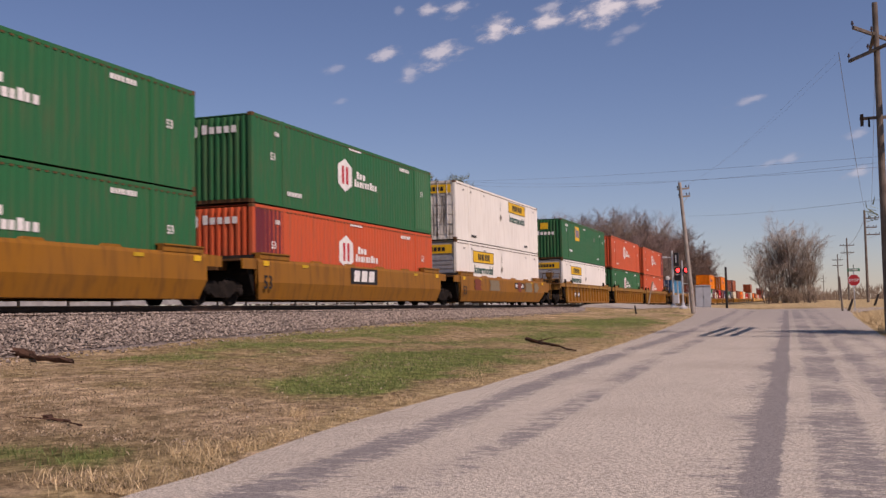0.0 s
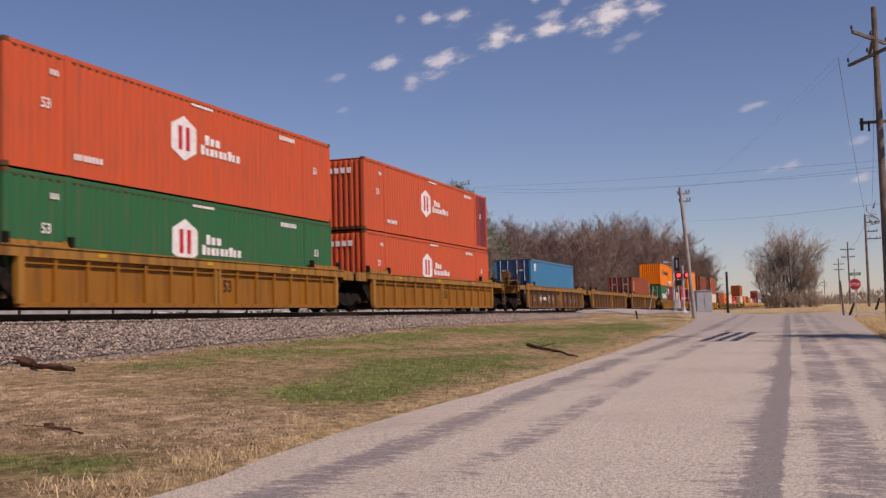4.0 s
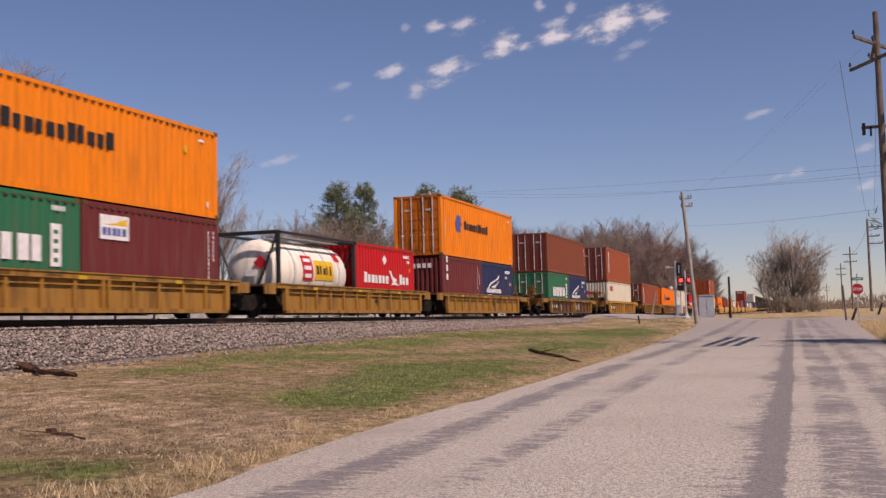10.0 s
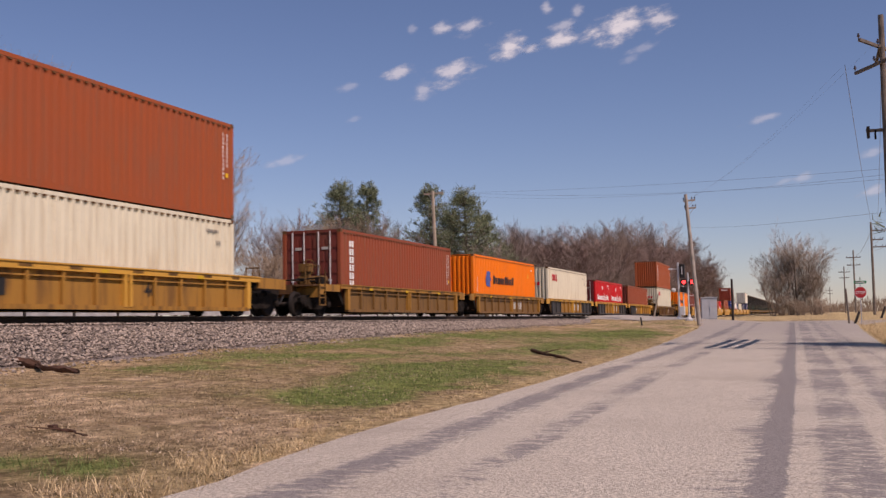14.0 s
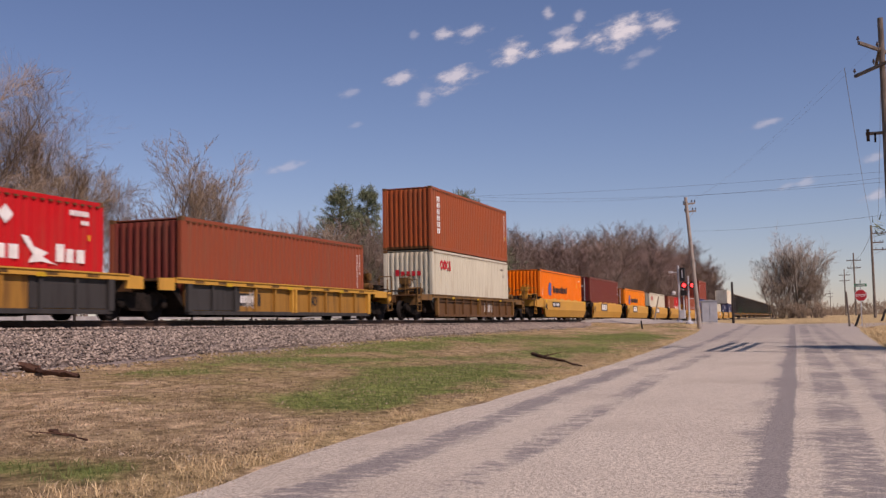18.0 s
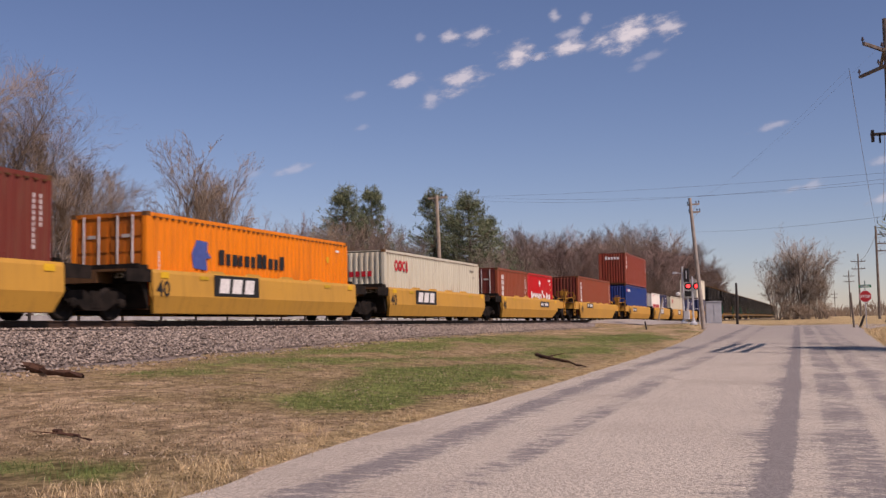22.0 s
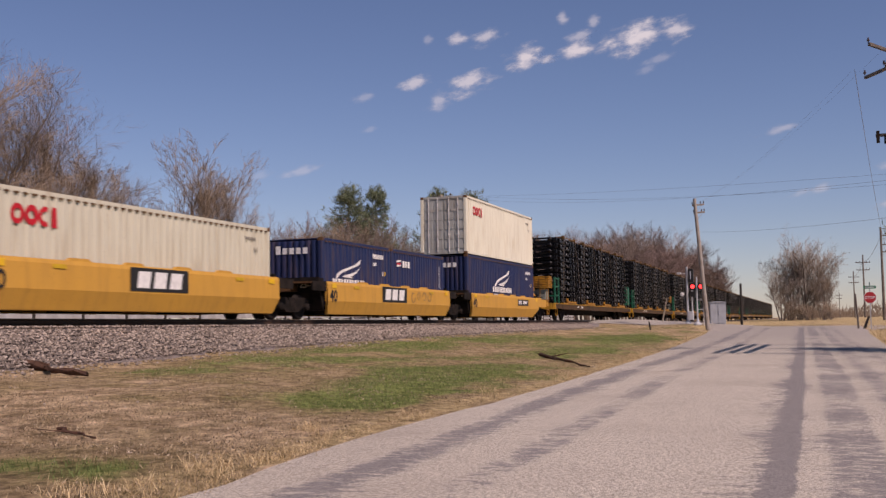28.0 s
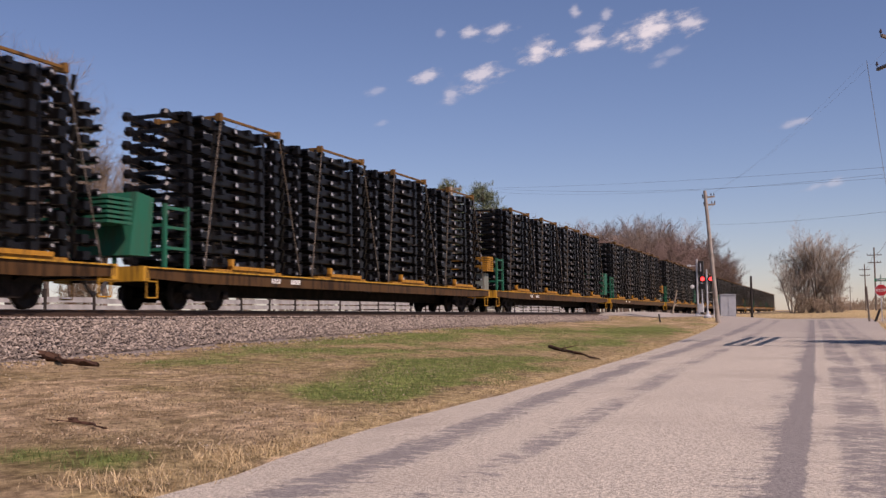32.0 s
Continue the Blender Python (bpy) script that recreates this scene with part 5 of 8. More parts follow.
def ribbed_well(u, half, top, web, chord, label, left, right, ribs=13, text="53", mat_end=None, chord_h=0.26, graffiti=0, logo=None, dark=0, number=None):
    """A well car unit with a plated side stiffened by upright ribs under a deep top chord."""
    car = thing("well_car", label, "well car", "cars of the train")
    web_ = half - 0.35
    left, right = (q + (0.25 if q < 1.9 else 0) for q in (left, right))
    for s_ in (1, -1):
        part("top_chord", Geo().box(s_ * 1.50, s_ * 1.34, -half - 0.2, half + 0.2, top - chord_h, top).box(s_ * 1.53, s_ * 1.34, -half - 0.2, half + 0.2, top - 0.03, top + 0.004), chord, car)
        part("side_web", Geo().prism([(s_ * 1.38, -web_, 0.40), (s_ * 1.38, -web_, top - chord_h), (s_ * 1.38, web_, top - chord_h), (s_ * 1.38, web_, 0.40), (s_ * 1.38, web_ - 0.08, 0.24), (s_ * 1.38, -web_ + 0.08, 0.24)], (-s_ * 0.04, 0, 0)), web, car)
        if not dark:
            part("stiffener", Geo().box(s_ * 1.45, s_ * 1.378, -web_ + 0.1, web_ - 0.1, top - chord_h - 0.15, top - chord_h - 0.11), web, car)
        part("bottom_chord", Geo().box(s_ * 1.48, s_ * 1.32, -web_ + 0.08, web_ - 0.08, 0.14, 0.25), SOOT if dark else web, car)
        for i in range(ribs):
            q = -web_ + 0.11 + (2 * web_ - 0.22) * i / (ribs - 1)
            big = i in (0, ribs // 2, ribs - 1)
            rm = SOOT if dark and (-q if dark == 2 else abs(q)) > half - 3.0 else chord if big else web
            wide = 0.045 if not big or i == ribs // 2 else 0.10
            r = cached(("rib", top, chord_h, s_, big, wide, rm.name), lambda: Geo().box(s_ * (1.50 if big else 1.47), s_ * 1.38, -wide, wide, 0.22, top - chord_h).mesh("rib", rm))
            # the middle rib is double
            for dq in ((-0.11, 0.11) if i == ribs // 2 else (0.0,)):
                part("rib", r, rm, car).location = (0, q + dq, 0)
        if chord_h < 0.2:
            for q in (-0.86, -0.68, -0.44, -0.2, 0.14, 0.36, 0.6, 0.82):
                part("chord_marking", Geo().box(s_ * 1.5015, s_ * 1.505, q * half - 0.22, q * half + 0.22, top - 0.125, top - 0.045), GEAR, car)
        for q in (-0.62, -0.05, 0.55):
            part("reflector", Geo().box(s_ * 1.502, s_ * 1.509, q * half - 0.15, q * half + 0.15, top - 0.17, top - 0.08), M_REFLECT, car)
        if dark:
            for e_ in (-1,) if dark == 2 else (-1, 1):
                part("end_web", Geo().box(s_ * 1.402, s_ * 1.384, min(e_ * (web_ - 0.15), e_ * (half - 3.2)), max(e_ * (web_ - 0.15), e_ * (half - 3.2)), 0.27, top - chord_h - 0.01), SOOT, car, "sooty black end panel")
    for q in (-half + 1.45, 0.0, half - 1.45):
        part("floor_beam", cached("beam16", lambda: Geo().box(-1.3, 1.3, -1.0, 1.0, 0.16, 0.28).mesh("floor_beam", STEELDARK)), STEELDARK, car).location = (0, q, 0)
    for e_, reach in ((-1, left), (1, right)):
        part("bulkhead", Geo().prism([(-1.3, e_ * (half - 0.55), 0.2), (-1.3, e_ * (half - 0.05), top - 0.05), (-1.3, e_ * (half + 0.10), top - 0.05), (-1.3, e_ * (half + 0.30), 0.98)], (2.6, 0, 0)), STEELDARK, car)
        platform(car, e_ * (half + 0.2), e_ * (half + reach), top - 0.01, mat_end or (CAR_OCHRE if chord is CAR_YELLOW else chord), GEAR)
        for s_ in (1, -1) if chord_h > 0.2 else ():
            b = Geo()
            a0, a1 = e_ * (half - 0.1), e_ * (half - 1.9)
            b.box(s_ * 1.42, s_ * 1.28, min(a0, a1), max(a0, a1), top + 0.004, top + 0.12)
            b.prism([(s_ * 1.40, a1, top), (s_ * 1.40, a1 - e_ * 0.25, top), (s_ * 1.40, a1 - e_ * 0.12, top + 0.16), (s_ * 1.40, a1, top + 0.16)], (-s_ * 0.12, 0, 0))
            part("end_sill", b, chord, car)
            gd = cached(("guide", s_), lambda: Geo().cbox(min(s_ * 1.46, s_ * 1.32), max(s_ * 1.46, s_ * 1.32), -0.07, 0.07, 0.0, 0.27, 0.02).mesh("corner_guide", STEELDARK))
            for q in (a0, a1 - e_ * 0.3):
                part("corner_guide", gd, STEELDARK, car).location = (0, q, top)
    sd_ = Side(car, 2 * half, 1.384)
    zc = (0.25 + top - chord_h) / 2
    if text:
        sd_.text(text, 0.5, M_BLACK, half * (1.05 if text == "53" else 1.2), zc - 0.15, "length_number")
    if number is not None:
        sd_.rect("number_panel", M_BLACK, number, number + 2.3, zc - 0.2, zc + 0.18)
        sd_.bars(M_WHITE, number + 0.1, zc - 0.11, 0.22, [.55] * 4, 0.2, "number_marking")
        sd_.bars(M_WHITE, number + 1.1, zc - 0.11, 0.22, [.55] * 6, 0.2, "number_marking")
    if logo is not None:
        polys = []
        for i in range(3):
            a = logo + i * 0.62
            polys += [[(a, zc - 0.22), (a + 0.42, zc - 0.22), (a + 0.50, zc + 0.22), (a + 0.08, zc + 0.22)]]
        sd_.shape("owner_mark", M_FADED, polys)
    rnd = random.Random(int(u * 10))
    for i in range(graffiti):
        s0 = 1.6 + (2 * half - 3.2) * (i + rnd.random() * 0.4) / max(graffiti, 1)
        polys, x, z = [], s0, zc
        for j in range(20):
            nx, nz = s0 + rnd.uniform(0, 0.62), zc + rnd.uniform(-0.34, 0.30)
            d = Vector((nz - z, x - nx)).normalized() * 0.013 if (nx, nz) != (x, z) else Vector((0.02, 0))
            polys.append([(x - d.x, z - d.y), (nx - d.x, nz - d.y), (nx + d.x, nz + d.y), (x + d.x, z + d.y)])
            x, z = nx, nz
        sd_.shape("graffiti", M_GRAFF, polys)
    rolling(car, u, 0.0)
    return car


M_TAN = flat("tan_grey", (0.235, 0.185, 0.115))
W53, W40 = 8.42, 6.55
G53 = "green 53-foot container with a white six-sided emblem, stacked double"
# three smooth brown units
a = smooth_well(-275.8, W53, 1.46, CAR_BROWN, "weathered brown-yellow smooth-sided double-stack well car", "53", None, 0.9, 0.95, False, 4.0)
add_truck(a, 9.95)
b = smooth_well(-256.05, W53, 1.46, CAR_BROWN, "weathered brown-yellow smooth-sided well car with a black owner panel", "53", 6.87, 0.9, 0.95, False, False)
add_truck(b, 9.95)
c = smooth_well(-236.25, W53, 1.46, CAR_BROWN, "weathered brown smooth-sided well car with patched graffiti", "53", None, 0.9, 2.3, False, 9.8, ((4.9, 6.6, M_TAN), (12.1, 13.6, M_TAN), (2.2, 3.2, flat("patch_rust", (0.22, 0.055, 0.03))), (10.4, 11.2, flat("patch_rust", (0.22, 0.055, 0.03))), (14.2, 15.2, M_TAN)))
add_truck(c, 9.6)
coupler(c, 10.7, 1)
# three ribbed 53-foot units
a = ribbed_well(-212.9, W53, 1.52, CAR_BROWN, CAR_OCHRE, "rusty brown ribbed double-stack well car", 2.3, 0.95, 15, "53", number=2.8)
add_truck(a, -9.6)
add_truck(a, 9.95)
coupler(a, -10.7, -1)
b = ribbed_well(-193.06, W53, 1.52, CAR_BROWN, CAR_OCHRE, "rusty brown ribbed double-stack well car", 0.9, 0.95, 15, "53")
add_truck(b, 9.8)
c = ribbed_well(-173.7, W53, 1.52, CAR_BROWN, CAR_OCHRE, "rusty ochre ribbed double-stack well car", 0.9, 2.3, 15, "53")
add_truck(c, 9.6)
coupler(c, 10.7, 1)
# three dark-webbed units
a = ribbed_well(-150.2, W53, 1.52, CAR_RUST, CAR_OCHRE, "dark brown ribbed well car with white graffiti and yellow top chord", 2.3, 0.95, 14, None, graffiti=8, number=3.4)
add_truck(a, -9.6)
add_truck(a, 9.95)
coupler(a, -10.7, -1)
b = ribbed_well(-130.4, W53, 1.52, CAR_RUST, CAR_OCHRE, "empty dark brown ribbed well car with yellow top chord", 0.9, 0.95, 14, "53")
add_truck(b, 9.85)
c = ribbed_well(-110.7, W53, 1.52, CAR_RUST, CAR_OCHRE, "dark brown ribbed well car with yellow top chord", 0.9, 2.0, 14, None)
add_truck(c, 9.4)
coupler(c, 10.4, 1)
# a three-unit ochre car with 40-foot wells
a = ribbed_well(-88.77, W40, 1.10, CAR_OCHRE, CAR_OCHRE, "ochre ribbed 40-foot well car", 2.6, 0.7, 12, None, chord_h=0.16)
add_truck(a, -8.0)
add_truck(a, 7.92)
coupler(a, -9.1, -1)
b = ribbed_well(-72.93, W40, 1.10, CAR_OCHRE, CAR_OCHRE, "ochre ribbed 40-foot well car", 0.7, 0.7, 12, "40", chord_h=0.16)
add_truck(b, 7.93)
c = ribbed_well(-57.07, W40, 1.10, CAR_OCHRE, CAR_OCHRE, "ochre ribbed 40-foot well car", 0.7, 2.5, 12, "40", chord_h=0.16)
add_truck(c, 7.9)
coupler(c, 9.0, 1)
# single cars
a = ribbed_well(-36.4, 6.9, 1.12, CAR_RUST, CAR_OCHRE, "dark brown ribbed well car with white owner mark and chalked graffiti", 2.5, 2.4, 12, None, chord_h=0.15, logo=7.7, number=0.35, graffiti=2)
for q in (-8.1, 8.1):
    add_truck(a, q)
coupler(a, -9.2, -1)
coupler(a, 9.2, 1)
a = ribbed_well(-15.15, 6.9, 1.20, CAR_OCHRE, CAR_YELLOW, "yellow ribbed 40-foot well car", 2.5, 2.0, 12, "40", chord_h=0.17, number=1.1)
for q in (-8.1, 7.9):
    add_truck(a, q)
coupler(a, -9.2, -1)
coupler(a, 9.0, 1)
# a five-unit car, sooty at its ends
names5 = ("dirty ochre ribbed 40-foot well car", "dirty ochre ribbed 40-foot well car with sooty ends")
spots = (4.47, 20.1, 35.7, 51.33, 66.8)
for i, q in enumerate(spots):
    w_ = ribbed_well(q, 6.5, 1.14, CAR_DIRTY if i < 2 else CAR_OCHRE, CAR_YELLOW if i > 1 else CAR_OCHRE, names5[i > 1], 2.2 if i == 0 else 0.7, 2.2 if i == 4 else 0.7, 11, None if i < 3 else "40", CAR_YELLOW if i > 1 else None, 0.15, logo=7.05 if i in (1, 2, 3) else None, dark=2 if i == 4 else i > 1, number=2.15 if i == 4 else None, graffiti=1 if i > 1 else 0)
    if i == 0:
        add_truck(w_, -7.9)
        coupler(w_, -8.8, -1)
    add_truck(w_, 7.8)
    if i == 4:
        coupler(w_, 8.8, 1)
a = ribbed_well(86.7, 6.6, 1.14, CAR_RUST, CAR_DIRTY, "dark brown ribbed 40-foot well car", 2.4, 2.3, 11, None, chord_h=0.15, logo=7.6)
for q in (-7.9, 7.8):
    add_truck(a, q)
coupler(a, -9.0, -1)
coupler(a, 8.9, 1)
# five smooth yellow units
ys_ = "clean yellow smooth-sided 40-foot well car"
for i, q in enumerate((106.2, 121.65, 137.4, 153.0, 168.5)):
    w_ = smooth_well(q, 6.65, 1.32, CAR_YELLOW, ys_ + (" with a black owner panel" if 0 < i < 4 else ""), "40", (None, 3.45, 3.3, 3.27, None)[i], 2.2 if i == 0 else 0.62, 2.2 if i == 4 else 0.62, 0 < i < 4 or i == 4, 2.54 if i == 0 else 8.48 if i == 4 else False)
    if i == 0:
        add_truck(w_, -8.0)
        coupler(w_, -8.9, -1)
    add_truck(w_, 7.85)
    if i == 4:
        coupler(w_, 8.9, 1)
a = smooth_well(188.35, 7.0, 1.30, CAR_YELLOW, "yellow smooth-sided well car with slanted ends", "40", None, 2.1, 2.2, False, 2.51, (), True)
for q in (-8.2, 8.2):
    add_truck(a, q)
coupler(a, -9.1, -1)
coupler(a, 9.2, 1)
for i, q in enumerate((208.4, 223.95, 239.4, 255.2, 270.8)):
    w_ = smooth_well(q, 6.65, 1.32, CAR_YELLOW, ys_ + (" with a black owner panel" if 0 < i < 4 else ""), "40", (None, 5.1, 5.34, 5.14, None)[i], 2.2 if i == 0 else 0.62, 2.4 if i == 4 else 0.62, i > 0, 2.25 if i == 0 else 8.4 if i == 4 else False)
    if i == 0:
        add_truck(w_, -8.0)
        coupler(w_, -8.9, -1)
    add_truck(w_, 7.85)
    if i == 4:
        coupler(w_, 9.0, 1)

# ---- the boxes
LO, H6, H5 = 0.36, 2.90, 2.59


def pair(u, low, high, l=12.19):
    """Two boxes, one on the other: (height, paint, marks, end, label, more)."""
    lo_h = low[0]
    container(u, 0.34, l, *low[:-1], **low[-1])
    container(u, 0.34 + lo_h + 0.025, l, *high[:-1], **high[-1])


L53 = 16.35
gl = "green 53-foot container with white emblem"
ol = "orange-red 53-foot container with white emblem"
jl = "white 53-foot container with yellow panel"
N = {}
pair(-283.85, (H6, GREEN, "hub", "ribs", gl + ", in the well", N), (H6, GREEN, "hub", "ribs", gl + ", stacked on another", N), L53)
pair(-264.3, (H6, SALMON, "hub", "ribs", ol + " and maroon corner, in the well", dict(patches=((0.17, 2.0, MAROON),))), (H6, GREEN, "hub", "ribs", gl + " and faded end panel, on top", dict(patches=((14.3, 16.15, PALEGREEN),))), L53)
pair(-244.45, (H6, WHITE, "jb", "shutter", jl + ", in the well", dict(pitch=0.2)), (H6 + 0.06, WHITE, "jb", "doors", jl + " and streaked doors, on top", dict(pitch=0.2, endmat=STREAKED)), L53)
pair(-221.05, (H6, WHITE, "jb", "shutter", jl + ", in the well", dict(pitch=0.2)), (H6, GREEN, "emp", "ribs", "green 53-foot container with a yellow square, on top", N), L53)
pair(-201.25, (H6, GREEN, "hub", "ribs", gl + ", in the well", N), (H6, SALMON, "hub", "ribs", ol + ", on top", N), L53)
pair(-181.85, (H6, SALMON, "hub", "ribs", ol + ", in the well", N), (H6, SALMON, "hub", "ribs", ol + " and maroon end, on top", dict(patches=((14.3, 16.15, MAROON),))), L53)
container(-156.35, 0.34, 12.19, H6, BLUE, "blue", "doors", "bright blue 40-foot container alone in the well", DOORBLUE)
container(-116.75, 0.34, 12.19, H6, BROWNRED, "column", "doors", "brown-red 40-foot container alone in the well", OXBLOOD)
container(-94.9, 0.30, 6.06, H5, DKGREEN, "uasc", "doors", "green 20-foot container with white block mark")
container(-88.75, 0.30, 6.06, H5, WINE, "liner", "ribs", "wine-red 20-foot container with a small white panel")
container(-94.9, 0.30 + H5 + 0.02, 12.19, H5, ORANGE, "hapag", "ribs", "faded orange 40-foot container on two short boxes")
container(-72.95, 0.30, 6.06, H5, RED, "bird", "ribs", "bright red 20-foot container with white seabird emblem")
container(-63.15, 0.30, 6.06, H5, WINE, "short", "ribs", "wine-red 20-foot container in the well")
container(-57.05, 0.30, 6.06, H5, NAVY, "wing", "ribs", "navy blue 20-foot container with a white wing emblem")
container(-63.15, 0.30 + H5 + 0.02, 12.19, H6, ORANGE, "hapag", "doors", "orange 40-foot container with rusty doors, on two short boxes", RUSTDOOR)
container(-42.45, 0.30, 6.06, H5, DKGREEN, "uasc", "doors", "green 20-foot container with white block mark")
container(-36.3, 0.30, 6.06, H5, NAVY, "wing", "ribs", "navy blue 20-foot container with a white wing emblem")
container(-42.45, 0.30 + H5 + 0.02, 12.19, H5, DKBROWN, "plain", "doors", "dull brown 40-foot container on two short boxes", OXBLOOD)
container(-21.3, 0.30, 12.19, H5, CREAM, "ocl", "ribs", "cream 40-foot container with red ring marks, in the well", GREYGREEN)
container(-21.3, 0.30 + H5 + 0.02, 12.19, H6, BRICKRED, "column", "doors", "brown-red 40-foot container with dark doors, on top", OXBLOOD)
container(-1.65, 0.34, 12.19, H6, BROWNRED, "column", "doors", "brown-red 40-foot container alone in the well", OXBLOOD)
container(14.0, 0.30, 12.19, H6, ORANGE2, "hapag", "ribs", "bright orange 40-foot container alone in the well")
container(29.6, 0.34, 12.19, H6, CREAM, "ocl", "ribs", "cream 40-foot container with red ring marks alone in the well", GREYGREEN)
container(45.2, 0.30, 6.06, H5, RED, "bird", "doors", "bright red 20-foot container with white seabird emblem", WINE)
container(51.35, 0.30, 6.06, H5, RED, "bird", "ribs", "bright red 20-foot container with white seabird emblem")
container(60.75, 0.30, 12.19, H5, BROWNRED, "plain", "ribs", "plain brown-red 40-foot container alone in the well", OXBLOOD)
pair(80.6, (H6, GREYGREEN, "ocl", "ribs", "pale grey 40-foot container with red ring marks, in the well", N), (H6, BRICKRED, "column", "ribs", "brown-red 40-foot container on top", N))
container(100.1, 0.32, 12.19, H6, ORANGE2, "hapag", "ribs", "bright orange 40-foot container alone in the well")
container(115.55, 0.42, 12.19, H6, OXBLOOD, "plain", "doors", "dark red 40-foot container alone in the well", WINE)
container(131.3, 0.28, 12.19, H5, ORANGE, "hapag", "doors", "orange 40-foot container with rusty doors alone in the well", RUSTDOOR)
container(146.95, 0.28, 12.19, H5, GREYGREEN, "ocl", "ribs", "pale grey 40-foot container with red ring marks alone in the well")
container(162.4, 0.28, 6.06, H5, BROWNRED, "column", "doors", "brown-red 20-foot container in the well", OXBLOOD)
container(168.52, 0.28, 6.06, H5, RED, "bird", "ribs", "bright red 20-foot container with white seabird emblem")
container(182.3, 0.32, 12.19, H6, BROWNRED, "column", "ribs", "brown-red 40-foot container with a chalky patch, alone", OXBLOOD)
pair(202.25, (H6, SEABLUE, "seco", "ribs", "deep blue 40-foot container in the well", N), (H6, RUSTRED, "short", "ribs", "dark red 40-foot container on top", N))
container(217.85, 0.30, 6.06, H5, WHITE, "line", "ribs", "white 20-foot container with red letter shapes")
container(223.97, 0.30, 6.06, H5, NAVY, "wing", "ribs", "navy blue 20-foot container with a white wing emblem")
container(233.3, 0.30, 12.19, H5, GREYGREEN, "ocl", "ribs", "pale grey 40-foot container with red ring marks alone in the well")
container(249.1, 0.30, 6.06, H5, NAVY, "wing", "ribs", "navy blue 20-foot container with a white wing emblem")
container(255.25, 0.30, 6.06, H5, NAVY, "nyk", "ribs", "navy blue 20-foot container with a small white emblem")
pair(264.7, (H6, NAVY, "wing", "ribs", "navy blue 40-foot container with a white wing emblem", N), (H6, IVORY, "ocl", "doors", "ivory 40-foot container with grey doors and red ring marks", dict(endmat=DOORGREY)))


def tank_container(u):
    t_ = thing("tank_container", "cream tank in a black 20-foot frame, in the well", "tank container", "containers on the train")
    hl, h = 3.03, 2.59
    for sy_ in (-1, 1):
        for sx_ in (-1, 1):
            part("corner_post", Geo().cbox(sx_ * HALF - (0.13 if sx_ > 0 else 0), sx_ * HALF + (0 if sx_ > 0 else 0.13), sy_ * hl - (0.13 if sy_ > 0 else 0), sy_ * hl + (0 if sy_ > 0 else 0.13), 0, h, 0.015), BLACKPAINT, t_)
        part("end_beam", Geo().box(-HALF, HALF, sy_ * hl - 0.06, sy_ * hl + 0.06, h - 0.12, h), BLACKPAINT, t_)
        part("end_beam", Geo().box(-HALF, HALF, sy_ * hl - 0.06, sy_ * hl + 0.06, 0.0, 0.14), BLACKPAINT, t_)
        part("brace", Geo().tube((HALF - 0.05, sy_ * hl, h - 0.1), (0.2, sy_ * hl, 0.2), 0.045, k=6).tube((-HALF + 0.05, sy_ * hl, h - 0.1), (-0.2, sy_ * hl, 0.2), 0.045, k=6), BLACKPAINT, t_)
    for sx_ in (-1, 1):
        part("side_rail", Geo().box(sx_ * HALF, sx_ * (HALF - 0.09), -hl, hl, h - 0.10, h - 0.01).box(sx_ * HALF, sx_ * (HALF - 0.1), -hl, hl, 0.02, 0.14), BLACKPAINT, t_)
    v = [(-2.86, 0.05), (-2.82, 0.5), (-2.70, 0.86), (-2.45, 1.07), (-2.2, 1.12), (2.2, 1.12), (2.45, 1.07), (2.70, 0.86), (2.82, 0.5), (2.86, 0.05)]
    shell = part("tank_shell", Geo().lathe(v, (0, 0, 1.28), 32, "y"), TANKWHITE, t_, smooth=True)
    for q in (-1.75, -0.6, 0.6, 1.75):
        part("band", Geo().lathe([(q - 0.03, 1.1), (q - 0.03, 1.13), (q + 0.03, 1.13), (q + 0.03, 1.1)], (0, 0, 1.28), 32, "y"), GALV, shell)
    part("walkway", Geo().box(0.25, 0.75, -2.4, 2.4, 2.44, 2.48), GALV, t_)
    part("manhole", Geo().lathe([(2.36, 0.28), (2.55, 0.28), (2.57, 0.2)], (-0.1, 0.4, 0), 14, "z"), GALV, t_)

    def on_shell(name, mat, y0, y1, z0, z1, lift, label=""):
        """A decal bent round the tank between two heights."""
        g = Geo()
        n, r = 8, 1.13 + lift
        for i in range(n + 1):
            z = z0 + (z1 - z0) * i / n
            x = math.sqrt(max(r * r - (z - 1.28) ** 2, 0.01))
            g.v += [(x, y0, z), (x, y1, z)]
        g.f += [(2 * i, 2 * i + 1, 2 * i + 3, 2 * i + 2) for i in range(n)]
        return part(name, g, mat, shell, label)

    on_shell("name_panel", M_YELLOW, -0.25, 1.25, 1.02, 1.72, 0.004, "yellow name panel")
    for i, w_ in enumerate((0.20, 0.13, 0.20, 0.10, 0.13)):
        on_shell("name_block", M_BLACK, -0.12 + 0.26 * i, -0.12 + 0.26 * i + w_, 1.22, 1.54 if i != 2 else 1.46, 0.008)
    on_shell("emblem", M_RED, -1.15, -0.38, 0.98, 1.86, 0.004, "red square emblem")
    for z0, z1 in ((1.08, 1.22), (1.36, 1.50), (1.64, 1.76)):
        on_shell("emblem_stroke", M_WHITE, -1.02, -0.52, z0, z1, 0.008)
    on_shell("placard", M_RED, 1.55, 1.95, 1.75, 2.05, 0.004)
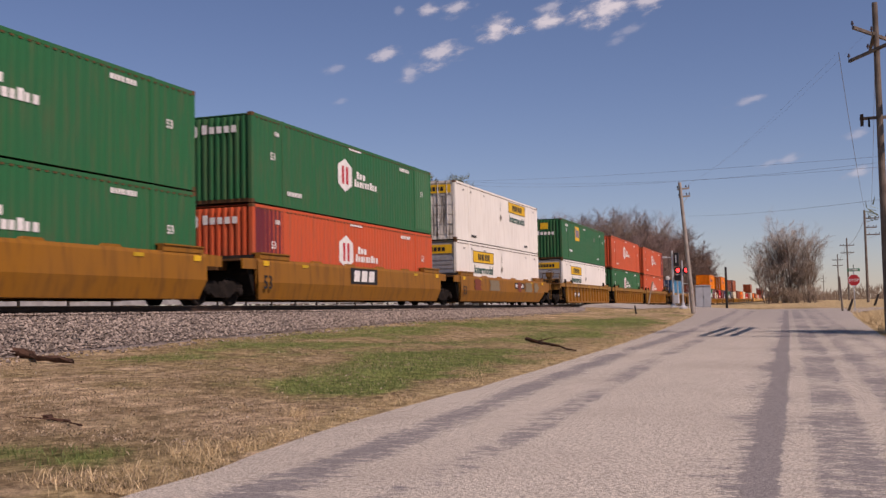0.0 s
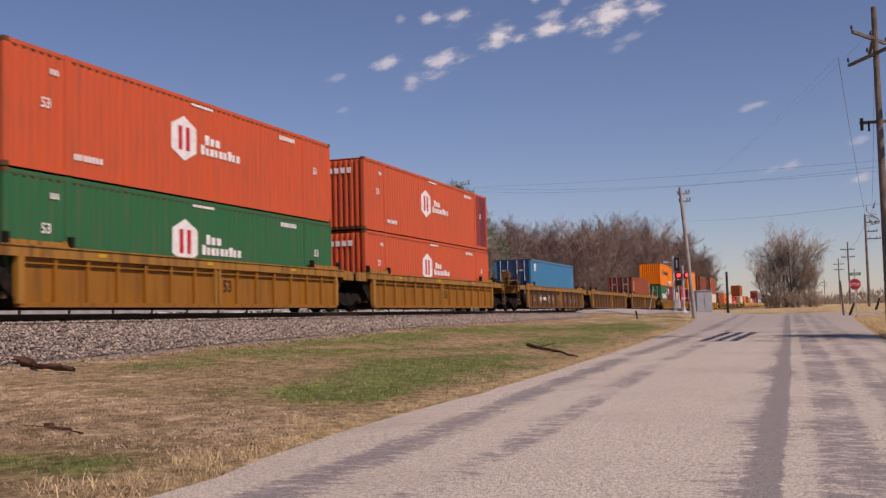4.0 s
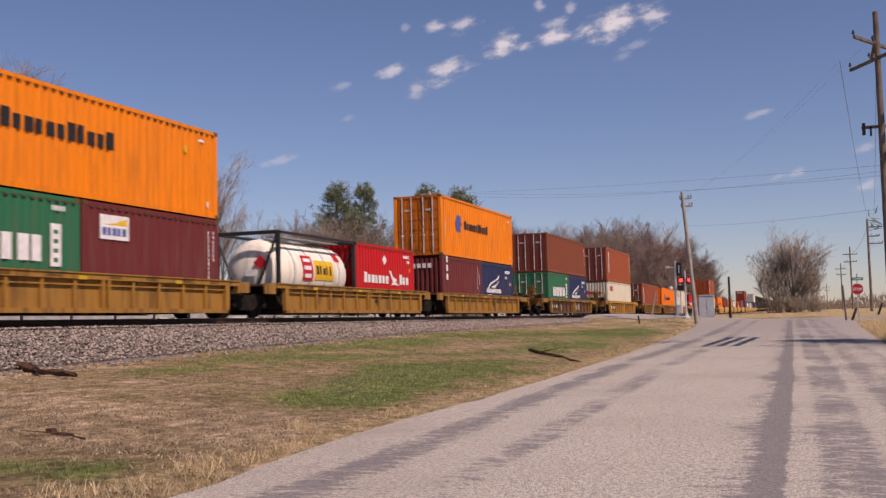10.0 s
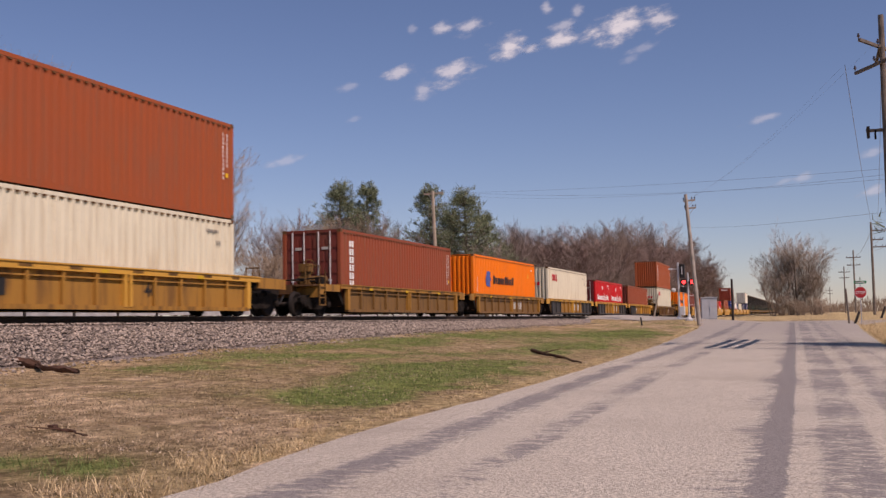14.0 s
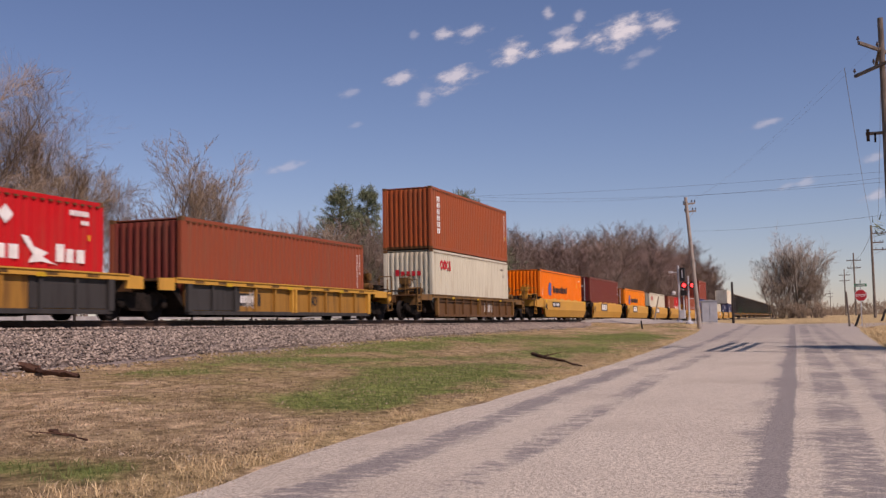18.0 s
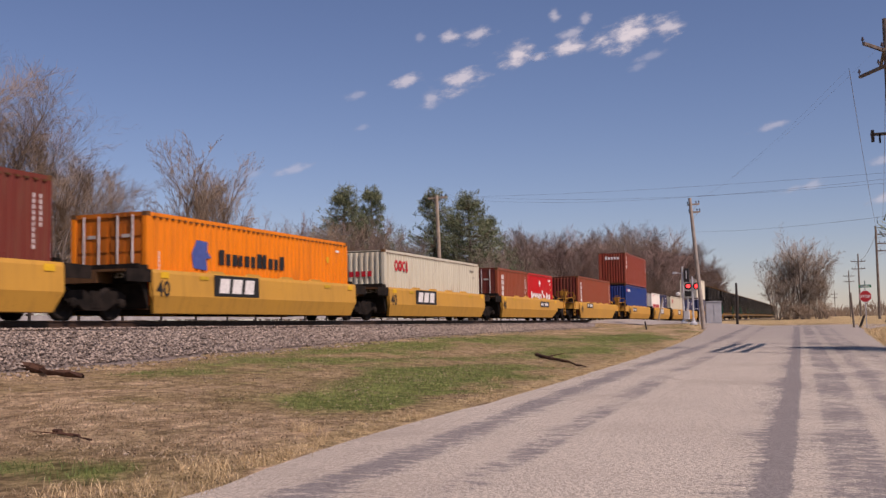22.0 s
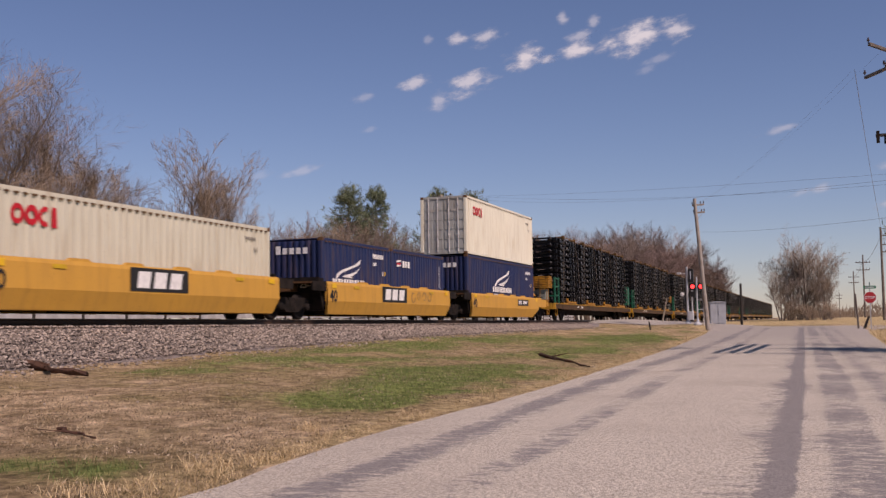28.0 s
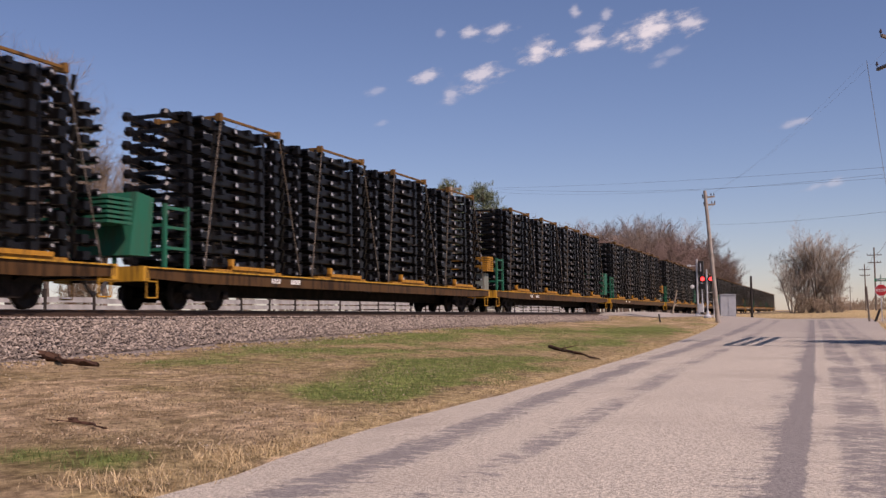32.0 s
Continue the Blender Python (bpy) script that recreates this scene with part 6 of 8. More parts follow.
    part("end_placard", Geo().prism([(0.45, -2.90, 1.3), (0.7, -2.90, 1.55), (0.45, -2.90, 1.8), (0.2, -2.90, 1.55)], (0, -0.02, 0)), M_RED, t_)
    part("end_label", Geo().box(-0.1, 0.35, -2.93, -2.91, 1.1, 1.32), M_WHITE, t_)
    rolling(t_, u + hl, 0.30)


tank_container(-79.05)


# ---- flat cars with stacked truck frames
def frame_mesh():
    """One pressed-steel vehicle frame: two kicked-up rails, cross members, hangers, horns."""
    g = Geo()
    zs = [(-3.35, 0.02), (-2.9, 0.0), (-2.3, -0.04), (-1.5, -0.04), (-0.4, -0.05), (0.6, -0.04), (1.2, 0.06), (1.7, 0.08), (2.1, -0.10), (2.7, -0.48), (3.2, -0.60)]
    xs = [0.62, 0.64, 0.74, 0.93, 0.99, 0.96, 0.82, 0.78, 0.78, 0.80, 0.74]
    hs = [0.07, 0.085, 0.11, 0.12, 0.10, 0.12, 0.085, 0.08, 0.085, 0.10, 0.07]
    for s_ in (-1, 1):
        n0 = len(g.v)
        for (y, z), x, h in zip(zs, xs, hs):
            for dx, dz in ((-0.05, -h), (0.035, -h), (0.05, -h + 0.03), (0.05, h - 0.03), (0.035, h), (-0.05, h)):
                g.v.append((s_ * (x + dx), y, z + dz))
        for i in range(len(zs) - 1):
            for j in range(6):
                a_, b_ = n0 + i * 6 + j, n0 + i * 6 + (j + 1) % 6
                q = (a_, b_, b_ + 6, a_ + 6)
                g.f.append(q[::-1] if s_ > 0 else q)
        m_ = n0 + 6 * (len(zs) - 1)
        g.f.append(tuple(range(n0, n0 + 6)))
        g.f.append(tuple(range(m_, m_ + 6)))
        # spring hangers, cab mounts, shock towers and tube ends
        for y, w_, x1, z0, z1 in ((-2.75, 0.10, 0.98, -0.12, 0.16), (-2.05, 0.16, 1.10, -0.15, 0.05), (-1.35, 0.09, 1.16, -0.02, 0.12), (0.15, 0.09, 1.15, -0.04, 0.10), (0.95, 0.10, 1.06, -0.16, 0.12), (1.95, 0.13, 1.02, -0.16, 0.08), (2.75, 0.12, 1.04, -0.60, -0.40)):
            g.box(min(s_ * 0.74, s_ * x1), max(s_ * 0.74, s_ * x1), y - w_, y + w_, z0, z1)
        for y, z in ((-2.35, 0.03), (-0.62, -0.06), (1.45, 0.06), (3.05, -0.57)):
            g.tube((s_ * 0.6, y, z), (s_ * 1.12, y, z), 0.085, 0.095, 6)
        g.tube((s_ * 0.92, -1.75, -0.18), (s_ * 1.04, -1.68, 0.17), 0.06, k=4)
        g.tube((s_ * 0.92, 2.35, -0.18), (s_ * 1.04, 2.3, 0.17), 0.06, k=4)
        g.lathe([(0.52, 0.03), (0.55, 0.14), (0.70, 0.15), (0.76, 0.09)] if s_ > 0 else [(-0.76, 0.09), (-0.70, 0.15), (-0.55, 0.14), (-0.52, 0.03)], (0, -3.42, 0.02), 6)
    for y, z, r_ in ((-2.9, 0.10, 0.06), (-1.9, -0.04, 0.08), (-0.8, -0.06, 0.05), (0.3, -0.05, 0.07), (1.3, 0.08, 0.05), (2.2, -0.14, 0.07), (3.1, -0.58, 0.05)):
        g.box(-0.85, 0.85, y - r_, y + r_, z - 0.05, z + 0.05)
    g.box(-1.10, 1.10, -2.36, -2.16, -0.13, -0.02)
    g.box(-0.55, 0.55, -1.9, 1.9, -0.06, 0.06)
    return g.mesh("vehicle_frame", FRAMEBLACK)


def glint_mesh():
    """Small bright faces that stand in for the glints on one frame's mounts."""
    g = Geo()
    for s_ in (-1, 1):
        for y, z, a, x in ((-0.62, -0.06, 0.055, 1.124), (1.45, 0.06, 0.035, 1.124), (3.05, -0.57, 0.035, 1.124), (-2.35, 0.03, 0.03, 1.124)):
            g.box(s_ * x, s_ * (x + 0.008), y - a, y + a, z - a, z + a)
        g.box(s_ * 0.90, s_ * 1.10, -2.20, -1.90, 0.052, 0.058)
    return g.mesh("machined_face", GLINT)


# pale steel that paints the glints on the black frames
GLINT = surf("bright_glint_steel", (0.62, 0.62, 0.62), (0.25, 0.25, 0.25), 6, 0.35, 0.2, 0.0)
CHAIN = surf("lashing_chain", (0.20, 0.165, 0.13), (0.10, 0.08, 0.06), 8, 0.6, 0.2, 0.0)
STACK = thing("frame_stack", "stack of shiny black truck frames under a yellow lashing frame", "truck frames", "frame stacks on flat cars")
rndf = random.Random(8)
for i in range(11):
    fr = part("vehicle_frame", cached("vframe", frame_mesh), FRAMEBLACK, STACK)
    fr.location = (rndf.uniform(-0.03, 0.03), rndf.uniform(-0.06, 0.06), 0.30 + 0.40 * i)
    part("machined_face", cached("vglint", glint_mesh), GLINT, fr, "small bright faces standing in for glints")["kind"] = "stuff"
for s_ in (-1, 1):
    part("lash_beam", Geo().box(s_ * 1.11, s_ * 1.04, -1.5, 1.9, 4.50, 4.57), GEAR, STACK)
    for q in (-1.5, 1.85):
        part("lash_block", Geo().cbox(min(s_ * 0.98, s_ * 1.17), max(s_ * 0.98, s_ * 1.17), q - 0.08, q + 0.08, 4.42, 4.64, 0.02), GEAR, STACK)
        lean = -1.05 if q < 0 else 1.1
        part("lash_chain", Geo().tube((s_ * 1.14, q, 4.45), (s_ * 1.30, q + lean, 0.04), 0.018, k=5), CHAIN, STACK)
    for q in (-1.2, 1.2):
        part("upright", Geo().box(s_ * 0.97, s_ * 0.92, q - 0.03, q + 0.03, 0.12, 4.50), FRAMEBLACK, STACK)
for q in (-1.45, 1.85):
    part("cross_beam", Geo().box(-1.08, 1.08, q - 0.06, q + 0.06, 4.47, 4.59), GEAR, STACK)
part("skid", Geo().box(-1.2, 1.2, -1.9, 1.9, 0.0, 0.09).box(1.05, 1.25, -1.0, 1.4, 0.09, 0.20), RIGGING, STACK)
part("skid_post", Geo().cbox(1.08, 1.24, -1.05, -0.9, 0.20, 0.40, 0.02), RIGGING, STACK)


def rack(y, kind):
    r = thing("end_rack", "green steel end rack with folded lashing gear", "rack", "racks on flat cars")
    for s_ in (-1, 1):
        for q in (0.0, 1.0):
            part("post", Geo().box(s_ * 1.2 - 0.05, s_ * 1.2 + 0.05, q - 0.05, q + 0.05, 0, 1.72), TEAL, r)
        for z in (0.55, 1.10, 1.62):
            part("rung", Geo().box(s_ * 1.2 - 0.03, s_ * 1.2 + 0.03, 0.0, 1.0, z - 0.04, z + 0.04), TEAL, r)
    for z in (0.5, 1.15):
        part("cross_bar", Geo().box(-1.2, 1.2, -0.03, 0.03, z - 0.04, z + 0.04), TEAL, r)
    if kind == 0:
        for i in range(7):
            part("stowed_bar", Geo().box(-0.9, 1.05, -1.10 + 0.02 * i, -0.10, 1.00 + 0.11 * i, 1.08 + 0.11 * i), RIGGING, r)
        part("stowed_bin", Geo().cbox(-0.9, 0.85, -0.95, -0.25, 0.05, 0.90, 0.06), BIN_PAINT, r)
    else:
        part("folded_plate", Geo().prism([(1.0, -1.2, 0.3), (1.0, -0.35, 0.3), (1.0, -0.2, 1.85), (1.0, -0.9, 1.95)], (-1.9, 0, 0)), TEAL, r)
        for i in range(6):
            part("stowed_bar", Geo().box(-0.9, 1.12, -2.2, -1.25, 1.05 + 0.12 * i, 1.12 + 0.12 * i), TEAL, r)
    return r


RACKS = (rack(0, 0), rack(0, 1))
RACKS[1].name = "end_rack"


def flat_car():
    car = thing("flat_car", "long flat car with grimy brown sill and yellow deck edge", "flat car", "cars of the train")
    half = 13.75
    for s_ in (-1, 1):
        part("side_sill", Geo().prism([(s_ * 1.42, -half, 1.05), (s_ * 1.42, half, 1.05), (s_ * 1.42, half, 0.80), (s_ * 1.42, half - 2.5, 0.72), (s_ * 1.42, -half + 2.5, 0.72), (s_ * 1.42, -half, 0.80)], (-s_ * 0.08, 0, 0)), SILL_DARK, car)
        part("sill_lip", Geo().box(s_ * 1.47, s_ * 1.36, -half, half, 1.05, 1.09), DECK_YELLOW, car)
        for q in (-half + 0.3, half - 0.3):
            st = Geo()
            for dz in (0, 0.42):
                st.tube((s_ * 1.36, q - 0.22, 0.30 + dz), (s_ * 1.36, q + 0.22, 0.30 + dz), 0.02, k=6)
            for dq in (-0.22, 0.22):
                st.tube((s_ * 1.36, q + dq, 0.30), (s_ * 1.36, q + dq, 0.85), 0.02, k=6)
            part("step", st, DECK_YELLOW, car)
    part("deck", Geo().box(-1.36, 1.36, -half, half, 0.98, 1.06), TIEWOOD, car)
    part("centre_sill", Geo().prism([(-0.35, -half + 1, 0.98), (-0.35, half - 1, 0.98), (-0.35, half - 1, 0.75), (-0.35, half - 4, 0.42), (-0.35, -half + 4, 0.42), (-0.35, -half + 1, 0.75)], (0.7, 0, 0)), STEELDARK, car)
    for q in (-half, half):
        part("end_sill", Geo().box(-1.42, 1.42, q - 0.12, q + 0.12, 0.72, 1.10), DECK_YELLOW, car)
    for q in (-10.6, 10.6):
        add_truck(car, q)
    coupler(car, -half - 0.05, -1)
    coupler(car, half + 0.05, 1)
    sd_ = Side(car, 2 * half, 1.424)
    sd_.bars(M_WHITE, 6.2, 0.83, 0.15, [.6] * 4, 0.35, "number_marking")
    sd_.bars(M_WHITE, 7.4, 0.83, 0.15, [.6] * 5, 0.25, "number_marking")
    return car


FLAT = flat_car()
for k_ in range(13):
    mid = 295.2 + 28.72 * k_
    car = FLAT if k_ == 0 else copy_thing(FLAT, Matrix())
    rolling(car, mid, 0.0)
    for j in range(4):
        st = STACK if k_ == 0 and j == 0 else copy_thing(STACK, Matrix())
        rolling(st, mid - 8.45 + 6.3 * j, 1.09)
    r = (RACKS[k_] if k_ < 2 else copy_thing(RACKS[k_ % 2], Matrix()))
    rolling(r, mid - 13.0 if k_ % 2 == 0 else mid - 12.7, 1.09)


def motions():
    for ob, az, el, d in CLOUDS:
        walk(ob, [(t, cloud_pose(az, el, d, t)) for t in (0, 16, 32)])
    for ob, u, h, turn in MOVING:
        walk(ob, [(t, train_pose(u, h, turn, t)) for t in range(0, 33, 2)])


# ---------------------------------------------------------------- trees
def limb(v, f, pts, radii, k):
    """A tapered tube through the points, or for k = 2 a thin strip."""
    n = len(v)
    if k == 2:
        a = np.cross(pts[-1] - pts[0], (0.31, 0.91, 0.27 + 0.1 * (n % 7)))
        a /= np.linalg.norm(a) + 1e-9
        for p, r in zip(pts, radii):
            v += [tuple(p - a * r), tuple(p + a * r)]
        f += [(n + 2 * i, n + 2 * i + 1, n + 2 * i + 3, n + 2 * i + 2) for i in range(len(pts) - 1)]
        return
    for i, (p, r) in enumerate(zip(pts, radii)):
        d = (pts[min(i + 1, len(pts) - 1)] - pts[max(i - 1, 0)])
        d = d / (np.linalg.norm(d) + 1e-9)
        a = np.cross(d, (0.31, 0.91, 0.27))
        a /= np.linalg.norm(a) + 1e-9
        b = np.cross(d, a)
        for j in range(k):
            q = 2 * math.pi * j / k
            v.append(tuple(p + (a * math.cos(q) + b * math.sin(q)) * r))
    for i in range(len(pts) - 1):
        for j in range(k):
            s_, e = n + i * k + j, n + i * k + (j + 1) % k
            f.append((s_, e, e + k, s_ + k))


def grow(rng, wood, twig, p, d, length, r, level, cfg):
    n = 4 if level < 2 else 3 if level < 3 else 2 if level < 4 else 1
    pts, rad = [np.array(p)], [r]
    d = np.array(d, float)
    for i in range(n):
        d = d + rng.normal(0, cfg["bend"], 3) + np.array((0, 0, cfg["rise"]))
        d /= np.linalg.norm(d)
        pts.append(pts[-1] + d * length / n)
        rad.append(r * (1 - 0.55 * (i + 1) / n))
    fine = level >= cfg["fine"]
    limb(*(twig if fine else wood), pts, rad, 2 if level >= 3 else 3 if level > 1 else 6)
    if level >= cfg["levels"]:
        return
    kids = cfg["kids"][level]
    for c_ in range(kids):
        q = cfg["low"][level] + (1 - cfg["low"][level]) * (c_ + rng.random()) / kids
        i = min(int(q * n), n - 1)
        base = pts[i] + (pts[i + 1] - pts[i]) * (q * n - i)
        side = rng.normal(0, 1, 3)
        side -= d * side.dot(d)
        side /= np.linalg.norm(side) + 1e-9
        out = d * math.cos(cfg["angle"]) + side * math.sin(cfg["angle"])
        grow(rng, wood, twig, base, out, length * cfg["ratio"] * rng.uniform(0.7, 1.15), max(rad[i] * 0.5, cfg["min"]), level + 1, cfg)


BROAD = dict(levels=5, kids=(8, 7, 6, 6, 6), low=(0.22, 0.22, 0.18, 0.1, 0.1), angle=0.58, ratio=0.58, bend=0.075, rise=0.10, fine=3, min=0.0070)
TALL = dict(levels=5, kids=(6, 5, 4, 4, 3), low=(0.34, 0.3, 0.25, 0.15, 0.1), angle=0.50, ratio=0.60, bend=0.05, rise=0.12, fine=3, min=0.0085)
VASE = dict(levels=5, kids=(10, 7, 6, 5, 2), low=(0.36, 0.25, 0.2, 0.15, 0.1), angle=0.60, ratio=0.46, bend=0.05, rise=0.11, fine=2, min=0.0075)
WOOD = dict(levels=4, kids=(11, 9, 8, 8), low=(0.10, 0.15, 0.15, 0.1), angle=0.66, ratio=0.55, bend=0.07, rise=0.13, fine=2, min=0.0125)
GROVE = dict(levels=4, kids=(11, 8, 7, 6), low=(0.22, 0.2, 0.15, 0.1), angle=0.72, ratio=0.47, bend=0.05, rise=0.09, fine=2, min=0.0095)
SCRUB = dict(levels=4, kids=(9, 7, 6, 5), low=(0.02, 0.1, 0.1, 0.1), angle=0.66, ratio=0.6, bend=0.16, rise=0.05, fine=2, min=0.009)


def bare_tree(seed, height, cfg, twigs, label, stems=1, spread=0.30, girth=0.021):
    rng = np.random.default_rng(seed)
    wood, twig = ([], []), ([], [])
    for s_ in range(stems):
        q = rng.uniform(0, 2 * math.pi) if stems < 4 else 2 * math.pi * (s_ + 0.4 * rng.random()) / stems
        lean = 0.0 if stems == 1 else spread * (1.0 if stems < 4 else rng.uniform(0.25, 1.25))
        foot = 0.5 * lean * min(stems, 3)
        grow(rng, wood, twig, (foot * math.cos(q), foot * math.sin(q), -0.1), (lean * math.cos(q), lean * math.sin(q), 1), height * rng.uniform(0.66, 0.8), height * girth, 0, cfg)
    t_ = thing("bare_tree", label, "tree", "leafless trees")
    for name, (v, f), mat in (("trunk", wood, BARK), ("crown", twig, twigs)):
        me = bpy.data.meshes.new(name)
        me.from_pydata(v, [], f)
        me.materials.append(mat)
        part(name, me, mat, t_)
    top = max(q[2] for q in twig[0])
    return t_, top


def pine_tree(seed, height):
    rng = np.random.default_rng(seed)
    t_ = thing("pine_tree", "ragged dark green pine with gaps between its boughs", "pine tree", "pines behind the track")
    v, f, nv, nf = [], [], [], []
    limb(v, f, [np.array((0.06 * math.sin(i), 0.05 * math.cos(i * 1.7), height * i / 8 - 0.1)) for i in range(9)], [0.24 * (1 - 0.1 * i) for i in range(9)], 7)
    for i in range(150):
        q = 0.10 + 0.89 * rng.random() ** 0.85
        z = height * q
        a = rng.uniform(0, 2 * math.pi)
        reach = (1.02 - q) ** 0.85 * height * 0.42 * rng.uniform(0.5, 1.25) + 0.22
        tip = np.array((reach * math.cos(a), reach * math.sin(a), z + reach * rng.uniform(0.05, 0.55)))
        base = np.array((0, 0, z))
        mid = (base + tip) / 2 + np.array((0, 0, -0.12 * reach))
        limb(v, f, [base, mid, tip], [0.05, 0.035, 0.012], 4)
        for j in range(6):
            s_ = 0.42 + 0.62 * (j + rng.random() * 0.7) / 6
            c_ = (mid + (tip - mid) * (2 * s_ - 1) if s_ > 0.5 else base + (mid - base) * 2 * s_) + rng.normal(0, 0.20, 3)
            for b in range(15):
                d = rng.normal(0, 0.8, 3) + np.array((0.6 * math.cos(a), 0.6 * math.sin(a), 0.75))
                d /= np.linalg.norm(d)
                e = np.cross(d, rng.normal(0, 1, 3))
                e *= 0.022 / (np.linalg.norm(e) + 1e-9)
                l = rng.uniform(0.18, 0.42)
                o = c_ + rng.normal(0, 0.10, 3)
                n = len(nv)
                nv += [tuple(o - e), tuple(o + e), tuple(o + d * l)]
                nf.append((n, n + 1, n + 2))
    for name, (a_, b_), mat in (("trunk", (v, f), BARK), ("needles", (nv, nf), NEEDLE)):
        me = bpy.data.meshes.new(name)
        me.from_pydata(a_, [], b_)
        me.materials.append(mat)
        part(name, me, mat, t_)
    return t_, height + 0.3


KINDS = {
    "broad": bare_tree(3, 12, BROAD, TWIG, "leafless broad tree with tan twigs behind the track"),
    "broad2": bare_tree(11, 12, BROAD, TWIG, "leafless spreading tree with tan twigs behind the track", 2, 0.30, 0.017),
    "tall": bare_tree(5, 12, TALL, TWIG_RED, "slender leafless tree with reddish buds behind the track", 3, 0.30, 0.012),
    "tall2": bare_tree(17, 12, TALL, TWIG_RED, "leafless reddish-brown tree behind the track"),
    "wood": bare_tree(23, 14, WOOD, TWIG_RED, "leafless reddish-brown tree in the wood along the track"),
    "vase": bare_tree(41, 12, VASE, TWIG, "slender leafless tree with several upright stems", 4, 0.19, 0.0095),
    "vase2": bare_tree(43, 12, VASE, TWIG_RED, "small slender leafless tree behind the track", 2, 0.16, 0.011),
    "grove": bare_tree(53, 10.5, GROVE, TWIG_PALE, "leafless many-stemmed tree with pale hazy twigs", 3, 0.22, 0.013),
    "wood2": bare_tree(29, 14, WOOD, TWIG_GREY, "leafless grey-brown tree in the wood along the track"),
    "scrub": bare_tree(7, 5, SCRUB, TWIG, "leafless grey-brown thicket of bare shoots", 2, 0.30, 0.017),
    "pine": pine_tree(2, 11.0),
    "pine2": pine_tree(9, 11.0),
}
USED = set()


def plant(kind, az, dist, height, turn, wide=1.0, base=None):
    """Plants a tree of that height at an azimuth (degrees right of the track's line) and distance."""
    t_, top = KINDS[kind]
    x, y = dist * math.sin(radians(az)), dist * math.cos(radians(az))
    z = ground_z(x, y) - 0.1 if base is None else base
    k = height / top
    ob = t_ if kind not in USED else copy_thing(t_, Matrix())
    USED.add(kind)
    ob.scale = (1, 1, 1)
    ob.matrix_basis = pose(x, y, z, 0, 0, turn) @ Matrix.Diagonal((k * wide, k * wide, k, 1))
    return ob


rt = random.Random(6)
# tall trees at the near end
for az, d, h, kind in ((-46.5, 47, 14.0, "broad"), (-43.0, 52, 14.2, "broad2"), (-40.6, 50, 11.0, "broad"), (-42.4, 57, 13.6, "broad"), (-44.8, 60, 16.0, "tall2"), (-38.9, 57, 10.6, "broad2"), (-41.8, 66, 14.2, "tall2"),
                       (-36.5, 62, 8.9, "vase2"), (-33.7, 64, 12.4, "vase"), (-32.2, 66, 11.6, "vase"), (-35.2, 78, 8.6, "vase2"), (-49.5, 46, 13, "broad2"), (-29.6, 82, 8.9, "tall"), (-28.7, 84, 10.0, "vase2"), (-27.9, 86, 9.6, "vase2"), (-34.4, 86, 7.6, "tall2")):
    plant(kind, az, d, h, rt.uniform(0, 360), rt.uniform(0.85, 1.1))
# the pines and the brush round them
for az, d, h, kind, w_ in ((-25.55, 78, 10.7, "pine", 1.05), (-24.0, 80, 10.9, "pine2", 0.95), (-20.55, 76, 10.1, "pine2", 1.05), (-18.6, 74, 9.7, "pine", 1.15), (-17.5, 79, 8.4, "pine2", 1.05), (-24.8, 84, 9.2, "pine", 1.1), (-19.5, 82, 8.9, "pine", 1.05)):
    plant(kind, az, d, h, rt.uniform(0, 360), w_)
for i in range(20):
    az = -50 + 35 * i / 19 + rt.uniform(-0.7, 0.7)
    x = -30 - rt.uniform(0, 9)
    d = x / math.sin(radians(az))
    h = rt.uniform(3.2, 5.5) * 1.45 if az > -31 else rt.uniform(1.6, 3.0)
    plant("scrub", az, d, h, rt.uniform(0, 360), rt.uniform(1.0, 1.4))
for az, h in ((-28.0, 7.6), (-27.0, 8.4), (-24.8, 9.0), (-22.3, 8.4), (-26.3, 8.6), (-23.2, 8.8), (-21.6, 8.0)):
    plant("wood", az, 88, h, rt.uniform(0, 360), 1.1)
for az, h in ((-27.9, 6.4), (-26.6, 7.4), (-25.2, 7.8), (-24.2, 8.0), (-23.0, 7.4), (-21.9, 6.6), (-19.2, 5.2), (-17.2, 6.0)):
    plant("wood2", az, 72, h, rt.uniform(0, 360), 0.9)
# the wood along the track
for i in range(58):
    az = -16.9 + 11.6 * (i / 57) ** 0.9
    x = -27 - rt.uniform(0, 12)
    d = min(x / math.sin(radians(az)), 330)
    el = lerp(az, (-17, -15.6, -13.9, -11.5, -10.3, -8.5, -7.4, -6.5, -5.8, -5.3, -4.8), (5.3, 5.9, 5.0, 5.55, 5.15, 5.4, 5.1, 4.6, 3.7, 2.8, 1.8))
    plant(rt.choice(("wood", "wood2")), az, d, d * math.tan(radians(el)) * rt.uniform(0.82, 1.03) + 0.4, rt.uniform(0, 360), rt.uniform(0.95, 1.25))
for i in range(16):
    az = -16.5 + 12.1 * i / 15
    d = min(-25 / math.sin(radians(az)), 320)
    plant("wood2", az, d, d * math.tan(radians(lerp(az, (-16, -6, -4.5), (3.0, 2.6, 1.2)))), rt.uniform(0, 360), 1.2)
